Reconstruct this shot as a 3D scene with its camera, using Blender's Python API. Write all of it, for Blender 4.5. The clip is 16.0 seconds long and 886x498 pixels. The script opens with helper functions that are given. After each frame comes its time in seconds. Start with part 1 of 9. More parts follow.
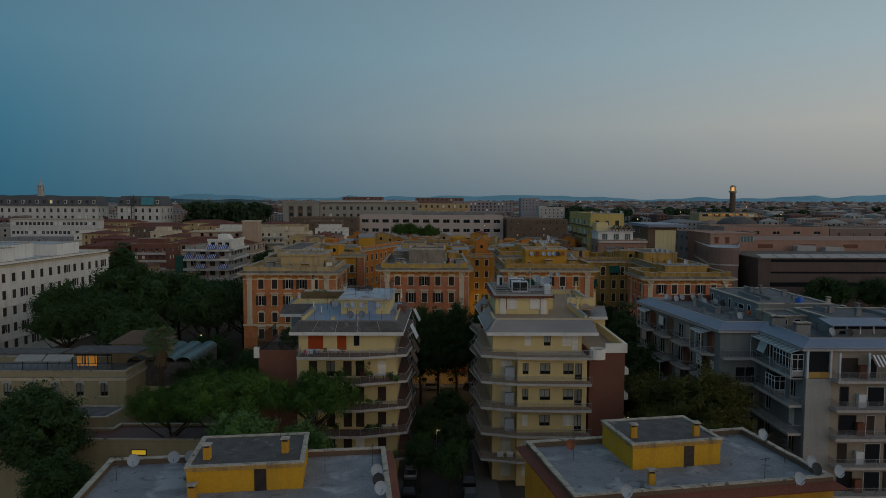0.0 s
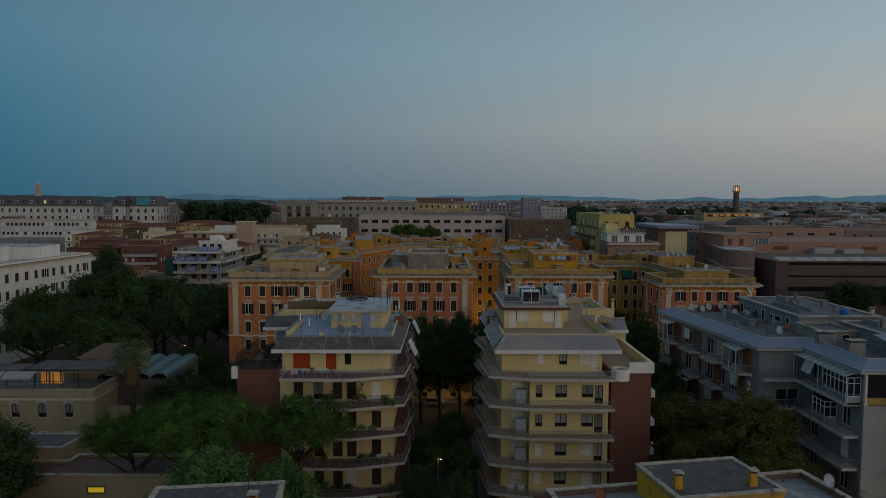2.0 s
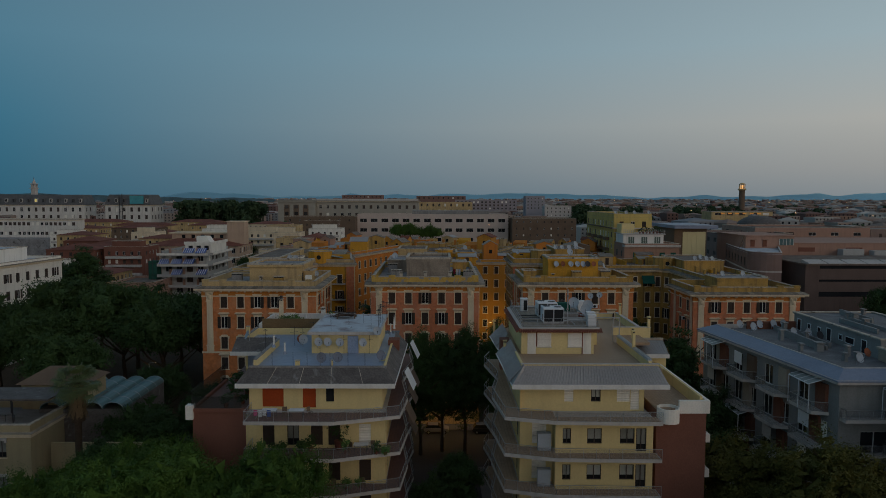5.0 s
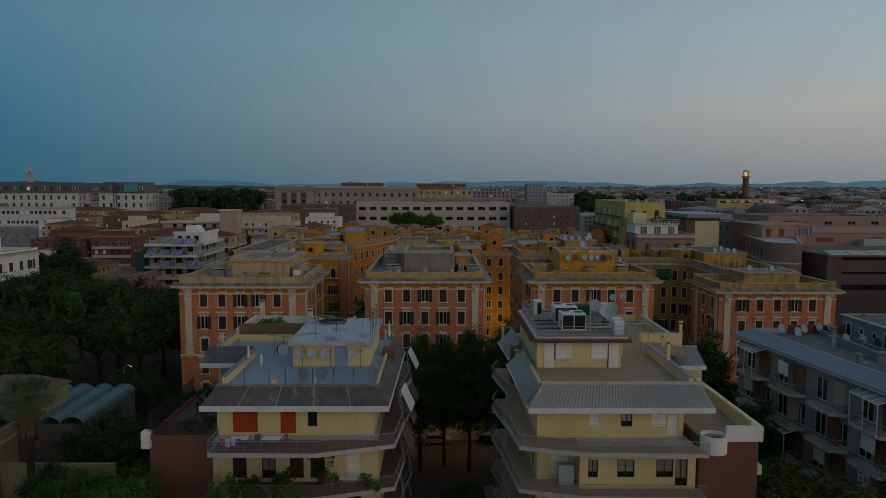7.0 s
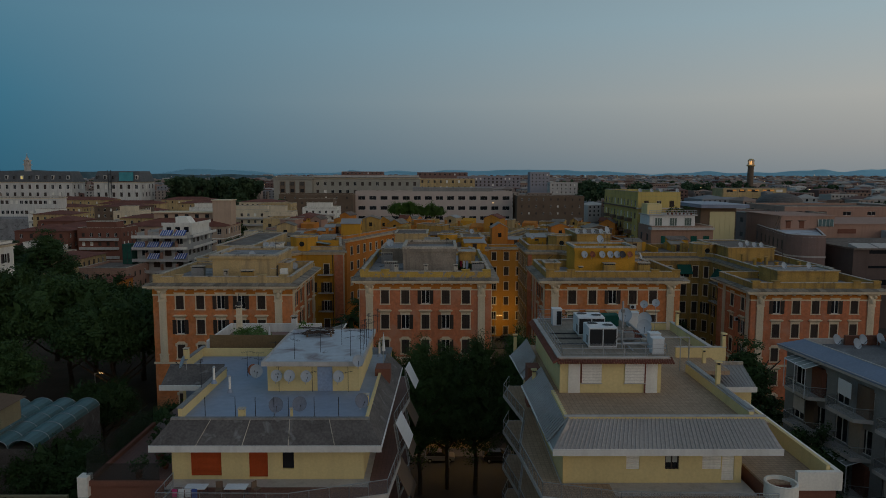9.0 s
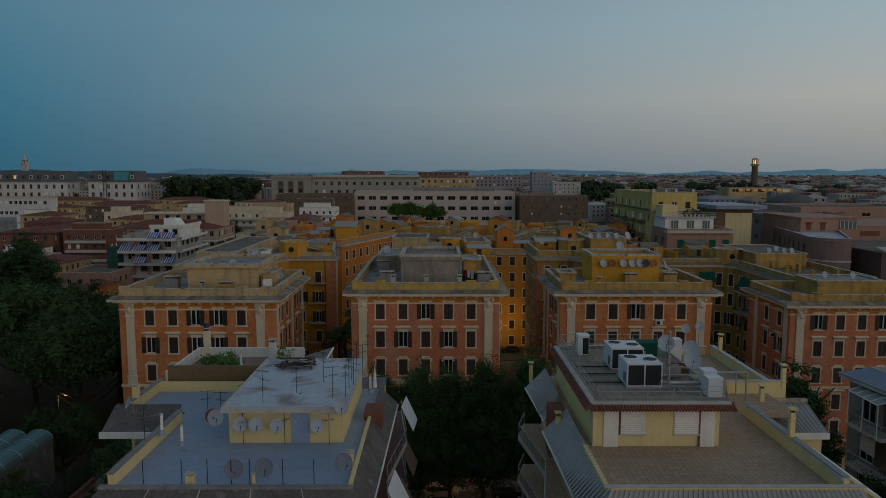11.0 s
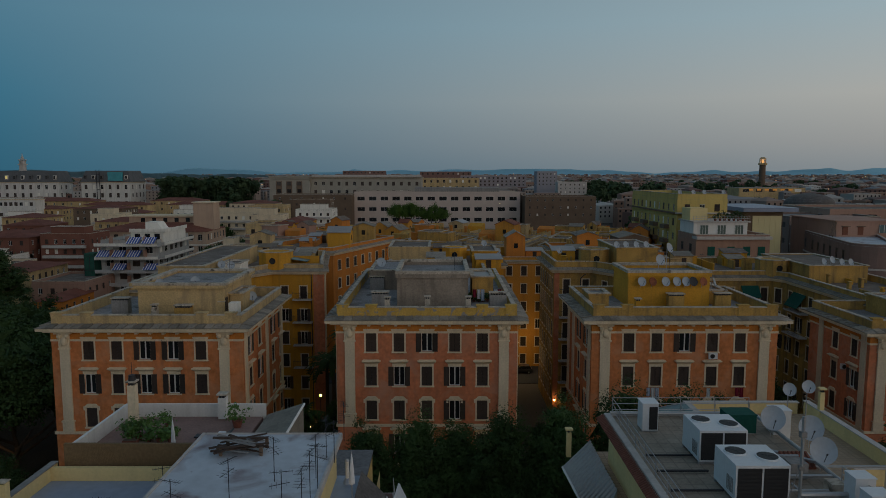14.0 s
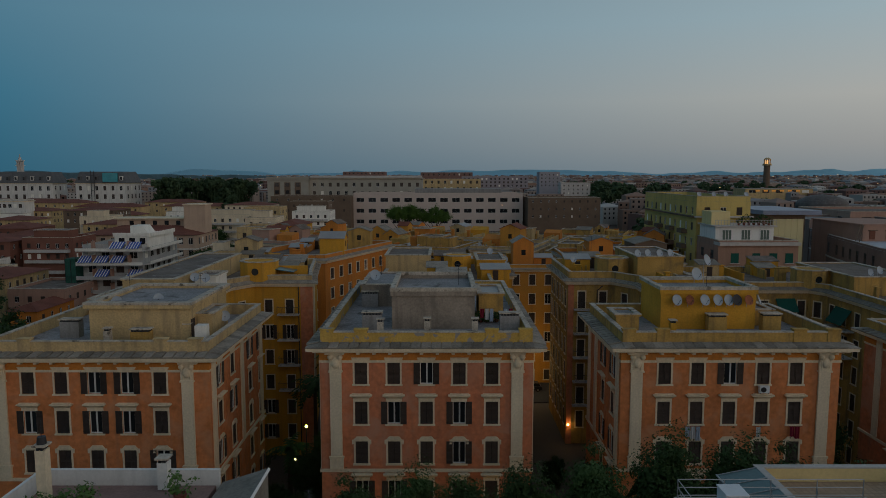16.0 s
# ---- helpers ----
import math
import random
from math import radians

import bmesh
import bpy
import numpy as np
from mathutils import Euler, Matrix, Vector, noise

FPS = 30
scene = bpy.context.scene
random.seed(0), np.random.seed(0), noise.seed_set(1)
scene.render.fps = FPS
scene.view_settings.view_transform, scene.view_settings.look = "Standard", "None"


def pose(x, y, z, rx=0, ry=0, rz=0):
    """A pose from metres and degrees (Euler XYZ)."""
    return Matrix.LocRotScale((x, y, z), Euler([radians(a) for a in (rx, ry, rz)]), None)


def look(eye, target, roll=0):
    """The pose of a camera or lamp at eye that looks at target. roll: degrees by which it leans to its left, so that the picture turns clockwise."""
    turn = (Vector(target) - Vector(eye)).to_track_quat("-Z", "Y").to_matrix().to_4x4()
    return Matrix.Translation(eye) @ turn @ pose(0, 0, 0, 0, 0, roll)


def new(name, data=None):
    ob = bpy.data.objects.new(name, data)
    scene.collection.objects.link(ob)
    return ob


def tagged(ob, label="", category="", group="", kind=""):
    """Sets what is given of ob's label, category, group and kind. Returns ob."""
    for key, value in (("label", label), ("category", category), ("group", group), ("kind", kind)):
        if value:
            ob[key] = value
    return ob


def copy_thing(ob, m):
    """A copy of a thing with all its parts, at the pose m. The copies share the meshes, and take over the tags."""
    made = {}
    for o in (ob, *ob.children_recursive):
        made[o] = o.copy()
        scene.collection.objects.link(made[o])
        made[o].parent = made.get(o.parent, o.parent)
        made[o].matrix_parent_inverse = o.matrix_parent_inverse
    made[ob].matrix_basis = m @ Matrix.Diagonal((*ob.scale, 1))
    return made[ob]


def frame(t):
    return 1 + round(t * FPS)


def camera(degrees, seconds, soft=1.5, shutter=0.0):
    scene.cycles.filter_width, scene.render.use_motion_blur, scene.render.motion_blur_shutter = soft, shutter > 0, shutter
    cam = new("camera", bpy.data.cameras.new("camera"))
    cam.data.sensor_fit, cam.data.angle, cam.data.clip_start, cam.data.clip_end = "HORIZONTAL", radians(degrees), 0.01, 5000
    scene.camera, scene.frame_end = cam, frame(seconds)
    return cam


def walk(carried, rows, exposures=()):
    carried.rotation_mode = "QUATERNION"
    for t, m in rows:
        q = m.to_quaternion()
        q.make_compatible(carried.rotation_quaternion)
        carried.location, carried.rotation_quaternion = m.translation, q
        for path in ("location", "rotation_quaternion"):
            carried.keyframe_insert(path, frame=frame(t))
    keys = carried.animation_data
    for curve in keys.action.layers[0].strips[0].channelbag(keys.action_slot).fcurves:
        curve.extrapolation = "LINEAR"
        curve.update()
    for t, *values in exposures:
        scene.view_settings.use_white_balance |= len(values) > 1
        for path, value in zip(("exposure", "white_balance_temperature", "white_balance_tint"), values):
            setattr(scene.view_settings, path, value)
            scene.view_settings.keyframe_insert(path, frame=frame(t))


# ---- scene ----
PATH = [
    (0, (.56, -.6, 38.93), -4.08, -.52, .2),
    (2, (.42, 10.35, 38.93), -4.08, -.48, .2),
    (4, (.28, 21.15, 38.93), -4.08, -.42, .15),
    (5, (.21, 26.5, 38.93), -4.22, -.41, .15),
    (6.5, (.1, 34.6, 38.93), -4.9, -.40, .12),
    (7, (.06, 37.3, 38.93), -5.24, -.4, .12),
    (7.5, (.02, 40.0, 38.93), -5.53, -.38, .12),
    (8, (-.02, 42.7, 38.93), -5.8, -.35, .1),
    (8.7, (-.07, 46.5, 38.93), -6.08, -.33, .1),
    (9.4, (-.13, 50.2, 38.93), -6.2, -.3, .1),
    (11, (-.25, 58.75, 38.93), -6.2, -.26, .08),
    (13.5, (-.42, 71.95, 38.93), -6.22, -.1, .03),
    (16, (-.58, 85.25, 38.93), -6.15, 0, 0),
]
cam = camera(65.3, 16.0, soft=0.8)
walk(cam, [(t, pose(*eye, 90 + pitch, 0, yaw) @ pose(0, 0, 0, 0, 0, roll)) for t, eye, pitch, yaw, roll in PATH],
     exposures=[(0, 0.06), (16, 0.06)])

# ---- dusk sky: the sun has just set, to the east of the view's centre ----
world = bpy.data.worlds.new("dusk")
scene.world = world
world.use_nodes = True
wn, wl = world.node_tree.nodes, world.node_tree.links
way = wn.new("ShaderNodeTexCoord")
xyz = wn.new("ShaderNodeSeparateXYZ")
wl.new(way.outputs["Generated"], xyz.inputs[0])


def dusk_ramp(stops):
    """Colours of the sky by the sine of the height above the horizon."""
    r = wn.new("ShaderNodeValToRGB")
    el = r.color_ramp.elements
    for k, (pos, col) in enumerate(stops):
        e = el[k] if k < 2 else el.new(pos)
        e.position, e.color = pos, (*col, 1)
    wl.new(xyz.outputs["Z"], r.inputs[0])
    return r


cool = dusk_ramp([(0.0, (0.038, 0.114, 0.170)), (0.1, (0.060, 0.160, 0.229)), (0.2, (0.086, 0.192, 0.264)), (0.5, (0.095, 0.150, 0.200)), (1.0, (0.085, 0.125, 0.175))])
warm = dusk_ramp([(0.0, (0.200, 0.228, 0.245)), (0.04, (0.282, 0.288, 0.283)), (0.1, (0.368, 0.372, 0.352)), (0.2, (0.296, 0.380, 0.415)), (0.5, (0.170, 0.225, 0.275)), (1.0, (0.085, 0.125, 0.175))])
side = wn.new("ShaderNodeMapRange")
side.inputs[1].default_value, side.inputs[2].default_value = -0.68, 1.0
side.inputs[3].default_value, side.inputs[4].default_value = -0.2, 1.45
wl.new(xyz.outputs["X"], side.inputs[0])
dusk = wn.new("ShaderNodeMix")
dusk.data_type, dusk.clamp_factor = "RGBA", False
wl.new(side.outputs[0], dusk.inputs[0])
wl.new(cool.outputs[0], dusk.inputs[6])
wl.new(warm.outputs[0], dusk.inputs[7])
# the afterglow low behind the flight, towards the sunken sun
glow_ramp = dusk_ramp([(0.0, (0.54, 0.44, 0.36)), (0.12, (0.53, 0.48, 0.44)), (0.35, (0.35, 0.365, 0.385)), (0.7, (0.165, 0.20, 0.235)), (1.0, (0.085, 0.125, 0.175))])
to_sun = wn.new("ShaderNodeVectorMath")
to_sun.operation = "DOT_PRODUCT"
to_sun.inputs[1].default_value = (0.64, -0.77, 0.0)
wl.new(way.outputs["Generated"], to_sun.inputs[0])
share = wn.new("ShaderNodeMapRange")
share.interpolation_type = "SMOOTHSTEP"
share.inputs[1].default_value, share.inputs[2].default_value = -0.1, 0.9
wl.new(to_sun.outputs["Value"], share.inputs[0])
whole = wn.new("ShaderNodeMix")
whole.data_type = "RGBA"
wl.new(share.outputs[0], whole.inputs[0])
wl.new(dusk.outputs[2], whole.inputs[6])
wl.new(glow_ramp.outputs[0], whole.inputs[7])
wl.new(whole.outputs[2], wn["Background"].inputs[0])
wn["Background"].inputs[1].default_value = 1.0

sun_data = bpy.data.lights.new("afterglow", "SUN")
sun_data.energy, sun_data.angle, sun_data.color = 0.2, radians(50), (1.0, 0.76, 0.56)
sun = new("afterglow", sun_data)
sun.matrix_world = look((100, -60, 55), (0, 30, 20))


# ---- materials ----
def surface(name, color, rough=0.85, var=0.25, streak=0.0, dirt=(0.16, 0.13, 0.10), coarse=0.25, fine=6.0, bump=0.15, metal=0.0, rnd=0.0, wave=None):
    m = bpy.data.materials.new(name)
    m.use_nodes = True
    n, l = m.node_tree.nodes, m.node_tree.links
    bs = n["Principled BSDF"]
    geo = n.new("ShaderNodeNewGeometry")
    big = n.new("ShaderNodeTexNoise")
    big.inputs["Scale"].default_value, big.inputs["Detail"].default_value = coarse, 5
    small = n.new("ShaderNodeTexNoise")
    small.inputs["Scale"].default_value, small.inputs["Detail"].default_value = fine, 4
    l.new(geo.outputs["Position"], big.inputs["Vector"])
    l.new(geo.outputs["Position"], small.inputs["Vector"])
    add = n.new("ShaderNodeMath")
    add.operation = "ADD"
    l.new(big.outputs[0], add.inputs[0])
    l.new(small.outputs[0], add.inputs[1])
    ramp = n.new("ShaderNodeMapRange")
    ramp.inputs[1].default_value, ramp.inputs[2].default_value = 0.6, 1.4
    ramp.inputs[3].default_value, ramp.inputs[4].default_value = 1 - var, 1 + var
    l.new(add.outputs[0], ramp.inputs[0])
    val = ramp.outputs[0]
    if rnd:
        info = n.new("ShaderNodeObjectInfo")
        rr = n.new("ShaderNodeMapRange")
        rr.inputs[3].default_value, rr.inputs[4].default_value = 1 - rnd, 1 + rnd
        l.new(info.outputs["Random"], rr.inputs[0])
        mul = n.new("ShaderNodeMath")
        mul.operation = "MULTIPLY"
        l.new(val, mul.inputs[0])
        l.new(rr.outputs[0], mul.inputs[1])
        val = mul.outputs[0]
    sc = n.new("ShaderNodeVectorMath")
    sc.operation = "SCALE"
    sc.inputs[0].default_value = color
    l.new(val, sc.inputs["Scale"])
    col = sc.outputs[0]
    if streak:
        mp = n.new("ShaderNodeMapping")
        mp.inputs["Scale"].default_value = (1.3, 1.3, 0.12)
        l.new(geo.outputs["Position"], mp.inputs[0])
        st = n.new("ShaderNodeTexNoise")
        st.inputs["Scale"].default_value, st.inputs["Detail"].default_value = 1.0, 6
        l.new(mp.outputs[0], st.inputs["Vector"])
        sr = n.new("ShaderNodeMapRange")
        sr.inputs[1].default_value, sr.inputs[2].default_value, sr.inputs[4].default_value = 0.5, 0.75, streak
        l.new(st.outputs[0], sr.inputs[0])
        mx = n.new("ShaderNodeMix")
        mx.data_type = "RGBA"
        l.new(sr.outputs[0], mx.inputs[0])
        l.new(col, mx.inputs[6])
        mx.inputs[7].default_value = (*dirt, 1)
        col = mx.outputs[2]
    l.new(col, bs.inputs["Base Color"])
    bs.inputs["Roughness"].default_value, bs.inputs["Metallic"].default_value = rough, metal
    bs.inputs["Specular IOR Level"].default_value = 0.18 if rough > 0.68 else 0.5
    height = small.outputs[0]
    if wave:
        wv = n.new("ShaderNodeTexWave")
        wv.bands_direction, wv.inputs["Scale"].default_value = wave
        l.new(geo.outputs["Position"], wv.inputs["Vector"])
        height = wv.outputs["Fac"]
    if bump:
        bp = n.new("ShaderNodeBump")
        bp.inputs["Strength"].default_value, bp.inputs["Distance"].default_value = bump, 0.05
        l.new(height, bp.inputs["Height"])
        l.new(bp.outputs[0], bs.inputs["Normal"])
    return m


def glow(name, color, strength):
    m = bpy.data.materials.new(name)
    m.use_nodes = True
    bs = m.node_tree.nodes["Principled BSDF"]
    bs.inputs["Base Color"].default_value = (*color, 1)
    bs.inputs["Emission Color"].default_value, bs.inputs["Emission Strength"].default_value = (*color, 1), strength
    return m


SALMON = surface("salmon_stucco", (0.58, 0.205, 0.10), var=0.3, streak=0.45, dirt=(0.33, 0.17, 0.12), coarse=0.4, fine=2.5)
WARM_SALMON = surface("orange_salmon_stucco", (0.60, 0.215, 0.08), var=0.3, streak=0.45, dirt=(0.34, 0.17, 0.10), coarse=0.4, fine=2.5)
AMBER = surface("amber_stucco", (0.57, 0.27, 0.05), var=0.22, streak=0.4, dirt=(0.24, 0.13, 0.06))
ORANGE = surface("orange_stucco", (0.60, 0.225, 0.045), var=0.2, streak=0.35, dirt=(0.25, 0.13, 0.06))
YELLOW = surface("yellow_stucco", (0.62, 0.32, 0.04), var=0.2, streak=0.4, dirt=(0.24, 0.15, 0.06))
OCHRE = surface("stained_ochre_stucco", (0.47, 0.29, 0.085), var=0.3, streak=0.75, dirt=(0.12, 0.10, 0.07), coarse=0.5)
BUFF = surface("buff_stucco", (0.55, 0.40, 0.20), var=0.3, streak=0.6, dirt=(0.16, 0.13, 0.10))
CREAM = surface("cream_trim", (0.72, 0.61, 0.44), var=0.18, streak=0.3, dirt=(0.34, 0.27, 0.19))
PALE_YELLOW = surface("pale_yellow_render", (0.74, 0.60, 0.30), var=0.1, streak=0.2, dirt=(0.4, 0.32, 0.18))
WHITE = surface("white_paint", (0.74, 0.73, 0.70), var=0.1, streak=0.3, dirt=(0.35, 0.33, 0.30), rough=0.6)
OFFWHITE = surface("off_white_render", (0.83, 0.80, 0.73), var=0.12, streak=0.3, dirt=(0.35, 0.32, 0.27))
SLAB = surface("grey_slab_edge", (0.52, 0.49, 0.46), var=0.15, streak=0.4, dirt=(0.25, 0.23, 0.21))
GREY = surface("grey_concrete", (0.27, 0.26, 0.25), var=0.3, streak=0.5, dirt=(0.12, 0.11, 0.10))
BLUE_GREY = surface("blue_grey_render", (0.25, 0.255, 0.25), var=0.2, streak=0.4, dirt=(0.15, 0.15, 0.15))
BLUE_ROOF = surface("blue_grey_roof_membrane", (0.27, 0.335, 0.45), var=0.14, rough=0.5, coarse=0.35, fine=2.0, bump=0.08)
PALE_ROOF = surface("pale_grey_roof_membrane", (0.50, 0.545, 0.60), var=0.14, rough=0.65, coarse=0.6, fine=2.0)
ROOF_BOARD = surface("beige_roof_boards", (0.34, 0.285, 0.225), var=0.25, rough=0.75, coarse=0.9)
FLAKED = surface("flaking_yellow_parapet", (0.56, 0.36, 0.09), var=0.25, streak=0.3, dirt=(0.2, 0.15, 0.09), coarse=0.6)
DARK_ROOF = surface("dark_slate_roofing", (0.125, 0.112, 0.105), var=0.45, rough=0.7, coarse=0.8)
ROOF_TILES = surface("beige_terrace_tiles", (0.46, 0.33, 0.225), var=0.15, rough=0.7)


def tile_joints(m, size, dark):
    """Lays a grid of darker joints over a material's colour."""
    n, l = m.node_tree.nodes, m.node_tree.links
    bs = n["Principled BSDF"]
    old = bs.inputs["Base Color"].links[0].from_socket
    geo = n.new("ShaderNodeNewGeometry")
    br = n.new("ShaderNodeTexBrick")
    br.offset, br.inputs["Scale"].default_value = 0.0, 1.0
    br.inputs["Brick Width"].default_value, br.inputs["Row Height"].default_value = size, size
    br.inputs["Mortar Size"].default_value = size * 0.06
    br.inputs["Color1"].default_value, br.inputs["Color2"].default_value, br.inputs["Mortar"].default_value = (1, 1, 1, 1), (0.84, 0.84, 0.84, 1), (dark, dark, dark, 1)
    l.new(geo.outputs["Position"], br.inputs["Vector"])
    mx = n.new("ShaderNodeMix")
    mx.data_type, mx.blend_type = "RGBA", "MULTIPLY"
    mx.inputs[0].default_value = 1.0
    l.new(old, mx.inputs[6])
    l.new(br.outputs["Color"], mx.inputs[7])
    l.new(mx.outputs[2], bs.inputs["Base Color"])


tile_joints(ROOF_TILES, 0.33, 0.62)
tile_joints(ROOF_BOARD, 0.6, 0.72)


def patches(m, color, size, sharp, level):
    """Lays patches of another colour with a clear outline over a material: bare render, stains, moss."""
    n, l = m.node_tree.nodes, m.node_tree.links
    bs = n["Principled BSDF"]
    old = bs.inputs["Base Color"].links[0].from_socket
    geo = n.new("ShaderNodeNewGeometry")
    tex = n.new("ShaderNodeTexNoise")
    tex.inputs["Scale"].default_value, tex.inputs["Detail"].default_value, tex.inputs["Distortion"].default_value = size, 6, 0.6
    l.new(geo.outputs["Position"], tex.inputs["Vector"])
    cut = n.new("ShaderNodeMapRange")
    cut.inputs[1].default_value, cut.inputs[2].default_value = level, level + sharp
    l.new(tex.outputs[0], cut.inputs[0])
    mx = n.new("ShaderNodeMix")
    mx.data_type = "RGBA"
    l.new(cut.outputs[0], mx.inputs[0])
    l.new(old, mx.inputs[6])
    mx.inputs[7].default_value = (*color, 1)
    l.new(mx.outputs[2], bs.inputs["Base Color"])


EAVES = surface("weathered_eaves_slabs", (0.27, 0.24, 0.20), rnd=0.3, var=0.35, rough=0.8, streak=0.4, dirt=(0.09, 0.08, 0.07), coarse=0.7)
COPING = surface("weathered_coping", (0.50, 0.44, 0.36), var=0.4, streak=0.5, dirt=(0.12, 0.10, 0.08), coarse=0.8)
TOWN_ROOF = surface("brown_stained_town_roof", (0.185, 0.15, 0.125), var=0.5, rough=0.85, coarse=0.4, streak=0.3, dirt=(0.09, 0.075, 0.065))
patches(TOWN_ROOF, (0.33, 0.30, 0.28), 0.35, 0.12, 0.6)
STAINED_ROOF = surface("stained_grey_roof", (0.29, 0.28, 0.28), var=0.5, rough=0.8, coarse=0.35)
patches(FLAKED, (0.30, 0.28, 0.26), 0.9, 0.03, 0.56)
patches(OCHRE, (0.20, 0.145, 0.07), 0.45, 0.2, 0.56)
patches(BUFF, (0.37, 0.28, 0.165), 0.5, 0.2, 0.55)
patches(WARM_SALMON, (0.60, 0.29, 0.16), 0.45, 0.25, 0.5)
patches(SALMON, (0.56, 0.28, 0.185), 0.45, 0.25, 0.5)
patches(PALE_ROOF, (0.24, 0.19, 0.20), 0.42, 0.2, 0.51)
patches(PALE_ROOF, (0.12, 0.09, 0.09), 0.9, 0.1, 0.66)
patches(BLUE_ROOF, (0.33, 0.37, 0.45), 0.3, 0.25, 0.55)
patches(BLUE_ROOF, (0.17, 0.19, 0.24), 0.9, 0.15, 0.66)
patches(DARK_ROOF, (0.23, 0.225, 0.22), 1.1, 0.12, 0.6)
patches(STAINED_ROOF, (0.13, 0.12, 0.115), 0.5, 0.12, 0.58)
patches(COPING, (0.16, 0.14, 0.11), 1.3, 0.1, 0.58)
RED_TILE = surface("red_clay_tiles", (0.195, 0.073, 0.05), var=0.4, rough=0.8)
BRICK = surface("red_brick", (0.215, 0.095, 0.068), var=0.2, bump=0.3, fine=9)
METAL_ROOF = surface("grey_sheet_roofing", (0.37, 0.35, 0.335), var=0.2, rough=0.5, metal=0.3)
GALV = surface("galvanised_metal", (0.42, 0.43, 0.44), rough=0.45, metal=0.7, var=0.15)
DARK_METAL = surface("dark_iron", (0.04, 0.04, 0.045), rough=0.5, metal=0.4)
SHUTTER = surface("dark_brown_shutter", (0.045, 0.028, 0.02), rough=0.55, var=0.3, wave=("Z", 4.0), bump=0.6, rnd=0.3)
GREEN_CLOTH = surface("green_awning_cloth", (0.015, 0.09, 0.07), var=0.2)
RED_SHUTTER = surface("orange_red_roller", (0.42, 0.075, 0.02), var=0.15, wave=("Z", 5.0), bump=0.4)
BLIND = surface("grey_green_blind", (0.30, 0.31, 0.28), rough=0.6, var=0.15, wave=("Z", 6.0), bump=0.3, rnd=0.35)
FRAME_WHITE = surface("white_window_frame", (0.68, 0.68, 0.66), rough=0.5, var=0.06)
DISH = surface("dish_grey_paint", (0.36, 0.41, 0.46), rough=0.5, var=0.1)
ASPHALT = surface("asphalt", (0.05, 0.05, 0.052), var=0.35, rough=0.9, coarse=0.1)
PAVING = surface("pavement", (0.16, 0.15, 0.14), var=0.3, coarse=0.2)
GROUND = surface("city_ground", (0.10, 0.085, 0.07), var=0.4, coarse=0.03)
EARTH = surface("park_earth", (0.085, 0.06, 0.04), var=0.4, coarse=0.15)
LEAF = surface("broad_leaves", (0.041, 0.078, 0.024), rough=0.7, var=0.5, coarse=0.5, bump=0, rnd=0.2)
PINE = surface("pine_needles", (0.062, 0.122, 0.020), rough=0.7, var=0.5, coarse=0.5, bump=0, rnd=0.15)
BRIGHT_LEAF = surface("fresh_leaves", (0.08, 0.17, 0.03), rough=0.6, var=0.4, bump=0)
FAR_LEAF = surface("far_foliage", (0.050, 0.085, 0.042), rough=0.9, var=0.5, coarse=0.1, bump=0)
RUSSET_LEAF = surface("browning_leaves", (0.092, 0.090, 0.020), rough=0.7, var=0.5, coarse=0.6, bump=0)
PALM_LEAF = surface("palm_fronds", (0.085, 0.12, 0.04), rough=0.6, var=0.4, bump=0)
DEAD_LEAF = surface("dead_fronds", (0.16, 0.11, 0.06), var=0.4, bump=0)
BARK = surface("bark", (0.07, 0.05, 0.035), var=0.3, bump=0.5)
TEAL = surface("teal_glazed_canopy", (0.06, 0.14, 0.15), rough=0.3, var=0.2)
BLUE_STRIPE = surface("blue_awning", (0.07, 0.12, 0.38), var=0.2)
BROWN = surface("brown_render", (0.17, 0.12, 0.085), var=0.2, streak=0.3)
PINKISH = surface("dusty_pink_render", (0.42, 0.26, 0.20), var=0.15, streak=0.3)
# hills coloured pale blue to stand for air haze
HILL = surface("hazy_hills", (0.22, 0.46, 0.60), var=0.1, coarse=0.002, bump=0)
LIT = glow("lit_room", (1.0, 0.42, 0.07), 0.14)
GLASS = bpy.data.materials.new("dark_window_glass")
GLASS.use_nodes = True
_g = GLASS.node_tree.nodes["Principled BSDF"]
_g.inputs["Base Color"].default_value, _g.inputs["Roughness"].default_value = (0.018, 0.02, 0.024, 1), 0.08


# ---- mesh helpers ----
def thing(name, at, label, category, group="", kind=""):
    ob = new(name)
    ob.empty_display_size = 0.5
    ob.location = at
    return tagged(ob, label, category, group, kind)


def mesh_of(name, bm, material):
    me = bpy.data.meshes.new(name)
    bm.to_mesh(me)
    bm.free()
    me.materials.append(material)
    return me


def part(name, bm, material, parent, label="", at=None, rz=0.0):
    """Links a bmesh (or a mesh to share) as one object under parent. With no place the mesh is in world metres."""
    me = bm if isinstance(bm, bpy.types.Mesh) else mesh_of(name, bm, material)
    ob = new(name, me)
    ob.parent = parent
    origin = Vector((0, 0, 0))
    up = parent
    while up is not None:
        origin += up.location
        up = up.parent
    ob.location = (Vector(at) if at is not None else Vector((0, 0, 0))) - origin
    ob.rotation_euler.z = rz
    return tagged(ob, label)


def single(name, bm, material, label, category, group="", kind=""):
    me = bm if isinstance(bm, bpy.types.Mesh) else mesh_of(name, bm, material)
    return tagged(new(name, me), label, category, group, kind)


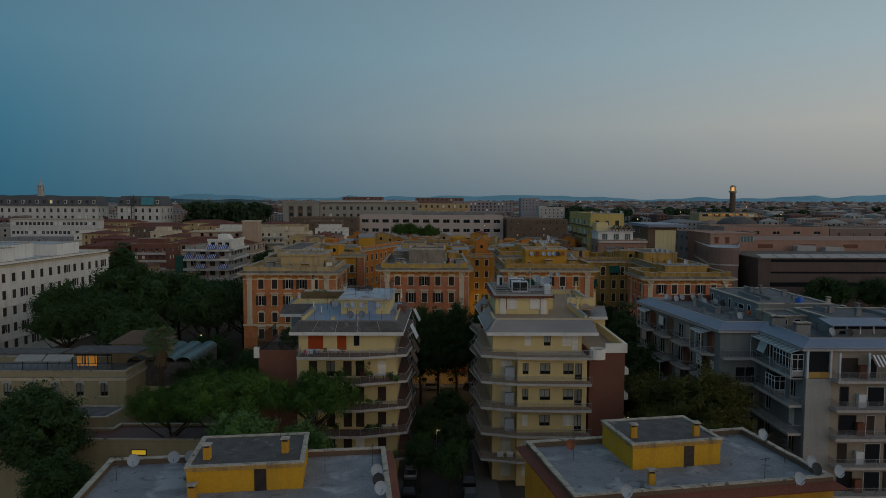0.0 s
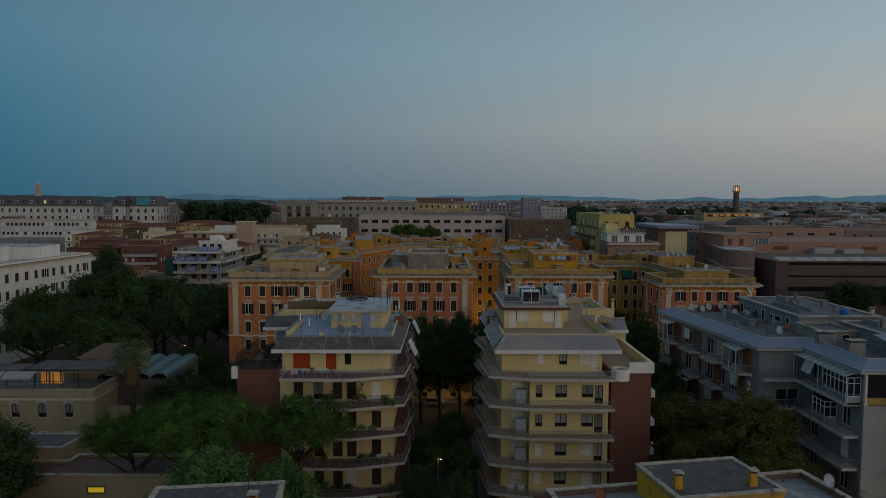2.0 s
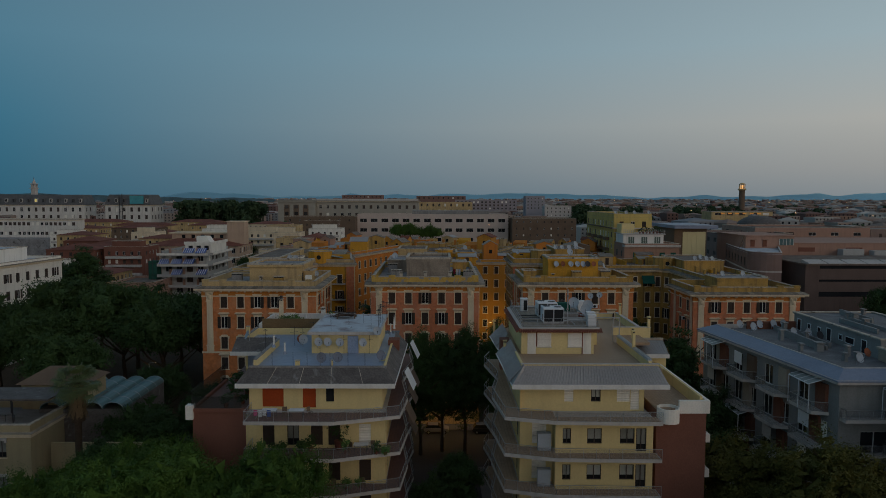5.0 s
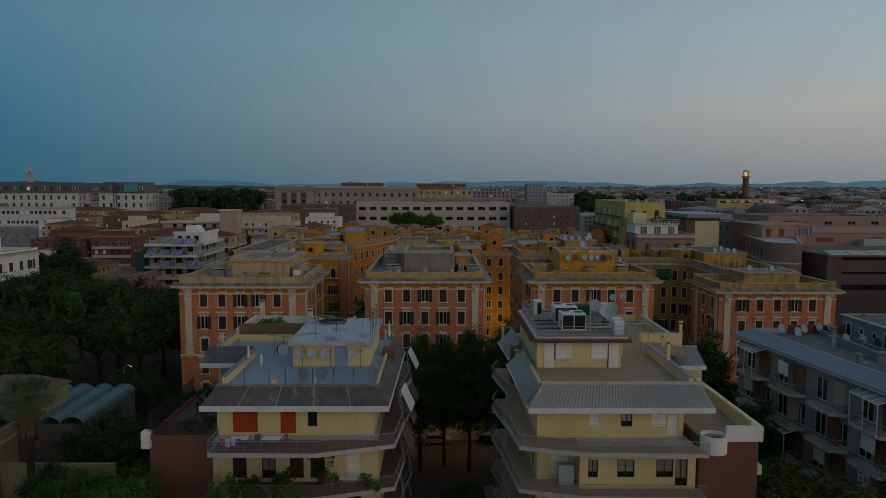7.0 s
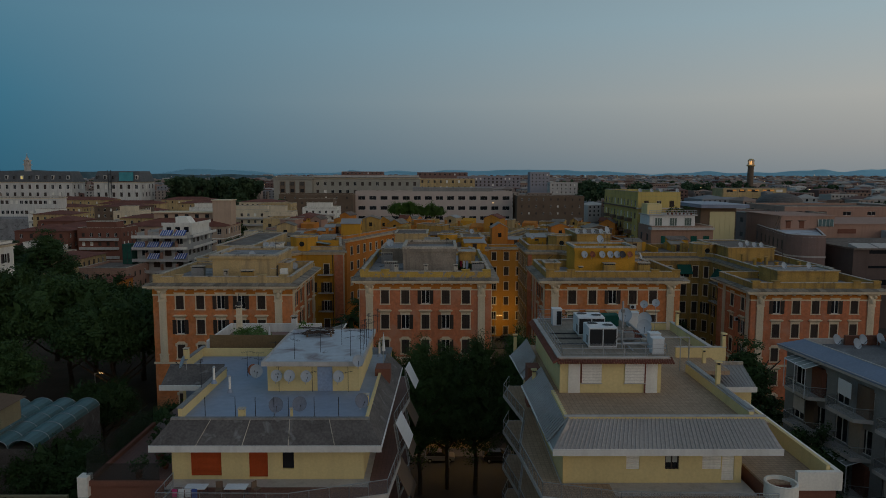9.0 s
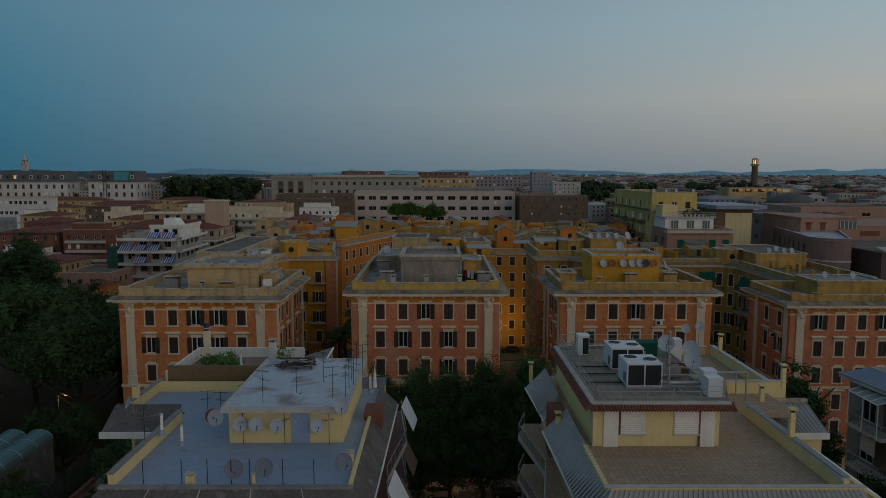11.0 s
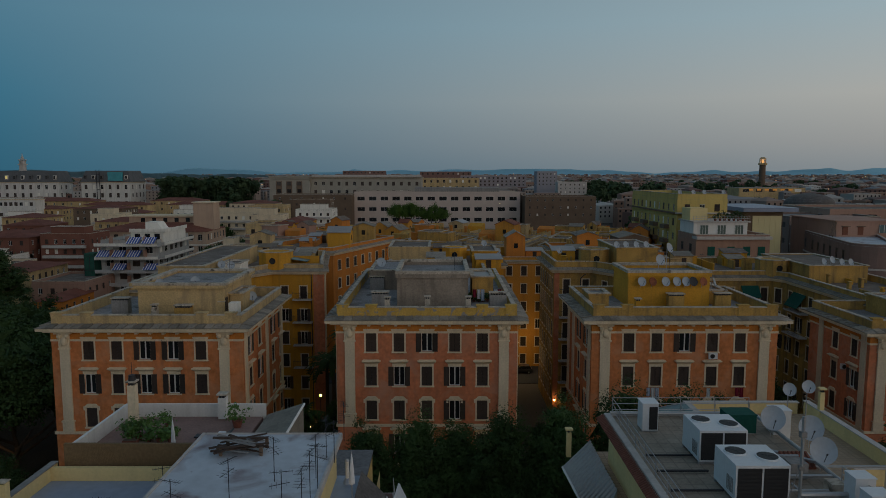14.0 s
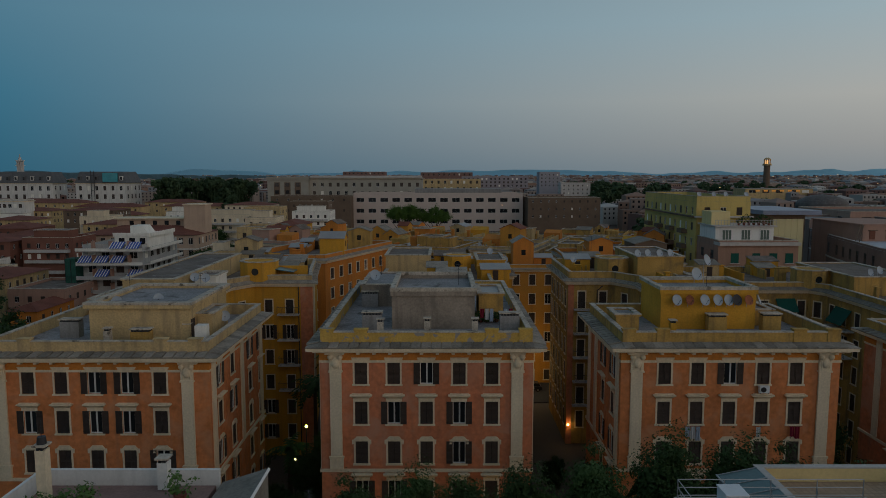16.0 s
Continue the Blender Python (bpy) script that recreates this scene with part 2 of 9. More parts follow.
def box(bm, x0, x1, y0, y1, z0, z1, m=None):
    v = [bm.verts.new((x, y, z)) for z in (z0, z1) for x, y in ((x0, y0), (x1, y0), (x1, y1), (x0, y1))]
    if m is not None:
        for q in v:
            q.co = m @ q.co
    for f in ((3, 2, 1, 0), (4, 5, 6, 7), (0, 1, 5, 4), (1, 2, 6, 5), (2, 3, 7, 6), (3, 0, 4, 7)):
        bm.faces.new([v[i] for i in f])
    return bm


def boxes(*rows, m=None):
    bm = bmesh.new()
    for r in rows:
        box(bm, *r, m=m)
    return bm


def prism(bm, pts, z0, z1):
    """An upright prism over an anticlockwise polygon."""
    lo = [bm.verts.new((x, y, z0)) for x, y in pts]
    hi = [bm.verts.new((x, y, z1)) for x, y in pts]
    bm.faces.new(lo[::-1])
    bm.faces.new(hi)
    for i in range(len(pts)):
        j = (i + 1) % len(pts)
        bm.faces.new((lo[i], lo[j], hi[j], hi[i]))
    return bm


def hull(bm, lo, hi):
    """A solid between two rings of equal count, given as 3D points, anticlockwise seen from above."""
    a = [bm.verts.new(p) for p in lo]
    b = [bm.verts.new(p) for p in hi]
    bm.faces.new(a[::-1])
    bm.faces.new(b)
    for i in range(len(a)):
        j = (i + 1) % len(a)
        bm.faces.new((a[i], a[j], b[j], b[i]))
    return bm


def rod(bm, a, b, r0, r1=None, sides=6):
    a, b = Vector(a), Vector(b)
    r1 = r0 if r1 is None else r1
    q = (b - a).to_track_quat("Z", "Y")
    ring = [q @ Vector((math.cos(k * math.tau / sides), math.sin(k * math.tau / sides), 0)) for k in range(sides)]
    return hull(bm, [a + v * r0 for v in ring], [b + v * r1 for v in ring])


def rods(*rows, sides=5):
    bm = bmesh.new()
    for r in rows:
        rod(bm, *r, sides=sides)
    return bm


def offset(poly, d):
    """The polygon (anticlockwise) pushed outwards by d."""
    out, n = [], len(poly)
    for i in range(n):
        p, a, b = Vector(poly[i]), Vector(poly[i - 1]), Vector(poly[(i + 1) % n])
        e0, e1 = (p - a).normalized(), (b - p).normalized()
        n0, n1 = Vector((e0.y, -e0.x)), Vector((e1.y, -e1.x))
        k = n0 + n1
        out.append(tuple(p + k * (d / max(0.25, 1 + n0.dot(n1)))))
    return out


def ring_band(bm, poly, inner, outer, z0, z1, z1_in=None):
    """A closed band round a polygon between two offsets; its top may slope."""
    a, b = offset(poly, inner), offset(poly, outer)
    z1_in = z1 if z1_in is None else z1_in
    n = len(poly)
    rows = [[bm.verts.new((x, y, z)) for x, y in ps] for ps, z in ((a, z0), (b, z0), (b, z1), (a, z1_in))]
    for i in range(n):
        j = (i + 1) % n
        for k in range(4):
            p, q = rows[k], rows[(k + 1) % 4]
            bm.faces.new((p[i], p[j], q[j], q[i])[::-1])
    return bm


def wall_face(bm, p, q, z0, z1, holes=(), reveal=0.22):
    """A wall seen with p at its left and q at its right, with openings (u0, u1, z0, z1) that are cut in and have reveals."""
    p, q = Vector(p), Vector(q)
    length = (q - p).length
    u = (q - p) / length
    inw = Vector((-u.y, u.x))
    us = sorted({0.0, length, *[round(h[i], 4) for h in holes for i in (0, 1)]})
    zs = sorted({z0, z1, *[round(h[i], 4) for h in holes for i in (2, 3)]})
    grid = {}

    def vert(a, z, d=0.0):
        key = (a, z, d)
        if key not in grid:
            w = p + u * a + inw * d
            grid[key] = bm.verts.new((w.x, w.y, z))
        return grid[key]
    for i in range(len(us) - 1):
        for j in range(len(zs) - 1):
            cu, cz = (us[i] + us[i + 1]) / 2, (zs[j] + zs[j + 1]) / 2
            if not any(h[0] < cu < h[1] and h[2] < cz < h[3] for h in holes):
                bm.faces.new((vert(us[i], zs[j]), vert(us[i + 1], zs[j]), vert(us[i + 1], zs[j + 1]), vert(us[i], zs[j + 1])))
    for a0, a1, b0, b1 in holes:
        a0, a1, b0, b1 = (round(v, 4) for v in (a0, a1, b0, b1))
        for s, e in (((a0, b0), (a0, b1)), ((a0, b1), (a1, b1)), ((a1, b1), (a1, b0)), ((a1, b0), (a0, b0))):
            bm.faces.new((vert(*s), vert(*e), vert(*e, reveal), vert(*s, reveal)))
    return bm


# ---- windows: meshes shared by all of one kind; x across, y into the wall, z up from the sill ----
def window_kind(w, h, style):
    """The pieces of a window, as (name, mesh, material): the first one carries the others."""
    out = []
    mid = 0.028
    if style == "shut":
        return [("window", boxes((-w / 2, w / 2, 0.1, 0.18, 0, h), (-w / 2, w / 2, 0.102, 0.178, h * 0.5, h * 0.5 + 0.04)), SHUTTER)]
    if style == "blind":
        t = 0.07
        return [("window", boxes((-w / 2, w / 2, 0.17, 0.19, 0, h)), GLASS), ("blind", boxes((-w / 2 + 0.03, w / 2 - 0.03, 0.145, 0.165, h * 0.3, h - 0.04)), BLIND),
                ("window_frame", boxes((-w / 2, -w / 2 + t, 0.08, 0.14, 0, h), (w / 2 - t, w / 2, 0.08, 0.14, 0, h), (-t / 2, t / 2, 0.08, 0.14, t, h - t), (-w / 2 + t, w / 2 - t, 0.082, 0.138, 0, t), (-w / 2 + t, w / 2 - t, 0.082, 0.138, h - t, h)), SHUTTER)]
    if style in ("closed", "roller"):
        bm = boxes((-w / 2, w / 2, 0.14, 0.18, 0, h))
        out.append(("window", bm, GLASS))
        bm = bmesh.new()
        if style == "closed":
            for s in (-1, 1):
                x0, x1 = sorted((s * 0.012, s * (w / 2 - 0.01)))
                for r in ((x0, x0 + 0.07, 0.03, 0.08, 0.02, h - 0.02), (x1 - 0.07, x1, 0.03, 0.08, 0.02, h - 0.02), (x0, x1, 0.032, 0.078, 0.02, 0.1),
                          (x0, x1, 0.032, 0.078, h - 0.1, h - 0.02), (x0, x1, 0.032, 0.078, h * 0.45, h * 0.45 + 0.08), (x0 + 0.06, x1 - 0.06, 0.055, 0.075, 0.06, h - 0.06)):
                    box(bm, *r)
            out.append(("shutter", bm, SHUTTER))
        else:
            n = max(4, int(h / 0.16))
            prev = None
            for k in range(2 * n + 1):
                d = 0.06 + 0.03 * (k % 2)
                cur = [bm.verts.new((x, d, k * h / (2 * n))) for x in (-w / 2, w / 2)]
                if prev:
                    bm.faces.new((prev[0], prev[1], cur[1], cur[0]))
                prev = cur
            out.append(("roller_shutter", bm, OFFWHITE))
        return out
    bm = boxes((-w / 2, w / 2, 0.17, 0.19, 0, h))
    out.append(("window", bm, GLASS))
    mid = 0.025 if style == "open" else mid
    bars = [(-w / 2, -w / 2 + 0.045, 0.1, 0.17, 0, h), (w / 2 - 0.045, w / 2, 0.1, 0.17, 0, h), (-mid, mid, 0.1, 0.17, 0, h),
            (-w / 2, w / 2, 0.102, 0.168, h - 0.07, h), (-w / 2, w / 2, 0.102, 0.168, 0, 0.08)]
    if style == "open":
        bars += [(0.05, 0.09, 0.106, 0.164, 0.08, h - 0.07)]
    out.append(("window_frame", boxes(*bars), FRAME_WHITE))
    if style == "open":
        for s in (-1, 1):
            bm = bmesh.new()
            x0, x1 = sorted((s * (w / 2 + 0.02), s * (w + 0.02)))
            for r in ((x0, x0 + 0.07, -0.07, -0.02, 0, h), (x1 - 0.07, x1, -0.07, -0.02, 0, h), (x0, x1, -0.068, -0.022, 0, 0.08), (x0, x1, -0.068, -0.022, h - 0.08, h),
                      (x0, x1, -0.068, -0.022, h * 0.45, h * 0.45 + 0.08), (x0 + 0.06, x1 - 0.06, -0.05, -0.03, 0.04, h - 0.04)):
                box(bm, *r)
            out.append(("shutter", bm, SHUTTER))
    return out


KINDS = {}


def joined(pieces):
    """One mesh out of several (name, bmesh, material), each with its own material slot."""
    me = bpy.data.meshes.new("window")
    out = bmesh.new()
    for k, (n, bm, m) in enumerate(pieces):
        tmp = bpy.data.meshes.new("piece")
        bm.to_mesh(tmp)
        bm.free()
        have = len(out.faces)
        out.from_mesh(tmp)
        bpy.data.meshes.remove(tmp)
        out.faces.ensure_lookup_table()
        for f in out.faces[have:]:
            f.material_index = k
        me.materials.append(m)
    out.to_mesh(me)
    out.free()
    return me


def put_window(parent, style, w, h, at, rz, surround=None, trim=None):
    """One window with its parts, at the middle of its sill, on a wall that runs along the angle rz."""
    if style.startswith("far_"):
        key = (style, round(w, 2), round(h, 2), surround, trim.name if trim else "")
        if key not in KINDS:
            KINDS[key] = joined(window_kind(w, h, style[4:]) + ([("surround", surround_mesh(surround, w, h), trim)] if surround else []))
        return part("window", KINDS[key], None, parent, "", at, rz)
    key = (style, round(w, 2), round(h, 2))
    if key not in KINDS:
        KINDS[key] = [(n, mesh_of(n, bm, m)) for n, bm, m in window_kind(w, h, style)]
    first = None
    for n, me in KINDS[key]:
        ob = part(n, me, None, first or parent, "", at, rz if first is None else 0.0)
        if first is not None:
            ob.location = (0, 0, 0)
        first = first or ob
    if surround:
        key = (surround, round(w, 2), round(h, 2), trim.name)
        if key not in KINDS:
            KINDS[key] = mesh_of("surround", surround_mesh(surround, w, h), trim)
        ob = part("surround", KINDS[key], None, first)
        ob.location = (0, 0, 0)
    return first


def surround_mesh(kind, w, h):
    t = 0.15
    bm = boxes((-w / 2 - t, -w / 2, -0.04, 0.03, 0.0, h + t), (w / 2, w / 2 + t, -0.04, 0.03, 0.0, h + t), (-w / 2, w / 2, -0.042, 0.03, h, h + t),
               (-w / 2 - t - 0.06, w / 2 + t + 0.06, -0.12, 0.03, -0.14, 0.0))
    if kind == "hood":
        a, b = w / 2 + t, h + t
        box(bm, -a, a, -0.06, 0.0, b + 0.02, b + 0.16)
        hull(bm, [(-a, -0.08, b + 0.16), (a, -0.08, b + 0.16), (a, 0, b + 0.16), (-a, 0, b + 0.16)],
             [(-a - 0.24, -0.34, b + 0.40), (a + 0.24, -0.34, b + 0.40), (a + 0.24, 0, b + 0.40), (-a - 0.24, 0, b + 0.40)])
        box(bm, -a - 0.26, a + 0.26, -0.37, 0.0, b + 0.402, b + 0.5)
        box(bm, -a - 0.12, a + 0.12, -0.2, 0.0, b + 0.502, b + 0.58)
    if kind == "shoulder":
        box(bm, -w / 2 - t - 0.08, w / 2 + t + 0.08, -0.07, 0.0, h + t, h + t + 0.14)
        box(bm, -w / 2 - t - 0.12, w / 2 + t + 0.12, -0.11, 0.0, h + t + 0.142, h + t + 0.2)
    if kind == "eared":
        for s in (-1, 1):
            x0, x1 = sorted((s * (w / 2 + 0.02), s * (w / 2 + t + 0.14)))
            box(bm, x0, x1, -0.06, 0.0, h - 0.25, h + t)
        hull(bm, [(-w / 2 - t, -0.1, h + t), (w / 2 + t, -0.1, h + t), (w / 2 + t, 0, h + t), (-w / 2 - t, 0, h + t)],
             [(-w / 2 + 0.1, -0.08, h + t + 0.28), (w / 2 - 0.1, -0.08, h + t + 0.28), (w / 2 - 0.1, 0, h + t + 0.28), (-w / 2 + 0.1, 0, h + t + 0.28)])
    return bm


def facade(bm, parent, p, q, z0, z1, cols, rows, w, h, styles, surround=None, trim=None, reveal=0.22, skip=()):
    """A wall with a grid of windows: cols are distances of the middles from p, rows the heights of the sills."""
    p2, q2 = Vector(p), Vector(q)
    u = (q2 - p2).normalized()
    rz = math.atan2(u.y, u.x)
    holes = []
    for i, c in enumerate(cols):
        for j, r in enumerate(rows):
            if (i, j) in skip:
                continue
            hh = h[j] if isinstance(h, (list, tuple)) else h
            holes.append((c - w / 2, c + w / 2, r, r + hh))
            s = styles(i, j)
            sur = surround[j] if isinstance(surround, (list, tuple)) else surround
            at = p2 + u * c
            put_window(parent, s, w, hh, (at.x, at.y, r), rz, sur, trim)
    wall_face(bm, p, q, z0, z1, holes, reveal)
    return bm


# ---- large structure ----
single("ground", boxes((-2600, 2600, -400, 4700, -1.0, -0.12)), GROUND, "dim city ground stretching to the horizon", "ground", kind="structure")
single("road", boxes((-4.0, 6.0, -60, 141, -0.2, 0.0), (-120, 110, 124, 140, -0.2, -0.004)), ASPHALT, "dark asphalt street between apartment blocks", "road", kind="structure")
single("pavement", boxes((6.0, 9.0, -60, 123.9, -0.2, 0.14), (-8.0, -4.0, -60, 123.9, -0.2, 0.14), (-120, 110, 140.1, 143, -0.2, 0.14)), PAVING, "grey stone pavement with kerb", "pavement", kind="structure")
single("park_ground", boxes((-118, -41, 40, 230, -0.2, 0.05)), EARTH, "bare brown park earth under trees", "ground", kind="structure")
single("back_street", boxes((-90, 120, 200.5, 211.5, -0.2, 0.0)), ASPHALT, "narrow street behind the courtyards", "road", kind="structure")


def block(root, poly, ztop, wall, fronts=None, cornice=0.0, parapet=0.9, roof=GREY, coping=None, z0=0.0, edge=CREAM, para=None, fall=0.35, slabs=0):
    """A building's body over an anticlockwise polygon. fronts: edge -> (cols, rows, w, h, styles, surround, trim)."""
    fronts = fronts or {}
    bm = bmesh.new()
    n = len(poly)
    for i in range(n):
        p, q = poly[i], poly[(i + 1) % n]
        if i in fronts:
            c, r, w, h, st, su, tr = fronts[i]
            facade(bm, root, p, q, z0, ztop, c, r, w, h, st, su, tr)
        else:
            wall_face(bm, p, q, z0, ztop)
    part("wall", bm, wall, root)
    bm = prism(bmesh.new(), offset(poly, -0.05), ztop - 0.3, ztop + 0.02)
    part("roof", bm, roof, root)
    if cornice:
        bm = ring_band(bmesh.new(), poly, -0.1, cornice * 0.55, ztop - 0.55, ztop - 0.2)
        ring_band(bm, poly, -0.1, cornice, ztop - 0.2 - 0.14 * (cornice > 0.8), ztop - 0.06)
        part("cornice", bm, edge, root, "stepped cream eaves cornice")
        bm = ring_band(bmesh.new(), poly, -0.1, cornice + 0.06, ztop - 0.06, ztop, ztop + fall)
        part("eaves_roofing", bm, EAVES, root, "weathered sloped eaves slabs")
        seams = bmesh.new()
        if slabs:
            c_ = cornice + 0.14
            slab = hull(bmesh.new(), [(-0.39, -c_, 0.0), (0.39, -c_, 0.0), (0.39, 0, fall), (-0.39, 0, fall)], [(-0.39, -c_, 0.06), (0.39, -c_, 0.1), (0.39, 0, fall + 0.1), (-0.39, 0, fall + 0.06)])
            slab = mesh_of("eaves_slab", slab, EAVES)
        for i in range(n):
            if slabs and i != 2:
                p, q = Vector(poly[i]), Vector(poly[(i + 1) % n])
                u, m_ = (q - p).normalized(), max(1, round((q - p).length / 0.86))
                for k in range(m_):
                    at = p + u * ((k + 0.5) * (q - p).length / m_)
                    part("eaves_slab", slab, None, root, "", (at.x, at.y, ztop + 0.01), math.atan2(u.y, u.x))
                continue
            p, q = Vector(poly[i]), Vector(poly[(i + 1) % n])
            u = (q - p).normalized()
            out = Vector((u.y, -u.x))
            k = 0.4
            while k < (q - p).length - 0.2:
                a, b = p + u * k + out * 0.05, p + u * k + out * cornice
                rod(seams, (a.x, a.y, ztop + fall * 0.95), (b.x, b.y, ztop + 0.05), 0.035, sides=4)
                k += 0.8
        part("roofing_seams", seams, EAVES, root)
    if parapet:
        bm = ring_band(bmesh.new(), poly, -0.4, -0.06, ztop - 0.1, ztop + parapet)
        part("parapet", bm, para or wall, root)
        bm = ring_band(bmesh.new(), poly, -0.46, 0.0, ztop + parapet, ztop + parapet + 0.1)
        part("coping", bm, coping or COPING, root)
    return root


def even(length, n, margin):
    return [margin + (length - 2 * margin) * (k + 0.5) / n for k in range(n)]


def pick(seed, *weights):
    """A seeded choice of window styles: (style, weight) pairs."""
    r = random.Random(seed)
    names, ws = [a for a, b in weights], [b for a, b in weights]
    table = {}

    def style(i, j):
        if (i, j) not in table:
            table[(i, j)] = r.choices(names, ws)[0]
        return table[(i, j)]
    return style


def rooftop(root, x0, x1, y0, y1, z0, z1, wall, roof=GREY, lip=0.15, rim=0.25, door=None, group=""):
    """A roof hut with a rimmed flat roof; part of the building."""
    bm = boxes((x0, x1, y0, y1, z0, z1))
    a = part("roof_hut", bm, wall, root)
    p = [(x0, y0), (x1, y0), (x1, y1), (x0, y1)]
    part("hut_rim", ring_band(bmesh.new(), p, -0.25, lip, z1 - 0.02, z1 + rim * 0.55), wall, a)
    part("hut_coping", ring_band(bmesh.new(), p, -0.3, lip + 0.03, z1 + rim * 0.55, z1 + rim), COPING, a)
    part("hut_roof", boxes((x0 + 0.2, x1 - 0.2, y0 + 0.2, y1 - 0.2, z1, z1 + 0.06)), roof, a)
    if door:
        part("hut_door", boxes((door, door + 0.9, y0 - 0.06, y0 - 0.005, z0, z0 + 2.0)), DARK_METAL, a)
    return a


# ---- the salmon palazzi ----
ROWH = [2.0, 2.0, 2.0, 2.0, 2.0, 1.8]
SURR = ["shoulder", "hood", "eared", "hood", "eared", "flat"]


def palazzo(x0, x1, yf, y1, wtop, pitch, opened, label, para, seed, ext=0.0, wall=SALMON):
    root = thing("palazzo", (x0, yf, 0), label, "building", "salmon palazzi in a row")
    rows = [wtop - 2.0 - pitch * k for k in range(6)]
    mid = (x0 + x1) / 2 - x0
    cols = [mid + 2.82 * k for k in (-2, -1, 0, 1, 2)]
    ztop = wtop + 1.42
    poly = [(x0, yf), (x1 + ext, yf), (x1 + ext, y1), (x0, y1)]
    side = pick(seed, ("closed", 3), ("open", 2))
    deep = y1 - yf
    sc = [k for k in (2.7, 6.4, 12.2, 15.9, 20.5, 24.5) if k < deep - 1.2]
    sc_l = [deep - k for k in sc][::-1]

    def style(i, j):
        return "open" if (i, j) in opened else ("closed" if j < 4 else "far_" + side(i, j))

    def side_style(i, j):
        return "far_" + side(i, j)
    fr = {0: (cols, rows, 1.08, ROWH, style, SURR, CREAM), 1: (sc, rows, 1.08, ROWH, side_style, SURR, CREAM), 3: (sc_l, rows, 1.08, ROWH, side_style, SURR, CREAM)}
    block(root, poly, ztop, wall, fr, cornice=1.0, parapet=1.08, roof=STAINED_ROOF, para=para, fall=0.2, slabs=1)
    part("frieze", ring_band(bmesh.new(), poly, -0.05, 0.03, ztop - 1.35, ztop - 0.55), ORANGE, root, "orange frieze below the eaves")
    part("string_course", ring_band(bmesh.new(), poly, -0.05, 0.07, wtop - 0.1, wtop + 0.1), CREAM, root)
    for z in (rows[2] - 0.75, rows[4] - 0.7):
        part("string_course", ring_band(bmesh.new(), poly, -0.05, 0.12, z, z + 0.28), CREAM, root)
    part("plinth", ring_band(bmesh.new(), poly, -0.05, 0.1, 0, 2.4), BUFF, root, "rusticated buff plinth")
    bm = bmesh.new()
    k = x0 + 0.5
    while k < x1 + ext - 0.4:
        box(bm, k, k + 0.28, yf - 0.5, yf + 0.02, ztop - 0.72, ztop - 0.552)
        k += 1.35
    part("modillions", bm, CREAM, root, "small cream brackets below the eaves")
    zb, zt = rows[2] - 0.4, ztop - 0.6
    spots = [(x0 + 0.85, yf, 0), (x1 - 0.85 - 1.0, yf, 0)]
    for px, py, _ in spots:
        pil = part("pilaster", boxes((px, px + 1.0, yf - 0.16, yf + 0.02, zb + 1.1, zt - 1.75)), CREAM, root)
        part("pedestal", boxes((px - 0.08, px + 1.08, yf - 0.24, yf + 0.02, zb - 0.02, zb + 0.95), (px - 0.14, px + 1.14, yf - 0.3, yf + 0.02, zb + 0.95, zb + 1.1)), CREAM, pil)
        cap = boxes((px - 0.1, px + 1.1, yf - 0.26, yf + 0.02, zt - 1.75, zt - 1.6), (px - 0.04, px + 1.04, yf - 0.2, yf + 0.02, zt - 1.6, zt - 0.2),
                    (px - 0.16, px + 1.16, yf - 0.34, yf + 0.02, zt - 0.2, zt))
        bmesh.ops.create_uvsphere(cap, u_segments=14, v_segments=9, radius=0.5, matrix=Matrix.LocRotScale((px + 0.5, yf - 0.22, zt - 0.9), None, (0.72, 0.5, 0.95)))
        for s in (-0.42, 0.42):
            bmesh.ops.create_uvsphere(cap, u_segments=10, v_segments=6, radius=0.24, matrix=Matrix.Translation((px + 0.5 + s, yf - 0.3, zt - 0.38)))
            rod(cap, (px + 0.5 + s, yf - 0.22, zt - 0.4), (px + 0.5 + s * 0.7, yf - 0.22, zt - 1.5), 0.1, 0.05)
        part("capital", cap, CREAM, pil, "carved cartouche capital")
    for side_x, s in ((x0, -1), (x1 + ext, 1)):
        for yy in (yf + 0.5, yf + 8.9, y1 - 1.5)[:3 if deep > 13 else 2]:
            xa, xb = sorted((side_x - s * 0.02, side_x + s * 0.14))
            part("pilaster", boxes((xa, xb, yy, yy + 0.9, zb, zt)), CREAM, root)
    for px in (x0 + 0.1, x0 + 3.0, x1 - 4.1, x1 - 1.2):
        part("parapet_pier", boxes((px, px + 1.1, yf - 0.02, yf + 0.55, ztop + 0.25, ztop + 1.3), (px - 0.06, px + 1.16, yf - 0.1, yf + 0.6, ztop + 1.3, ztop + 1.4)), para, root)
    for k, c in enumerate(cols):
        part("cellar_window", boxes((x0 + c - 0.5, x0 + c + 0.5, yf - 0.12, yf - 0.104, 0.7, 1.4)), GLASS, root)
    return root, ztop


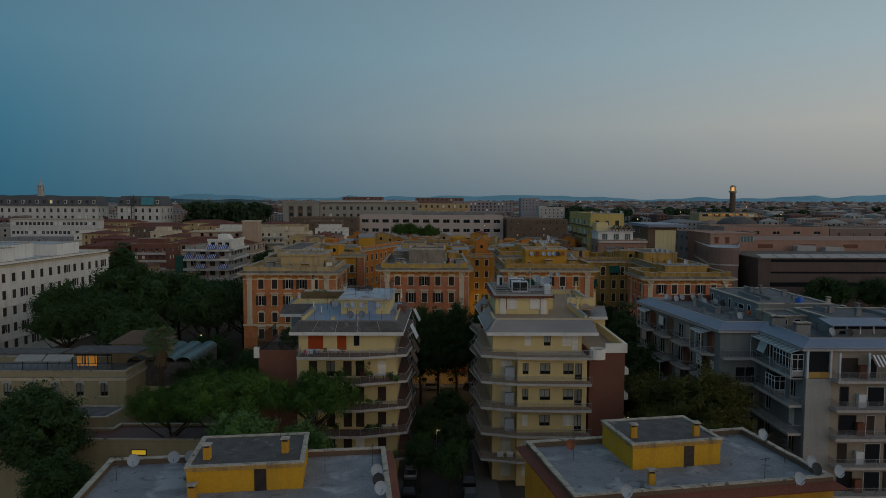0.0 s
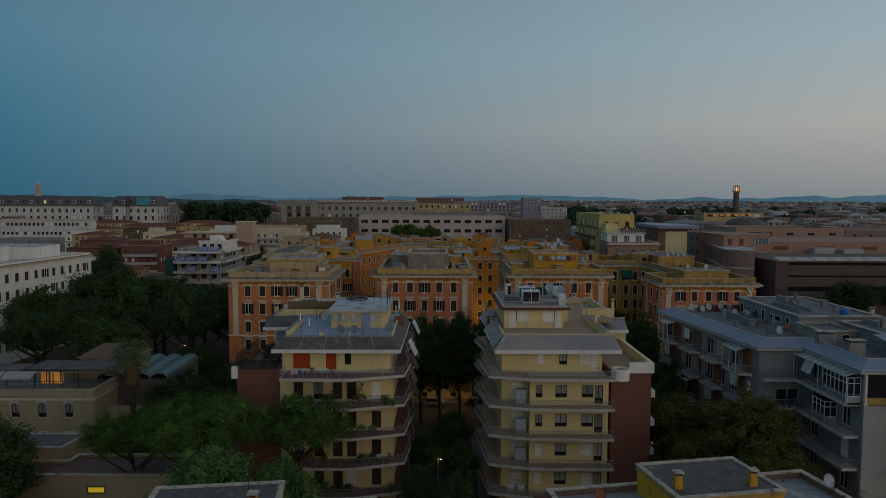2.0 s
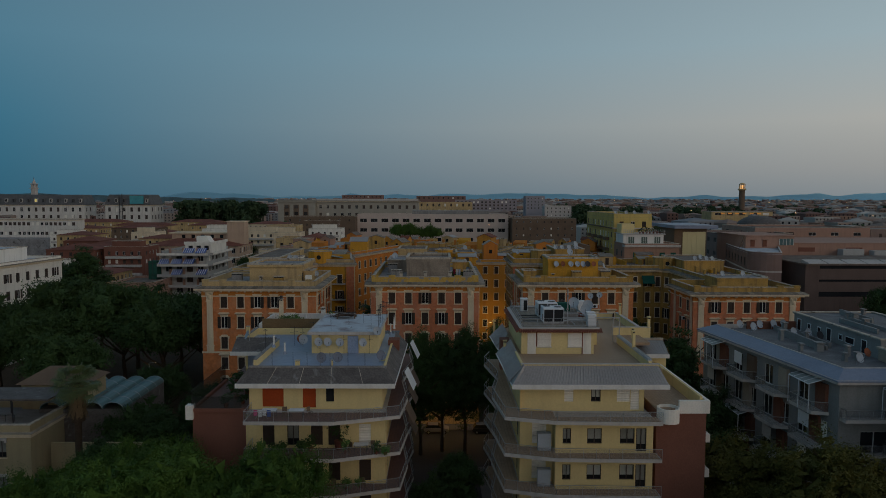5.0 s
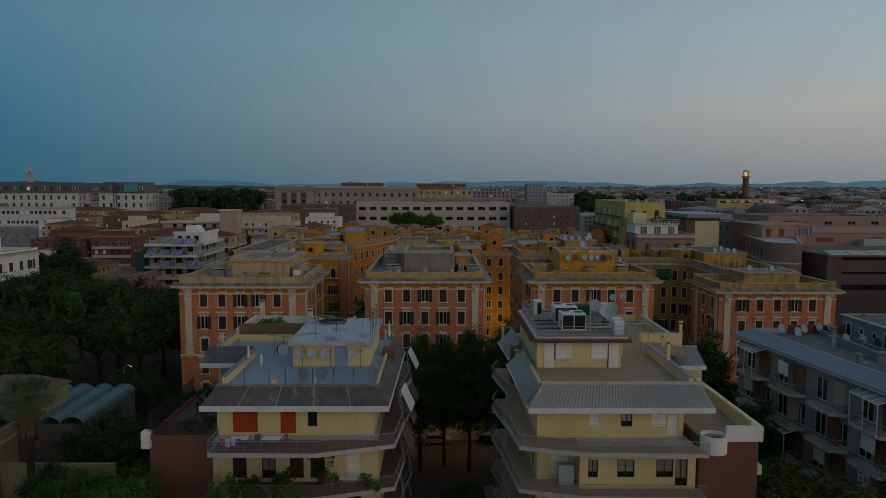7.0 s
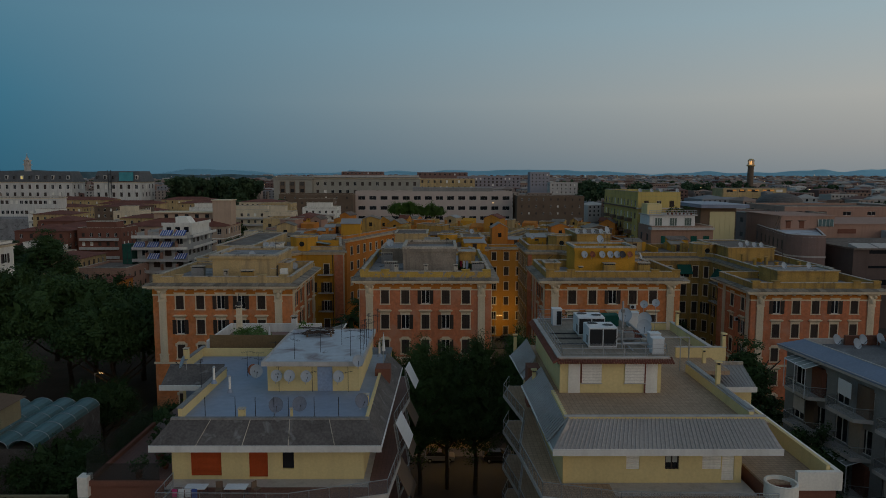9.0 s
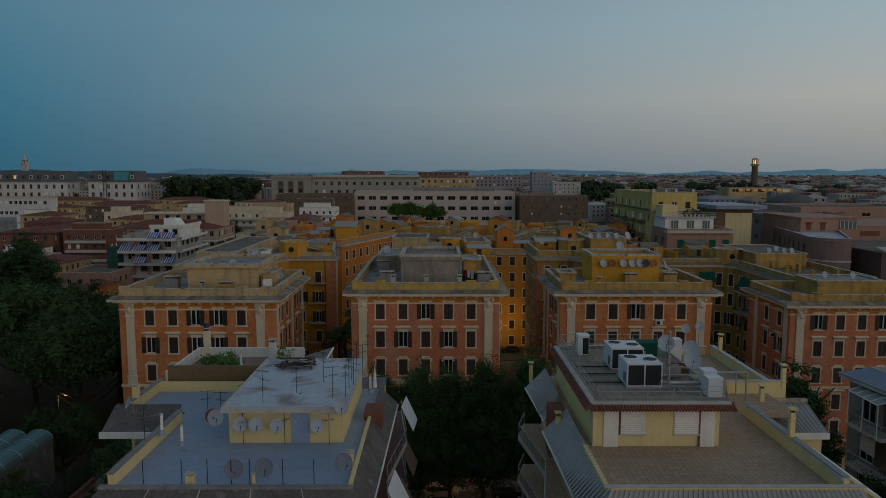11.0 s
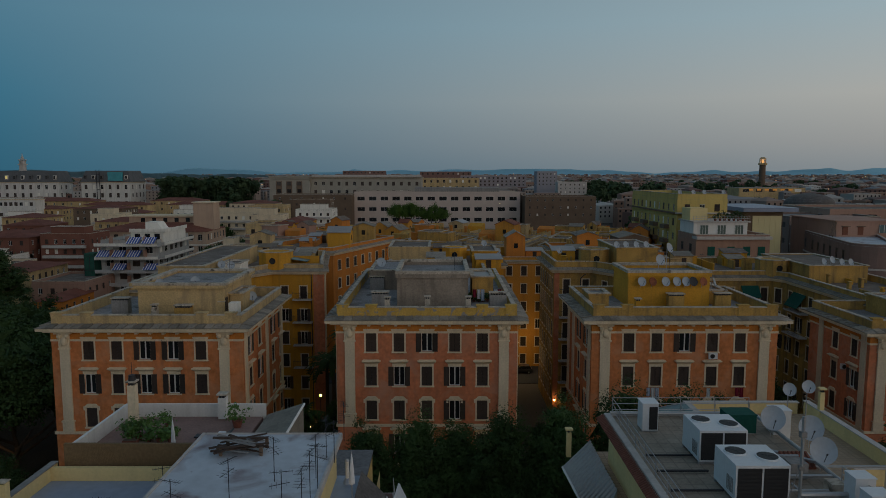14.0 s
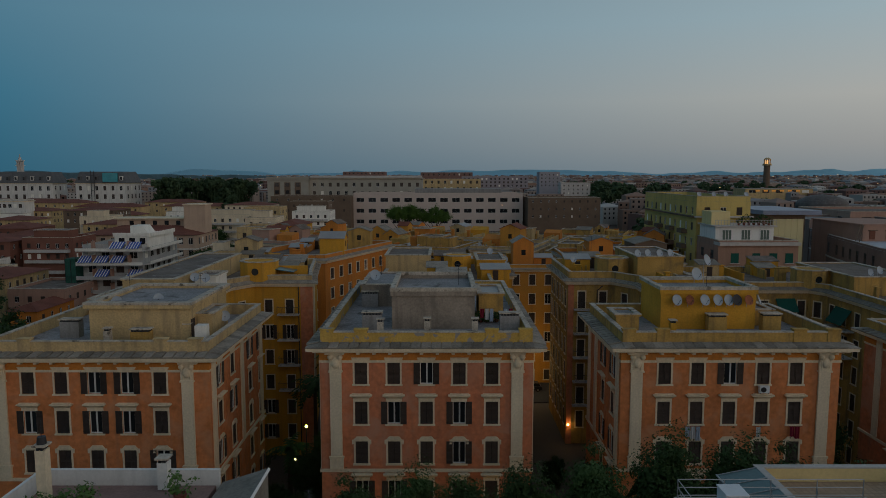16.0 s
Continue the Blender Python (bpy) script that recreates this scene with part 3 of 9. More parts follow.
C_OPEN = {(2, 0), (1, 1), (3, 1), (3, 2), (1, 3), (0, 3)}
L_OPEN = {(2, 0), (3, 0), (0, 1), (2, 1), (3, 1), (4, 2)}
R_OPEN = {(2, 0)}
pal_l, zl = palazzo(-39.7, -21.0, 142.65, 160.0, 22.3, 3.5, L_OPEN, "salmon stucco palazzo with buff parapet and dark shutters", BUFF, 1, 0.5, WARM_SALMON)
pal_c, zc = palazzo(-11.15, 7.15, 143.15, 172.0, 23.0, 3.55, C_OPEN, "salmon stucco palazzo with flaking yellow parapet", FLAKED, 2)
pal_r, zr = palazzo(14.7, 33.5, 143.15, 156.5, 23.0, 3.55, R_OPEN, "salmon stucco palazzo with dishes and washing hung out", OCHRE, 3, 0.0, WARM_SALMON)
pal_q, zq = palazzo(45.1, 63.9, 146.6, 158.6, 20.9, 3.55, {(0, 0), (3, 0)}, "salmon palazzo half hidden behind the grey block", OCHRE, 4)

# penthouses on the palazzi
HUT_RENDER = surface("bare_grey_brown_render", (0.30, 0.25, 0.20), var=0.3, streak=0.7, dirt=(0.12, 0.10, 0.085), coarse=0.5)
patches(HUT_RENDER, (0.20, 0.17, 0.14), 0.6, 0.15, 0.57)
rooftop(pal_l, -32.8, -23.7, 147.2, 158.0, zl, zl + 3.15, BUFF, STAINED_ROOF, 0.35, 0.55)
rooftop(pal_l, -23.6, -22.2, 149.0, 153.5, zl, zl + 2.1, BUFF, METAL_ROOF)
rooftop(pal_c, -5.4, 2.4, 149.4, 160.0, zc, zc + 3.2, HUT_RENDER, STAINED_ROOF, 0.15, 0.75)
rooftop(pal_c, 3.0, 5.4, 153.0, 158.5, zc, zc + 2.6, OCHRE, METAL_ROOF)
rooftop(pal_c, -9.5, -5.6, 160.5, 170.0, zc, zc + 2.3, HUT_RENDER, STAINED_ROOF)
rooftop(pal_r, 19.9, 28.8, 149.3, 155.8, zr, zr + 3.4, YELLOW, STAINED_ROOF, 0.15, 0.65)
rooftop(pal_r, 15.3, 17.4, 147.6, 150.6, zr, zr + 1.6, OCHRE, GREY)
rooftop(pal_r, 28.8, 31.2, 150.8, 155.0, zr, zr + 1.4, OCHRE, GREY)
rooftop(pal_q, 51.2, 60.5, 151.6, 157.6, zq, zq + 2.0, OCHRE, STAINED_ROOF)

# ---- courtyard wings behind them ----
W_ROWS = [20.6, 17.1, 13.6, 10.1, 6.6, 3.1]


def wing(poly, ztop, wall, edges, label, seed, para=OCHRE, parapet=0.9, rows=W_ROWS, sp=2.6, opened=4, cols=None, tall=1.9):
    root = thing("courtyard_wing", (*poly[0], 0), label, "building", "courtyard wings")
    st = pick(seed, ("far_closed", 5), ("far_open", opened), ("far_shut", 3))
    fr = {}
    for i in edges:
        p, q = Vector(poly[i]), Vector(poly[(i + 1) % len(poly)])
        n = max(1, int((q - p).length / sp))
        fr[i] = ((cols or {}).get(i) or even((q - p).length, n, 0.5), [ztop - 24.9 + r for r in rows], 1.0, tall, st, "flat", CREAM)
    block(root, poly, ztop, wall, fr, cornice=0.7, parapet=parapet, roof=TOWN_ROOF, para=para)
    return root


def balcony(root, x0, x1, y, z, out=1.0, rail=DARK_METAL):
    b = part("balcony", boxes((x0, x1, y - out, y - 0.003, z - 0.16, z)), SLAB, root)
    bm = rods(((x0, y - out + 0.04, z + 1.0), (x1, y - out + 0.04, z + 1.0), 0.025), ((x0, y, z + 1.0), (x0, y - out + 0.04, z + 1.0), 0.025), ((x1, y, z + 1.0), (x1, y - out + 0.04, z + 1.0), 0.025))
    k = x0
    while k <= x1 + 0.01:
        rod(bm, (k, y - out + 0.04, z), (k, y - out + 0.04, z + 1.0), 0.014, sides=4)
        k += 0.16
    part("railing", bm, rail, b, "dark iron railing")
    return b


def oculus_drum(root, cx, cy, z0, r, h, wall):
    """The chamfered attic with a round window over a courtyard corner."""
    ring = [(cx + r * math.cos(a), cy + r * math.sin(a)) for a in (k * math.tau / 8 + math.tau / 16 for k in range(8))]
    d = part("corner_attic", prism(bmesh.new(), ring, z0, z0 + h), wall, root, "chamfered attic with a round window")
    part("attic_rim", ring_band(bmesh.new(), ring, -0.3, 0.1, z0 + h, z0 + h + 0.14), COPING, d)
    bm = bmesh.new()
    rod(bm, (cx, cy - r * 0.955, z0 + h * 0.55), (cx, cy - r * 0.9, z0 + h * 0.55), 0.5, sides=20)
    part("round_window", bm, GLASS, d)
    bm = bmesh.new()
    for k in range(20):
        a0, a1 = k * math.tau / 20, (k + 1) * math.tau / 20
        rod(bm, (cx + 0.54 * math.cos(a0), cy - r * 0.955, z0 + h * 0.55 + 0.54 * math.sin(a0)), (cx + 0.54 * math.cos(a1), cy - r * 0.955, z0 + h * 0.55 + 0.54 * math.sin(a1)), 0.07, sides=5)
    part("round_frame", bm, wall, d)
    return d


wl_ = wing([(-39.7, 160.1), (-28.6, 160.1), (-28.6, 174.4), (-26.2, 178.0), (-18.3, 178.0), (-19.4, 184.0), (-21.2, 197), (-39.7, 197)], 24.4, YELLOW, (1, 2, 3, 4), "yellow stucco courtyard wing with chamfered corner", 11, BUFF, opened=2, cols={3: [1.9, 4.75]})
for z in (20.1, 16.6, 13.1, 9.6):
    balcony(wl_, -23.0, -20.1, 178.0, z)
part("corner_strip", boxes((-19.95, -18.3, 177.88, 177.997, 0.0, 23.8)), SALMON, wl_, "salmon painted end strip")
oculus_drum(wl_, -25.9, 179.9, 24.4, 2.6, 2.7, YELLOW)
part("pilaster", boxes((-18.46, -18.2, 178.4, 179.2, 0.0, 23.7)), CREAM, wl_)
part("drainpipe", rods(((-20.2, 177.85, 0.0), (-20.2, 177.85, 24.0), 0.07)), DARK_METAL, wl_)
part("roof_terrace_wall", boxes((-24.0, -19.6, 181.5, 181.75, 24.4, 26.2), (-24.0, -23.75, 179.2, 181.5, 24.4, 26.0)), YELLOW, wl_)
part("stair_canopy", hull(bmesh.new(), [(-23.7, 178.9, 26.0), (-21.0, 178.9, 25.6), (-21.0, 181.4, 25.6), (-23.7, 181.4, 26.0)], [(-23.7, 178.9, 26.1), (-21.0, 178.9, 25.7), (-21.0, 181.4, 25.7), (-23.7, 181.4, 26.1)]), TEAL, wl_, "dull green sloped canopy")
rooftop(wl_, -37.5, -31.5, 164, 190, 24.4, 26.8, BUFF, TOWN_ROOF)
rooftop(wl_, -30.6, -28.0, 168, 172, 24.4, 26.6, OFFWHITE, TOWN_ROOF)
wc_ = wing([(-9, 172.1), (6.0, 172.1), (6.0, 186), (9.5, 186), (9.5, 199), (-9, 199)], 24.2, YELLOW, (2, 5), "yellow stucco rear wing with flat terraces", 12, YELLOW)
oculus_drum(wc_, 1.6, 190.2, 24.2, 2.2, 2.5, YELLOW)
rooftop(wc_, -9, -2.5, 186, 196, 24.2, 27.0, BUFF, TOWN_ROOF)
rooftop(wc_, 4.5, 8.6, 187, 196, 24.2, 26.2, YELLOW, TOWN_ROOF)
wr_ = wing([(33.5, 156.6), (33.5, 198), (17.2, 198), (17.2, 182.3), (23.3, 182.3), (26.0, 178.0), (26.0, 156.6)], 24.0, OCHRE, (2, 3, 4, 5), "dark ochre courtyard wing with iron balconies", 13, OCHRE, 1.2, [r + 0.3 for r in W_ROWS], opened=0, cols={3: [1.95, 4.95]}, tall=2.4)
for z in (19.95, 16.45, 12.95, 9.45, 5.95):
    balcony(wr_, 18.0, 20.5, 182.3, z)
part("corner_strip", boxes((17.2, 18.0, 182.18, 182.297, 0.0, 23.4)), SALMON, wr_, "salmon painted end strip")
part("drainpipe", rods(((21.3, 182.1, 0.0), (21.3, 182.1, 22.6), 0.07), ((21.3, 182.1, 22.6), (22.0, 181.8, 23.3), 0.07)), DARK_METAL, wr_)
oculus_drum(wr_, 23.8, 184.6, 24.0, 2.4, 3.0, OCHRE)
rooftop(wr_, 26.6, 33.0, 181, 194, 24.0, 27.4, OCHRE, TOWN_ROOF)
wq_ = wing([(63.9, 158.7), (63.9, 198), (36.5, 198), (36.5, 180.8), (50.6, 180.8), (52.0, 178.5), (52.0, 158.7)], 23.0, OCHRE, (3, 4, 5), "dark ochre courtyard wing with green awnings", 14, OCHRE, 0.9, [r + 0.5 for r in W_ROWS], opened=1, cols={3: [2.0, 5.0, 8.0, 10.9, 13.15], 4: [1.35], 5: [1.2, 4.0, 7.0, 10.5, 14.0, 17.2]}, tall=2.15)
oculus_drum(wq_, 51.5, 182.4, 23.0, 2.5, 2.6, OCHRE)
rooftop(wq_, 53.4, 62.0, 175, 190, 23.0, 25.4, OCHRE, TOWN_ROOF)
for x, z in ((46.0, 19.95), (40.2, 16.4)):
    bm = hull(bmesh.new(), [(x, 179.4, z), (x + 2.7, 179.4, z), (x + 2.7, 180.72, z + 1.65), (x, 180.72, z + 1.65)], [(x, 179.4, z + 0.08), (x + 2.7, 179.4, z + 0.08), (x + 2.7, 180.72, z + 1.73), (x, 180.72, z + 1.73)])
    part("awning", bm, GREEN_CLOTH, wq_, "dark green cloth awning")
side = hull(bmesh.new(), [(50.6, 172.7, 19.5), (51.92, 172.7, 21.4), (51.92, 176.3, 21.4), (50.6, 176.3, 19.5)], [(50.6, 172.7, 19.58), (51.92, 172.7, 21.48), (51.92, 176.3, 21.48), (50.6, 176.3, 19.58)])
part("awning", side, GREEN_CLOTH, wq_, "dark green cloth awning over a balcony")
for z in (18.9, 15.4):
    sb = part("balcony", boxes((50.8, 51.997, 172.0, 177.0, z - 0.18, z)), SLAB, wq_)
    part("railing", rods(((50.84, 172.0, z + 1.0), (50.84, 177.0, z + 1.0), 0.025), *[((50.84, 172.0 + q * 0.25, z), (50.84, 172.0 + q * 0.25, z + 1.0), 0.016) for q in range(21)]), DARK_METAL, sb, "dark iron railing")


# ---- apartment block with the blue roof terrace ----
PANEL = surface("smoked_railing_glass", (0.22, 0.22, 0.23), rough=0.15, var=0.1, bump=0)
PANEL.node_tree.nodes["Principled BSDF"].inputs["Alpha"].default_value = 0.16
RED_FLOOR = surface("red_brown_tiles", (0.17, 0.075, 0.055), var=0.2, rough=0.6)
TERRACE_FLOOR = surface("worn_terracotta_floor", (0.29, 0.19, 0.165), var=0.25, coarse=0.8)
tile_joints(RED_FLOOR, 0.3, 0.6)
MESH = surface("dark_wire_mesh", (0.03, 0.035, 0.03), rough=0.7, var=0.2, bump=0)
MESH.node_tree.nodes["Principled BSDF"].inputs["Alpha"].default_value = 0.4
SHEET = surface("white_plastic_sheet", (0.72, 0.74, 0.76), rough=0.5, var=0.1)


def along(pts, d):
    """The line pts moved to its left by d, mitred."""
    out, n = [], len(pts)
    for i, p in enumerate(pts):
        p = Vector(p)
        e0 = (p - Vector(pts[i - 1])).normalized() if i else (Vector(pts[1]) - p).normalized()
        e1 = (Vector(pts[i + 1]) - p).normalized() if i < n - 1 else e0
        n0, n1 = Vector((-e0.y, e0.x)), Vector((-e1.y, e1.x))
        out.append(p + (n0 + n1) * (d / max(0.3, 1 + n0.dot(n1))))
    return out


def strip(bm, pts, a, c, z0, z1):
    """A continuous upright band along pts, from a to c to the left of it."""
    rows = [(p, q) for p, q in zip(along(pts, a), along(pts, c))]
    prev = None
    for p, q in rows:
        cur = [bm.verts.new((v.x, v.y, z)) for v, z in ((p, z0), (q, z0), (q, z1), (p, z1))]
        if prev:
            for k in range(4):
                m = (k + 1) % 4
                bm.faces.new((prev[k], prev[m], cur[m], cur[k]))
        else:
            bm.faces.new(cur)
        prev = cur
    bm.faces.new(prev[::-1])
    return bm


def slab_edge(root, pts, back, z, rail=True, solid=0.05, floor=None):
    """A balcony: slab over the outline pts + back, with an upstand, panel railing and top rail along pts."""
    outline = list(pts) + list(back)
    b = part("balcony", prism(bmesh.new(), outline, z - 0.28, z), SLAB, root)
    up, pan, top = bmesh.new(), bmesh.new(), bmesh.new()
    strip(up, pts, 0.0, 0.1, z - 0.02, z + solid)
    strip(pan, pts, 0.03, 0.06, z + solid, z + 0.92)
    line = along(pts, 0.05)
    for p, q in zip(line, line[1:]):
        rod(top, (p.x, p.y, z + 1.0), (q.x, q.y, z + 1.0), 0.03, sides=5)
        n = max(1, int((q - p).length / 1.2))
        for k in range(n + 1):
            v = p.lerp(q, k / n)
            rod(top, (v.x, v.y, z), (v.x, v.y, z + 1.0), 0.02, sides=4)
    if floor:
        part("balcony_floor", prism(bmesh.new(), offset(outline, -0.12), z - 0.01, z + 0.02), floor, b)
    part("upstand", up, SLAB, b)
    part("railing_panel", pan, PANEL, b, "smoked railing panels")
    part("handrail", top, GALV, b)
    return b


def mansard(root, x0, x1, y0, z0, x0t, x1t, y0t, z1, roof, rib=0.0, y1=None):
    """A sloped eaves roof along the front, with fascia and optional ribs."""
    bm = hull(bmesh.new(), [(x0, y0, z0), (x1, y0, z0), (x1t, y0t + 0.2, z0), (x0t, y0t + 0.2, z0)], [(x0, y0, z0 + 0.12), (x1, y0, z0 + 0.12), (x1t, y0t, z1), (x0t, y0t, z1)])
    r = part("sloped_roof", bm, roof, root)
    part("fascia", boxes((x0 - 0.05, x1 + 0.05, y0 - 0.08, y0 + 0.04, z0 - 0.3, z0 + 0.14)), WHITE, r, "white painted fascia")
    if rib:
        bm, n = bmesh.new(), int((x1 - x0) / rib)
        for k in range(1, n):
            a = k / n
            rod(bm, (x0 + (x1 - x0) * a, y0, z0 + 0.13), (x0t + (x1t - x0t) * a, y0t, z1 + 0.01), 0.05, sides=4)
        part("roof_ribs", bm, roof, r)
    return r


PIER = surface("grey_pier_render", (0.36, 0.36, 0.34), var=0.2, streak=0.4, dirt=(0.2, 0.19, 0.18))
C_ROOF = surface("dark_grey_roof_felt", (0.17, 0.17, 0.175), var=0.4, rough=0.8, coarse=0.5)
patches(C_ROOF, (0.26, 0.26, 0.27), 0.4, 0.15, 0.57)
REED = surface("reed_screen", (0.22, 0.15, 0.08), var=0.3, wave=("X", 9.0), bump=0.5)
blk_a = thing("apartment_block", (-18.5, 92.6, 0), "pale yellow apartment block with blue roof terrace", "building", "apartment blocks")
FLOORS = [18.1, 14.55, 11.0, 7.45, 3.9]
bm = bmesh.new()
st = pick(21, ("shut", 5), ("blind", 2), ("roller", 1))
facade(bm, blk_a, (-18.5, 92.6), (-4.9, 92.6), 0, 17.85, [2.2, 4.6, 6.9, 8.6, 11.6], [z - 3.3 for z in FLOORS], 1.15, 2.1, st, None, None)
facade(bm, blk_a, (-4.9, 92.6), (-4.9, 122.0), 0, 17.85, even(29.4, 7, 1), [z - 3.3 for z in FLOORS], 1.3, 2.1, st, None, None)
wall_face(bm, (-4.9, 117.0), (-18.5, 117.0), 0, 21.3)
wall_face(bm, (-18.5, 117.0), (-18.5, 92.6), 0, 17.85)
wall_face(bm, (-18.5, 117.0), (-18.5, 94.0), 17.85, 21.3)
wall_face(bm, (-18.5, 94.0), (-18.2, 94.0), 17.85, 21.3)
wall_face(bm, (-18.2, 94.0), (-5.3, 94.0), 17.8, 21.3, [(1.0, 3.1, 18.2, 20.4), (5.0, 6.3, 18.1, 20.3), (7.3, 8.1, 18.7, 20.4)])
wall_face(bm, (-5.3, 94.0), (-5.3, 117.0), 17.8, 21.3)
part("wall", bm, PALE_YELLOW, blk_a)
part("floor_slab", boxes((-18.5, -4.9, 92.6, 117.0, 17.6, 17.95)), SLAB, blk_a)
part("roller_shutter", boxes((-17.2, -15.1, 94.08, 94.14, 18.2, 20.4)), RED_SHUTTER, blk_a, "orange-red roller shutter")
part("terrace_door", boxes((-13.2, -11.9, 94.1, 94.16, 18.1, 20.3)), RED_SHUTTER, blk_a, "orange-red door")
part("window", boxes((-10.9, -10.1, 94.14, 94.18, 18.7, 20.4)), GLASS, blk_a)
part("terrace_floor", boxes((-18.4, -5.0, 94.4, 112.0, 21.6, 22.0)), BLUE_ROOF, blk_a, "blue-grey membrane terrace floor")
mansard(blk_a, -19.5, -4.0, 92.8, 20.7, -18.5, -5.0, 94.4, 22.15, DARK_ROOF)
for k in range(1, 5):
    a = k / 5
    part("slate_seam", rods(((-19.5 + 15.5 * a, 92.8, 20.84), (-18.5 + 13.5 * a, 94.4, 22.17), 0.03), sides=4), COPING, blk_a)
bm = hull(bmesh.new(), [(-4.0, 92.8, 20.7), (-3.6, 112, 20.7), (-5.2, 112, 20.7), (-5.2, 94.4, 20.7)], [(-4.0, 92.8, 20.82), (-3.6, 112, 20.82), (-5.0, 112, 22.25), (-5.0, 94.4, 22.15)])
part("sloped_roof", bm, DARK_ROOF, blk_a, "weathered dark slate side slope")
part("fascia", rods(((-3.98, 92.8, 20.7), (-3.58, 112, 20.7), 0.08)), WHITE, blk_a)
for r in ((-18.2, -17.95, 94.64, 104.9, 21.9, 22.75), (-22.35, -22.1, 106.65, 112, 18.06, 22.8), (-5.2, -4.98, 94.64, 106.3, 21.9, 22.3),):
    part("parapet", boxes(r), PALE_YELLOW, blk_a, "low yellow parapet")
for r in ((-18.6, -4.9, 94.3, 94.64, 22.0, 22.2), (-18.28, -17.88, 94.64, 104.9, 22.75, 22.82), (-22.42, -22.03, 106.65, 112, 22.8, 22.86),):
    part("coping", boxes(r), GREY, blk_a)
pent_a = part("penthouse", boxes((-13.55, -6.35, 101.0, 111.7, 21.9, 24.15)), PALE_YELLOW, blk_a, "yellow rendered penthouse with flat roof")
part("penthouse_roof", boxes((-13.85, -6.1, 100.55, 112.0, 24.15, 24.4)), PALE_ROOF, pent_a, "stained pale roof membrane")
part("roof_rim", boxes((-13.9, -6.05, 100.5, 100.62, 24.1, 24.46), (-13.9, -13.75, 100.62, 112.0, 24.1, 24.46), (-6.2, -6.05, 100.62, 112.0, 24.1, 24.46), (-13.9, -6.05, 112.0, 112.12, 24.1, 24.46)), SLAB, pent_a)
part("penthouse_door", boxes((-9.62, -8.45, 100.93, 100.99, 21.95, 23.95)), surface("pale_blue_door", (0.28, 0.36, 0.50), rough=0.5), pent_a, "pale blue metal door")
part("terrace_floor", boxes((-22.1, -18.4, 106.7, 111.3, 18.06, 22.0)), BLUE_ROOF, blk_a)
part("side_terrace", hull(bmesh.new(), [(-23.3, 104.3, 21.25), (-18.65, 104.3, 21.25), (-18.65, 106.6, 22.45), (-23.3, 106.6, 22.45)], [(-23.3, 104.3, 21.4), (-18.65, 104.3, 21.4), (-18.65, 106.6, 22.6), (-23.3, 106.6, 22.6)]), DARK_ROOF, blk_a, "dark roofed side canopy")
for r in ((-23.4, -18.65, 104.15, 104.29, 21.0, 21.42),):
    part("fascia", boxes(r), WHITE, blk_a)
part("inner_parapet", boxes((-22.1, -13.9, 111.3, 111.55, 21.9, 22.75)), PALE_YELLOW, blk_a)
part("rear_wall", boxes((-21.7, -13.8, 112.0, 112.2, 21.0, 23.85)), REED, blk_a, "brown reed screen")
part("rear_wing", boxes((-22.3, -13.0, 112.5, 121.5, 0, 20.58)), PALE_YELLOW, blk_a)
part("rear_terrace", boxes((-22.3, -13.0, 112.5, 121.5, 20.6, 22.0)), TERRACE_FLOOR, blk_a)
for r in ((-22.5, -12.8, 121.5, 121.7, 20.6, 22.9), (-22.55, -22.35, 113.6, 121.5, 21.6, 22.95),):
    part("rear_parapet", boxes(r), WHITE, blk_a, "white rear terrace parapet")
bm = hull(bmesh.new(), [(-12.7, 114.4, 0.0), (-10.2, 114.4, 0.0), (-10.2, 121.7, 0.0), (-12.7, 121.7, 0.0)], [(-12.7, 114.4, 22.1), (-10.2, 114.4, 22.9), (-10.2, 121.7, 22.9), (-12.7, 121.7, 22.1)])
part("rear_roof", bm, EAVES, blk_a, "rough grey stone rear slope")
part("rear_fascia", rods(((-10.15, 114.4, 22.85), (-10.15, 121.7, 22.85), 0.1), ((-12.7, 114.38, 22.1), (-10.2, 114.38, 22.88), 0.08), sides=4), WHITE, blk_a)
part("rear_cap", boxes((-12.9, -4.85, 113.4, 117.1, 21.25, 21.4)), C_ROOF, blk_a, "flat grey rear roof")
part("stair_head", boxes((-5.5, -4.25, 105.0, 106.8, 20.7, 22.6)), BRICK, blk_a, "red-brown rendered stair head")
red_a = part("brick_wing", boxes((-23.8, -18.55, 93.0, 112.0, 0, 18.0)), BRICK, blk_a, "red brick side wing")
for r in ((-24.0, -18.55, 92.8, 93.1, 18.0, 18.35), (-24.0, -23.7, 93.1, 104, 18.0, 18.35),):
    part("terrace_rim", boxes(r), BRICK, red_a)
part("rim_corner", boxes((-24.35, -23.65, 92.6, 93.4, 17.3, 18.7)), OFFWHITE, red_a, "white corner block")
part("terrace_floor", boxes((-23.7, -18.6, 93.1, 112, 18.0, 18.06)), RED_FLOOR, red_a)
part("mesh_fence", boxes((-23.95, -23.9, 93.2, 104, 18.35, 20.1), (-23.9, -19.0, 93.0, 93.05, 18.35, 19.5)), MESH, red_a, "dark wire mesh terrace fence")
for z in FLOORS:
    slab_edge(blk_a, [(-17.9, 92.5), (-17.9, 89.5), (-9.5, 89.4), (-3.4, 91.4), (-2.9, 97), (-3.8, 104), (-2.8, 111), (-3.6, 118)], [(-4.95, 118), (-4.95, 92.5)], z, floor=RED_FLOOR)
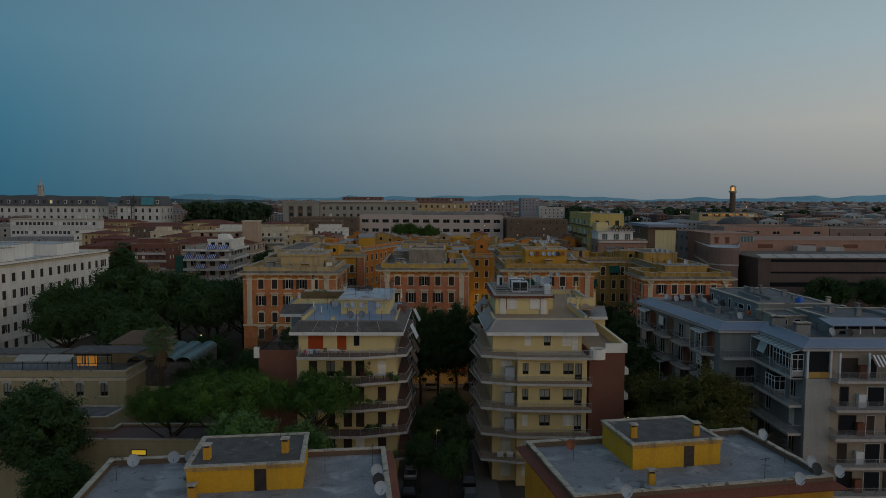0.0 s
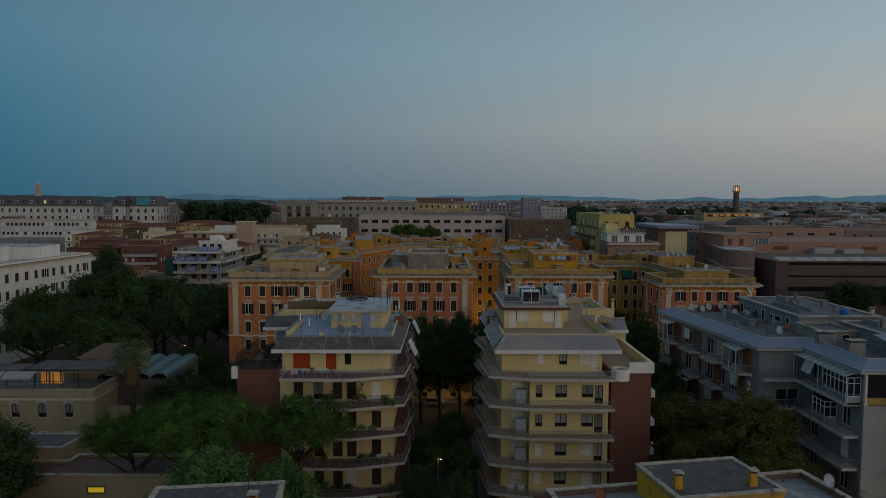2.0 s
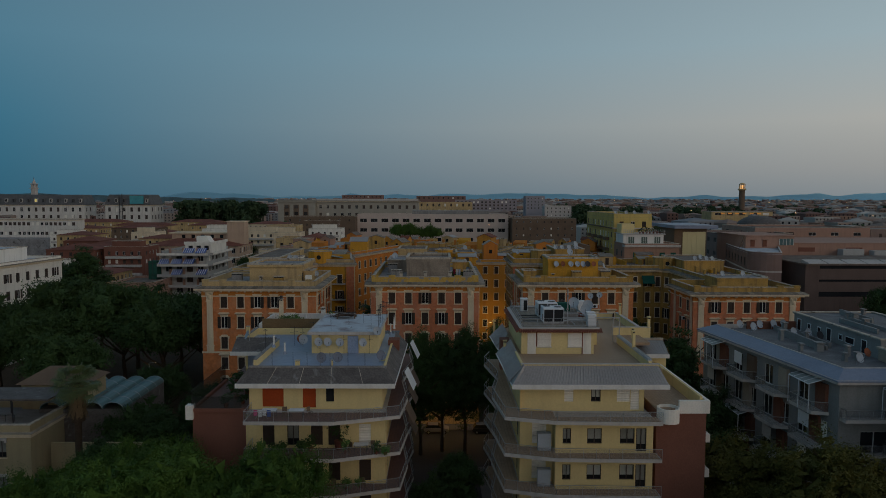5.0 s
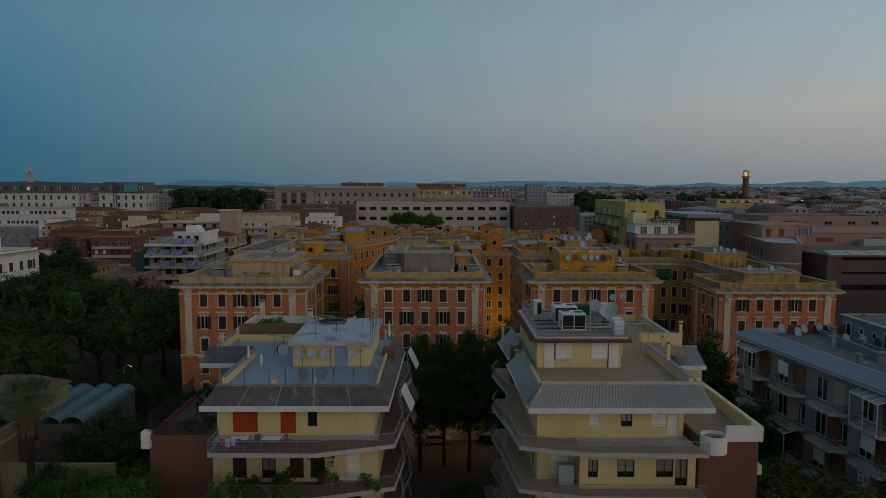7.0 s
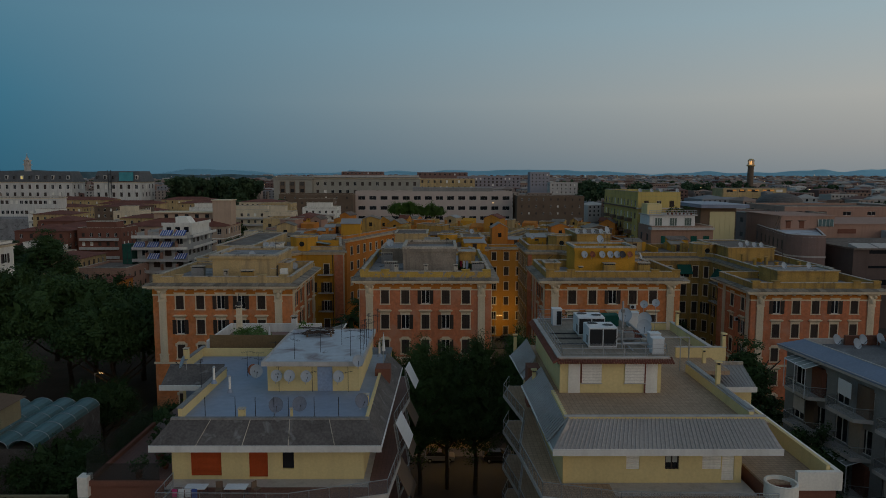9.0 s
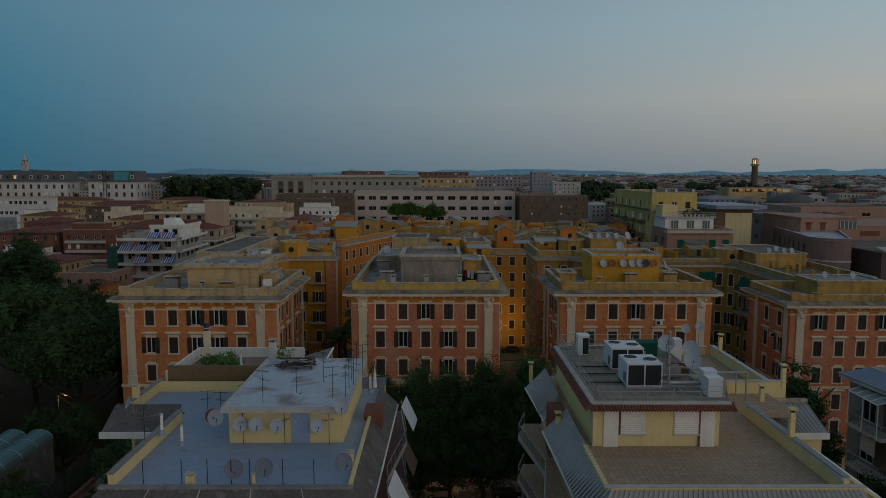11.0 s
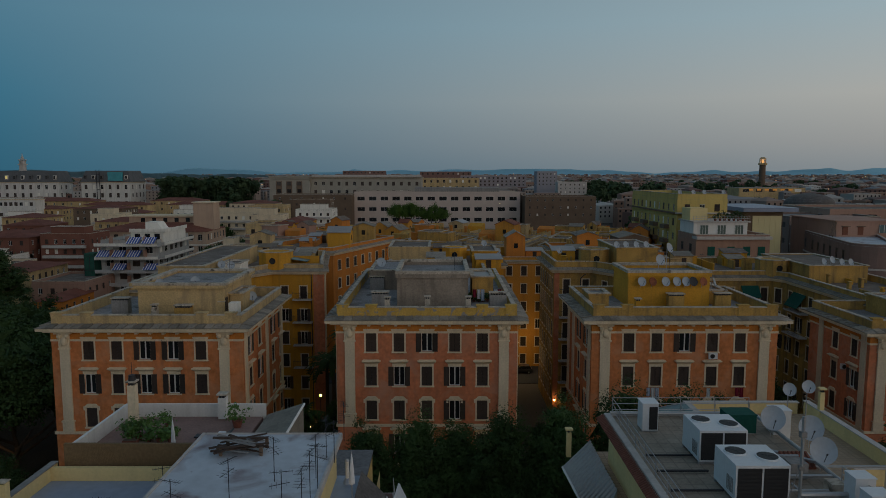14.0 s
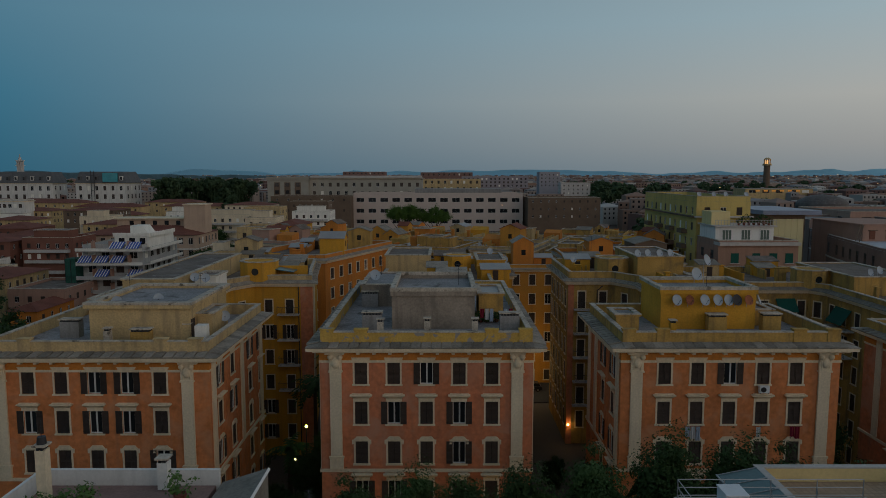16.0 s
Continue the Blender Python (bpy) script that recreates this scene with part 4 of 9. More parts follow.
for y, z in ((96, 16.6), (103, 16.6), (96, 20.2), (110, 20.2), (110, 16.6), (103, 13.0)):
    bm = hull(bmesh.new(), [(-2.3, y, z - 0.9), (-2.25, y, z - 0.9), (-2.05, y + 3.2, z - 1.1), (-2.1, y + 3.2, z - 1.1)], [(-3.2, y, z + 1.0), (-3.15, y, z + 1.0), (-2.95, y + 3.2, z + 0.8), (-3.0, y + 3.2, z + 0.8)])
    part("drop_awning", bm, SHEET if (y, z) in ((96, 20.2), (110, 20.2)) else BROWN, blk_a, "drop awning over a balcony")

# ---- apartment block with the air conditioners ----

blk_b = thing("apartment_block", (8.3, 91.2, 0), "pale yellow apartment block with tiled roof terrace", "building", "apartment blocks")
bm = bmesh.new()
rowz = [z - 3.55 for z in FLOORS[0:1]] + [z - 3.55 for z in FLOORS[1:]]
wall_face(bm, (8.3, 93.0), (11.5, 93.0), 0, 17.85, [h for z in rowz for h in ((1.2, 2.6, z + 0.3, z + 2.4),)])
wall_face(bm, (11.5, 93.0), (11.5, 91.2), 0, 17.85)
holes = []
for z in rowz:
    for c, w, s, h, style in ((1.1, 0.8, 0.9, 1.5, "blind"), (3.75, 1.4, 0.9, 1.5, "blind"), (6.9, 1.4, 0.9, 1.5, "roller" if z < 8 else "blind"), (8.25, 1.0, 0.15, 2.25, "blind")):
        holes.append((c - w / 2, c + w / 2, z + s, z + s + h))
        put_window(blk_b, style if not (c == 1.1 and z < 8) else "roller", w, h, (11.5 + c, 91.2, z + s), 0)
wall_face(bm, (11.5, 91.2), (20.9, 91.2), 0, 17.85, holes)
wall_face(bm, (20.9, 91.2), (20.9, 93.4), 0, 17.85)
wall_face(bm, (8.3, 115.0), (8.3, 93.0), 0, 21.9, [h for k in range(5) for z in rowz for h in ((2 + k * 4.2, 3.4 + k * 4.2, z + 0.2, z + 2.4),)])
for k in range(5):
    for z in rowz:
        put_window(blk_b, "blind", 1.4, 2.2, (8.3, 115.0 - 2.7 - k * 4.2, z + 0.2), -math.pi / 2)
for z in rowz:
    put_window(blk_b, "roller", 1.4, 2.1, (8.3 + 1.9, 93.0, z + 0.3), 0)
wall_face(bm, (8.3, 93.4), (20.6, 93.4), 17.8, 21.9, [(4.4, 5.3, 18.9, 20.6), (7.05, 8.0, 18.9, 20.4), (9.6, 10.9, 18.9, 20.6), (10.95, 11.8, 18.1, 20.6)])
for c, w, h, s, style in ((4.85, 0.9, 1.7, 18.9, "roller"), (7.525, 0.95, 1.5, 18.9, "blind"), (10.25, 1.3, 1.7, 18.9, "roller"), (11.375, 0.85, 2.5, 18.1, "roller")):
    put_window(blk_b, style, w, h, (8.3 + c, 93.4, s), 0)
wall_face(bm, (20.6, 93.4), (20.6, 115), 17.8, 21.9)
wall_face(bm, (20.9, 93.4), (20.9, 115), 0, 17.85)
wall_face(bm, (20.6, 115), (8.3, 115), 0, 21.9)
part("wall", bm, PALE_YELLOW, blk_b)
part("floor_slab", boxes((8.3, 20.9, 91.25, 115, 17.6, 17.95)), SLAB, blk_b)
part("rear_wing", boxes((16.6, 24.3, 115.02, 121.8, 0, 21.84)), PALE_YELLOW, blk_b)
part("terrace_floor", boxes((8.4, 22.3, 93.3, 114.9, 21.85, 22.2), (16.7, 22.3, 114.9, 121.5, 21.85, 22.2), (22.3, 24.9, 105.9, 121.5, 21.85, 22.2)), ROOF_TILES, blk_b, "beige clay tiled terrace floor")
mansard(blk_b, 7.4, 22.45, 91.6, 20.95, 8.5, 21.8, 93.2, 22.6, METAL_ROOF, rib=0.28)
for ya, yb in ((91.6, 105.6), (107.5, 115.5)):
    bm = hull(bmesh.new(), [(8.6, ya + 0.6, 20.9), (8.6, yb, 20.9), (7.0, yb, 20.9), (7.4, ya, 20.9)], [(8.6, ya + 1.3, 22.65), (8.6, yb, 22.65), (7.0, yb, 21.02), (7.4, ya, 21.02)])
    sl = part("sloped_roof", bm, METAL_ROOF, blk_b, "ribbed grey sheet side slope")
    rb, k = bmesh.new(), ya + 1.5
    while k < yb:
        rod(rb, (8.62, k, 22.69), (7.18, k - 0.1, 21.06), 0.085, sides=4)
        k += 0.42
    part("roof_ribs", rb, METAL_ROOF, sl)
    part("gutter", rods(((7.38, ya, 20.95), (6.98, yb, 20.95), 0.09)), WHITE, sl)
for r in ((8.4, 21.9, 93.15, 93.4, 22.0, 22.7), (8.4, 8.65, 93.4, 99, 22.0, 22.7), (20.95, 21.25, 93.4, 105.6, 22.0, 22.95), (21.7, 26.3, 110.2, 110.45, 20, 23.15), (24.9, 25.15, 110.45, 121.6, 20, 23.1),
                      (16.6, 16.85, 113.7, 121.6, 21, 22.95), (16.6, 24.5, 121.6, 121.85, 20, 22.95),):
    part("parapet", boxes(r), PALE_YELLOW, blk_b, "yellow terrace parapet")
for r in ((8.35, 22.0, 93.1, 93.45, 22.7, 22.76), (20.9, 21.34, 93.45, 105.6, 22.95, 23.02), (21.65, 26.35, 110.12, 110.5, 23.15, 23.22), (24.82, 25.23, 110.5, 121.6, 23.1, 23.17),):
    part("coping", boxes(r), SLAB, blk_b)
for k in range(3):
    part("roof_pipe", rods(((21.05 + k * 0.14, 93.6, 23.09), (21.05 + k * 0.14, 105.7, 23.09), 0.055), sides=8), GALV, blk_b)
for r in ((16.52, 16.93, 113.7, 121.52, 22.95, 23.02), (16.52, 24.58, 121.52, 121.93, 22.95, 23.02),):
    part("coping", boxes(r), SLAB, blk_b)
lean = part("glazed_lean_to", hull(bmesh.new(), [(14.4, 113.8, 22.5), (16.58, 113.8, 22.95), (16.58, 121.6, 22.95), (14.4, 121.6, 22.5)], [(14.4, 113.8, 22.56), (16.58, 113.8, 23.01), (16.58, 121.6, 23.01), (14.4, 121.6, 22.56)]), TEAL, blk_b, "grey glazed lean-to roof")
part("glazing_bars", rods(*[((14.38, 113.9 + k * 1.27, 22.58), (16.56, 113.9 + k * 1.27, 23.03), 0.03) for k in range(7)], ((14.4, 113.8, 22.56), (14.4, 121.6, 22.56), 0.05)), GALV, lean)
part("lean_to_wall", boxes((14.5, 16.58, 115.02, 121.5, 0, 22.48)), GREY, lean)
part("stair_head", boxes((7.5, 8.58, 105.75, 107.4, 19.0, 22.5)), BRICK, blk_b, "red-brown rendered stair head")
pent_b = part("penthouse", boxes((9.2, 17.0, 99.9, 113.2, 22.15, 24.85)), PALE_YELLOW, blk_b, "yellow penthouse with red tiled eaves")
part("penthouse_roof", boxes((8.9, 17.6, 99.5, 113.6, 24.85, 25.0)), ROOF_BOARD, pent_b, "beige boarded flat roof")
for r in ((8.95, 9.3, 99.55, 113.5, 25.0, 25.12), (9.3, 17.55, 99.55, 99.85, 25.0, 25.12), (9.3, 17.55, 113.25, 113.55, 25.0, 25.2),):
    part("kerb", boxes(r), SLAB, pent_b, "pale concrete roof kerb")
for k, (x, w) in enumerate(((10.9, 1.5), (14.2, 1.5))):
    part("shutter", boxes((x, x + w, 99.82, 99.88, 23.0, 24.5)), OFFWHITE, pent_b, "pale closed shutters")
    part("sill", boxes((x - 0.06, x + w + 0.06, 99.76, 99.89, 22.92, 23.0)), SLAB, pent_b)
    part("slat_line", boxes(*[(x, x + w, 99.812, 99.822, 23.06 + j * 0.12, 23.075 + j * 0.12) for j in range(12)]), SLAB, pent_b)
    px = x - 0.12 if k == 0 else x + w
    part("door_post", boxes((px, px + 0.1, 99.8, 99.88, 22.2 if k else 23.0, 24.55)), RED_TILE, pent_b, "red-brown painted post")
    dx = x - 1.05 if k == 0 else x + w + 0.1
    part("penthouse_door", boxes((dx, dx + 0.9, 99.82, 99.88, 22.2, 24.5)), OFFWHITE, pent_b)
bm = bmesh.new()
k = 8.95
while k < 17.7:
    rod(bm, (k, 99.15, 24.72), (k, 99.75, 25.0), 0.09, sides=6)
    k += 0.19
k = 99.3
while k < 113.6:
    rod(bm, (8.55, k, 24.72), (9.05, k, 25.0), 0.09, sides=6)
    k += 0.19
part("eaves_tiles", bm, RED_TILE, pent_b, "red clay eaves tiles")
part("rear_room", boxes((17.0, 18.4, 104.5, 113.2, 22.15, 24.3)), PALE_YELLOW, blk_b)
bm = hull(bmesh.new(), [(24.3, 105.5, 20.72), (27.0, 105.5, 20.72), (27.6, 109.6, 21.5), (23.9, 109.6, 21.5)], [(24.3, 105.5, 20.87), (27.0, 105.5, 20.87), (27.6, 109.6, 21.68), (23.9, 109.6, 21.68)])
shed = part("lean_to_roof", bm, METAL_ROOF, blk_b, "ribbed grey lean-to roof")
for k in range(11):
    a = k / 10
    part("roof_rib", rods(((24.3 + 2.7 * a, 105.5, 20.89), (23.9 + 3.7 * a, 109.6, 21.7), 0.05), sides=4), METAL_ROOF, shed)
part("fascia", boxes((24.2, 27.1, 105.38, 105.49, 20.45, 20.9)), WHITE, shed)
part("upper_ledge", boxes((23.8, 27.7, 109.62, 109.9, 21.4, 21.95)), COPING, shed)
part("lean_to_wall", boxes((24.6, 26.9, 106.0, 110.15, 0, 20.6)), PALE_YELLOW, blk_b)
red_b = part("brick_wing", boxes((21.3, 26.1, 91.6, 109.5, 0, 18.6)), BRICK, blk_b, "red brick stair wing")
for r in ((23.4, 26.35, 91.35, 91.7, 18.35, 19.6), (26.0, 26.35, 91.7, 109.5, 18.35, 19.6),):
    part("terrace_rim", boxes(r), OFFWHITE, red_b)
part("terrace_floor", boxes((21.3, 26.0, 91.7, 105.6, 18.6, 18.75)), ROOF_TILES, red_b)
ring = [(22.3 + 1.05 * math.cos(k * math.tau / 24), 91.3 + 1.05 * math.sin(k * math.tau / 24)) for k in range(24)]
bm = ring_band(bmesh.new(), ring, -0.14, 0.0, 17.6, 19.0)
prism(bm, offset(ring, -0.12), 17.65, 17.9)
part("rounded_balcony", bm, OFFWHITE, red_b, "white rounded balcony end")
part("inner_parapet", boxes((25.5, 25.75, 91.8, 106, 18.7, 19.9)), PALE_YELLOW, red_b)
for z in (15.3, 11.8, 8.2, 4.6):
    part("side_balcony", boxes((26.1, 26.9, 92.5, 95.5, z - 0.2, z + 0.6)), OFFWHITE, red_b)
for z in FLOORS:
    slab_edge(blk_b, [(6.8, 114.8), (6.0, 112), (7.1, 105), (5.9, 98), (6.6, 91.0), (11.4, 89.6), (21.2, 89.3)], [(21.2, 91.15), (11.55, 91.15), (11.55, 92.95), (8.25, 92.95), (8.25, 114.8)], z, floor=ROOF_TILES)

# ---- the long grey block ----
RED_PANEL = surface("red_brown_balcony_panel", (0.20, 0.085, 0.055), var=0.25)
METAL_EDGE = surface("blue_grey_metal_edge", (0.20, 0.245, 0.34), rough=0.45, var=0.2, streak=0.2, dirt=(0.14, 0.16, 0.2))
VERANDA = surface("white_veranda_frame", (0.62, 0.64, 0.66), rough=0.4, var=0.08)
CANOPY = surface("ribbed_translucent_sheet", (0.30, 0.34, 0.33), rough=0.35, var=0.15, bump=0)
CANOPY.node_tree.nodes["Principled BSDF"].inputs["Alpha"].default_value = 0.75
LOGGIA = surface("beige_loggia_render", (0.36, 0.31, 0.25), var=0.2, streak=0.3, dirt=(0.2, 0.17, 0.14))
blk_c = thing("apartment_block", (36.0, 81.0, 0), "blue-grey concrete apartment block with many balconies", "building", "apartment blocks")
pc = [(44.9, 81.0), (66, 81.0), (66, 119.0), (36.0, 118.0), (39.3, 92.3), (44.9, 92.3)]
CF = [17.7, 14.2, 10.7, 7.2, 3.7]
CZ = 21.3
stc = pick(31, ("far_plain", 5), ("far_roller", 2))
west = math.hypot(3.3, 25.7)
block(blk_c, pc, CZ, BLUE_GREY, {3: (even(west, 8, 0.8), [z + 0.2 for z in CF], 1.6, 2.3, stc, None, None), 4: ([3.6], [z - 0.35 for z in CF[1:]], 2.7, 2.4, pick(33, ("far_plain", 1)), None, None),
                                 5: ([2.4, 8.6], [z + 0.4 for z in CF], 1.5, 2.1, stc, None, None)}, parapet=0, roof=GREY)
part("roof_edge", ring_band(bmesh.new(), pc, -1.0, 0.55, CZ, CZ + 0.2, CZ + 1.0), METAL_EDGE, blk_c, "sloped blue-grey metal roof edge")
part("edge_crest", ring_band(bmesh.new(), pc, -1.12, -0.98, CZ + 0.5, CZ + 1.06), SLAB, blk_c)
part("fascia", ring_band(bmesh.new(), pc, 0.45, 0.62, CZ - 0.25, CZ + 0.18), SLAB, blk_c)
part("gutter", ring_band(bmesh.new(), pc, 0.62, 0.72, CZ + 0.02, CZ + 0.14), METAL_EDGE, blk_c)
part("upper_roof", prism(bmesh.new(), offset(pc, -0.9), CZ, CZ + 0.5), C_ROOF, blk_c)
rooftop(blk_c, 47.5, 58.0, 99.0, 117.0, CZ + 0.45, CZ + 2.5, BLUE_GREY, C_ROOF)
rooftop(blk_c, 51.5, 64.0, 87.5, 96.5, CZ + 0.45, CZ + 2.3, BLUE_GREY, C_ROOF)
rooftop(blk_c, 47.2, 51.4, 93.0, 98.9, CZ + 0.45, CZ + 1.7, LOGGIA, C_ROOF)
part("red_parapet", boxes((41.0, 47.4, 116.4, 116.7, CZ + 0.4, CZ + 1.5)), RED_PANEL, blk_c, "dull red roof parapet")


def hut_opening(x0, x1, y0, y1, z0, z1, face):
    """A white-framed window or door on a hut wall; face is the wall's outward axis."""
    pane = part("hut_window", boxes((x0, x1, y0, y1, z0, z1)), GLASS, blk_c)
    t = 0.09
    if face == "x":
        bars = ((x0 - 0.03, x1, y0 - t, y0, z0 - t, z1 + t), (x0 - 0.03, x1, y1, y1 + t, z0 - t, z1 + t), (x0 - 0.028, x1, y0, y1, z1, z1 + t), (x0 - 0.028, x1, y0, y1, z0 - t, z0))
    else:
        bars = ((x0 - t, x0, y0 - 0.03, y1, z0 - t, z1 + t), (x1, x1 + t, y0 - 0.03, y1, z0 - t, z1 + t), (x0, x1, y0 - 0.028, y1, z1, z1 + t), (x0, x1, y0 - 0.028, y1, z0 - t, z0))
    part("window_frame", boxes(*bars), VERANDA, pane)


for k, (w, lo, hi) in enumerate(((0.8, 0.55, 1.95), (0.6, 1.2, 1.75), (0.6, 1.2, 1.75), (0.85, 0.55, 2.0), (0.6, 1.2, 1.75), (1.6, 1.1, 1.75), (0.85, 0.55, 2.0))):
    hut_opening(47.44, 47.48, 115.2 - k * 2.3, 115.2 - k * 2.3 + w, CZ + lo, CZ + hi, "x")
for k in range(2):
    hut_opening(52.3 + k * 1.7, 52.9 + k * 1.7, 87.44, 87.48, CZ + 1.0, CZ + 1.55, "y")
    hut_opening(47.9 + k * 1.8, 48.7 + k * 1.8, 92.94, 92.98, CZ + 0.7, CZ + 1.4, "y")


def canopy(root, x, y0, y1, z, out, drop):
    """A framed translucent lean roof over a balcony on the west side, with its posts."""
    c = part("balcony_canopy", hull(bmesh.new(), [(x - out, y0, z - drop), (x, y0, z), (x, y1, z), (x - out, y1, z - drop)], [(x - out, y0, z - drop + 0.05), (x, y0, z + 0.05), (x, y1, z + 0.05), (x - out, y1, z - drop + 0.05)]), CANOPY, root, "framed translucent balcony canopy")
    n = max(2, round((y1 - y0) / 1.1))
    for k in range(n + 1):
        y = y0 + (y1 - y0) * k / n
        part("glazing_bar", rods(((x - out, y, z - drop + 0.06), (x, y, z + 0.06), 0.045), sides=4), VERANDA, c)
    part("edge_bar", rods(((x - out, y0, z - drop), (x - out, y1, z - drop), 0.06), sides=4), VERANDA, c)
    for y in (y0, (y0 + y1) / 2, y1):
        part("post", rods(((x - out, y, z - drop), (x - out, y, z - 3.4), 0.05), sides=4), VERANDA, c)


for j, z in enumerate(CF):
    for k in range(4):
        y = 116.6 - k * 6.1
        x = 39.3 - (y - 92.3) * 0.128 + 0.25
        slab_edge(blk_c, [(x, y), (x - 1.5, y - 0.4), (x - 1.2, y - 4.2), (x + 0.5, y - 4.7)], [], z)
        part("wall_panel", boxes((x - 0.02, x + 0.42, y - 4.5 + (j % 2), y - 2.7 + (j % 2), z + 0.05, z + 2.8)), (RED_PANEL, BROWN, LOGGIA, RED_PANEL)[(k + j) % 4], blk_c)
        if (k + j) % 3 == 1:
            part("roller_blind", boxes((x - 0.9, x - 0.86, y - 3.2, y - 1.2, z + 1.5, z + 2.9)), SHEET if k % 2 else SLAB, blk_c, "pale balcony blind")
        if j == 0 and k in (0, 3) or (j, k) == (2, 1):
            canopy(blk_c, x + 0.2, y - 4.3, y - 0.3, z + 3.3, 1.75, 0.5)
    slab_edge(blk_c, [(48.0, 80.95), (48.0, 79.3), (65.5, 79.3), (65.5, 80.95)], [], z)
    slab_edge(blk_c, [(39.4, 92.2), (39.4, 91.2), (43.3, 91.2)], [(44.9, 91.2), (44.9, 92.2)], z)
# deep loggias of the south front
for j, z in enumerate(CF):
    back = part("loggia_wall", boxes((48.0, 65.9, 80.95, 80.99, z - 0.1, z + 3.2)), LOGGIA, blk_c, "beige loggia back wall")
    for k, x in enumerate((49.3, 52.6, 55.0, 58.4, 61.6)):
        w = (1.9, 0.95, 2.0, 1.0, 1.8)[(k + j) % 5]
        part("loggia_door", boxes((x, x + w, 80.9, 80.94, z + 0.02, z + 2.35)), GLASS if (k + j) % 3 else SHUTTER, back)
        part("door_frame", boxes((x - 0.07, x, 80.88, 80.945, z + 0.02, z + 2.42), (x + w, x + w + 0.07, 80.88, 80.945, z + 0.02, z + 2.42), (x, x + w, 80.88, 80.945, z + 2.35, z + 2.42)), VERANDA if k % 2 else SHUTTER, back)
    part("balcony_cupboard", boxes((51.2, 52.1, 80.3, 80.85, z + 0.02, z + 1.6)), SHEET if j % 2 else RED_PANEL, back)
for x in (48.1, 51.6, 55.1, 58.6, 62.1, 65.4):
    part("loggia_post", boxes((x, x + 0.22, 79.36, 79.58, CF[0], CZ - 0.25)), VERANDA, blk_c, "slim white loggia post")
for x in (48.6, 52.0, 55.5, 59.0):
    for q in range(12):
        w = 2.7 / 12
        bm = hull(bmesh.new(), [(x + q * w, 78.5, 19.6), (x + q * w + w, 78.5, 19.6), (x + q * w + w, 79.7, 20.7), (x + q * w, 79.7, 20.7)], [(x + q * w, 78.5, 19.65), (x + q * w + w, 78.5, 19.65), (x + q * w + w, 79.7, 20.75), (x + q * w, 79.7, 20.75)])
        if x in (52.0, 55.5):
            part("awning_stripe", bm, SHEET if q % 2 else BROWN, blk_c)
        else:
            bm.free()
# corner loggia above the pale pier
part("wall_pier", boxes((44.95, 48.0, 80.7, 80.95, 0, CF[0] - 0.05)), PIER, blk_c, "pale rendered wall pier")
part("corner_opening", boxes((45.3, 47.7, 80.9, 80.96, CF[0] + 0.75, CZ - 0.45)), GLASS, blk_c)
part("corner_panel", boxes((45.1, 47.9, 80.66, 80.72, CF[0] + 0.02, CF[0] + 0.75)), OCHRE, blk_c, "ochre parapet panel")
for x in (44.95, 47.75):
    part("corner_post", boxes((x, x + 0.25, 80.64, 80.95, CF[0] - 0.04, CZ - 0.25)), VERANDA, blk_c)


def veranda(root, x0, x1, y0, y1, z, h=2.5):
    """A glazed balcony box: white frame and glass over a panelled foot."""
    v = part("veranda", boxes((x0, x1, y0, y1, z - 0.15, z + 0.75)), VERANDA, root, "white glazed balcony veranda")
    part("veranda_glass", boxes((x0 + 0.05, x1 - 0.05, y0 + 0.05, y1 - 0.05, z + 0.75, z + h)), GLASS, v)
    part("foot_panel", boxes((x0 - 0.02, x0 - 0.004, y0 + 0.1, y1 - 0.1, z + 0.08, z + 0.66), (x0 + 0.1, x1 - 0.1, y0 - 0.02, y0 - 0.004, z + 0.08, z + 0.66)), PIER, v)
    n = max(2, round((x1 - x0) / 0.75))
    for k in range(n + 1):
        x = x0 + (x1 - x0) * k / n
        part("mullion", rods(((x, y0, z + 0.75), (x, y0, z + h), 0.055), sides=4), VERANDA, v)
    n = max(2, round((y1 - y0) / 0.85))
    for k in range(1, n + 1):
        y = y0 + (y1 - y0) * k / n
        part("mullion", rods(((x0, y, z + 0.75), (x0, y, z + h), 0.055), sides=4), VERANDA, v)
    for zz in (0.78, h - 0.6, h):
        part("transom", rods(((x0, y1, z + zz), (x0, y0, z + zz), 0.055), ((x0, y0, z + zz), (x1, y0, z + zz), 0.055), sides=4), VERANDA, v)


for j, z in enumerate(CF[:3]):
    slab_edge(blk_c, [(44.9, 92.2), (43.4, 91.8), (43.4, 81.3), (44.9, 81.3)], [], z)
    part("slab_face", boxes((43.3, 43.38, 81.25, 91.8, z - 0.3, z + 0.06)), SLAB, blk_c)
veranda(blk_c, 43.5, 44.88, 81.3, 86.0, CF[0], 2.75)
veranda(blk_c, 43.5, 44.88, 85.4, 87.8, CF[1], 2.5)
canopy(blk_c, 44.9, 81.2, 91.9, CZ - 0.2, 1.6, 0.45)
cloth = part("hanging_sheet", hull(bmesh.new(), [(43.6, 88.8, 18.9), (44.2, 88.8, 20.5), (44.2, 90.8, 20.5), (43.6, 90.8, 18.9)], [(43.56, 88.8, 18.93), (44.16, 88.8, 20.53), (44.16, 90.8, 20.53), (43.56, 90.8, 18.93)]), SHEET, blk_c, "pale sun sheet tied to a balcony")
glaze = part("roof_glazing", boxes((50.2, 57.4, 84.9, 86.6, CZ + 0.45, CZ + 1.0)), BLUE_GREY, blk_c, "slanted rooftop glazing with a lean roof")
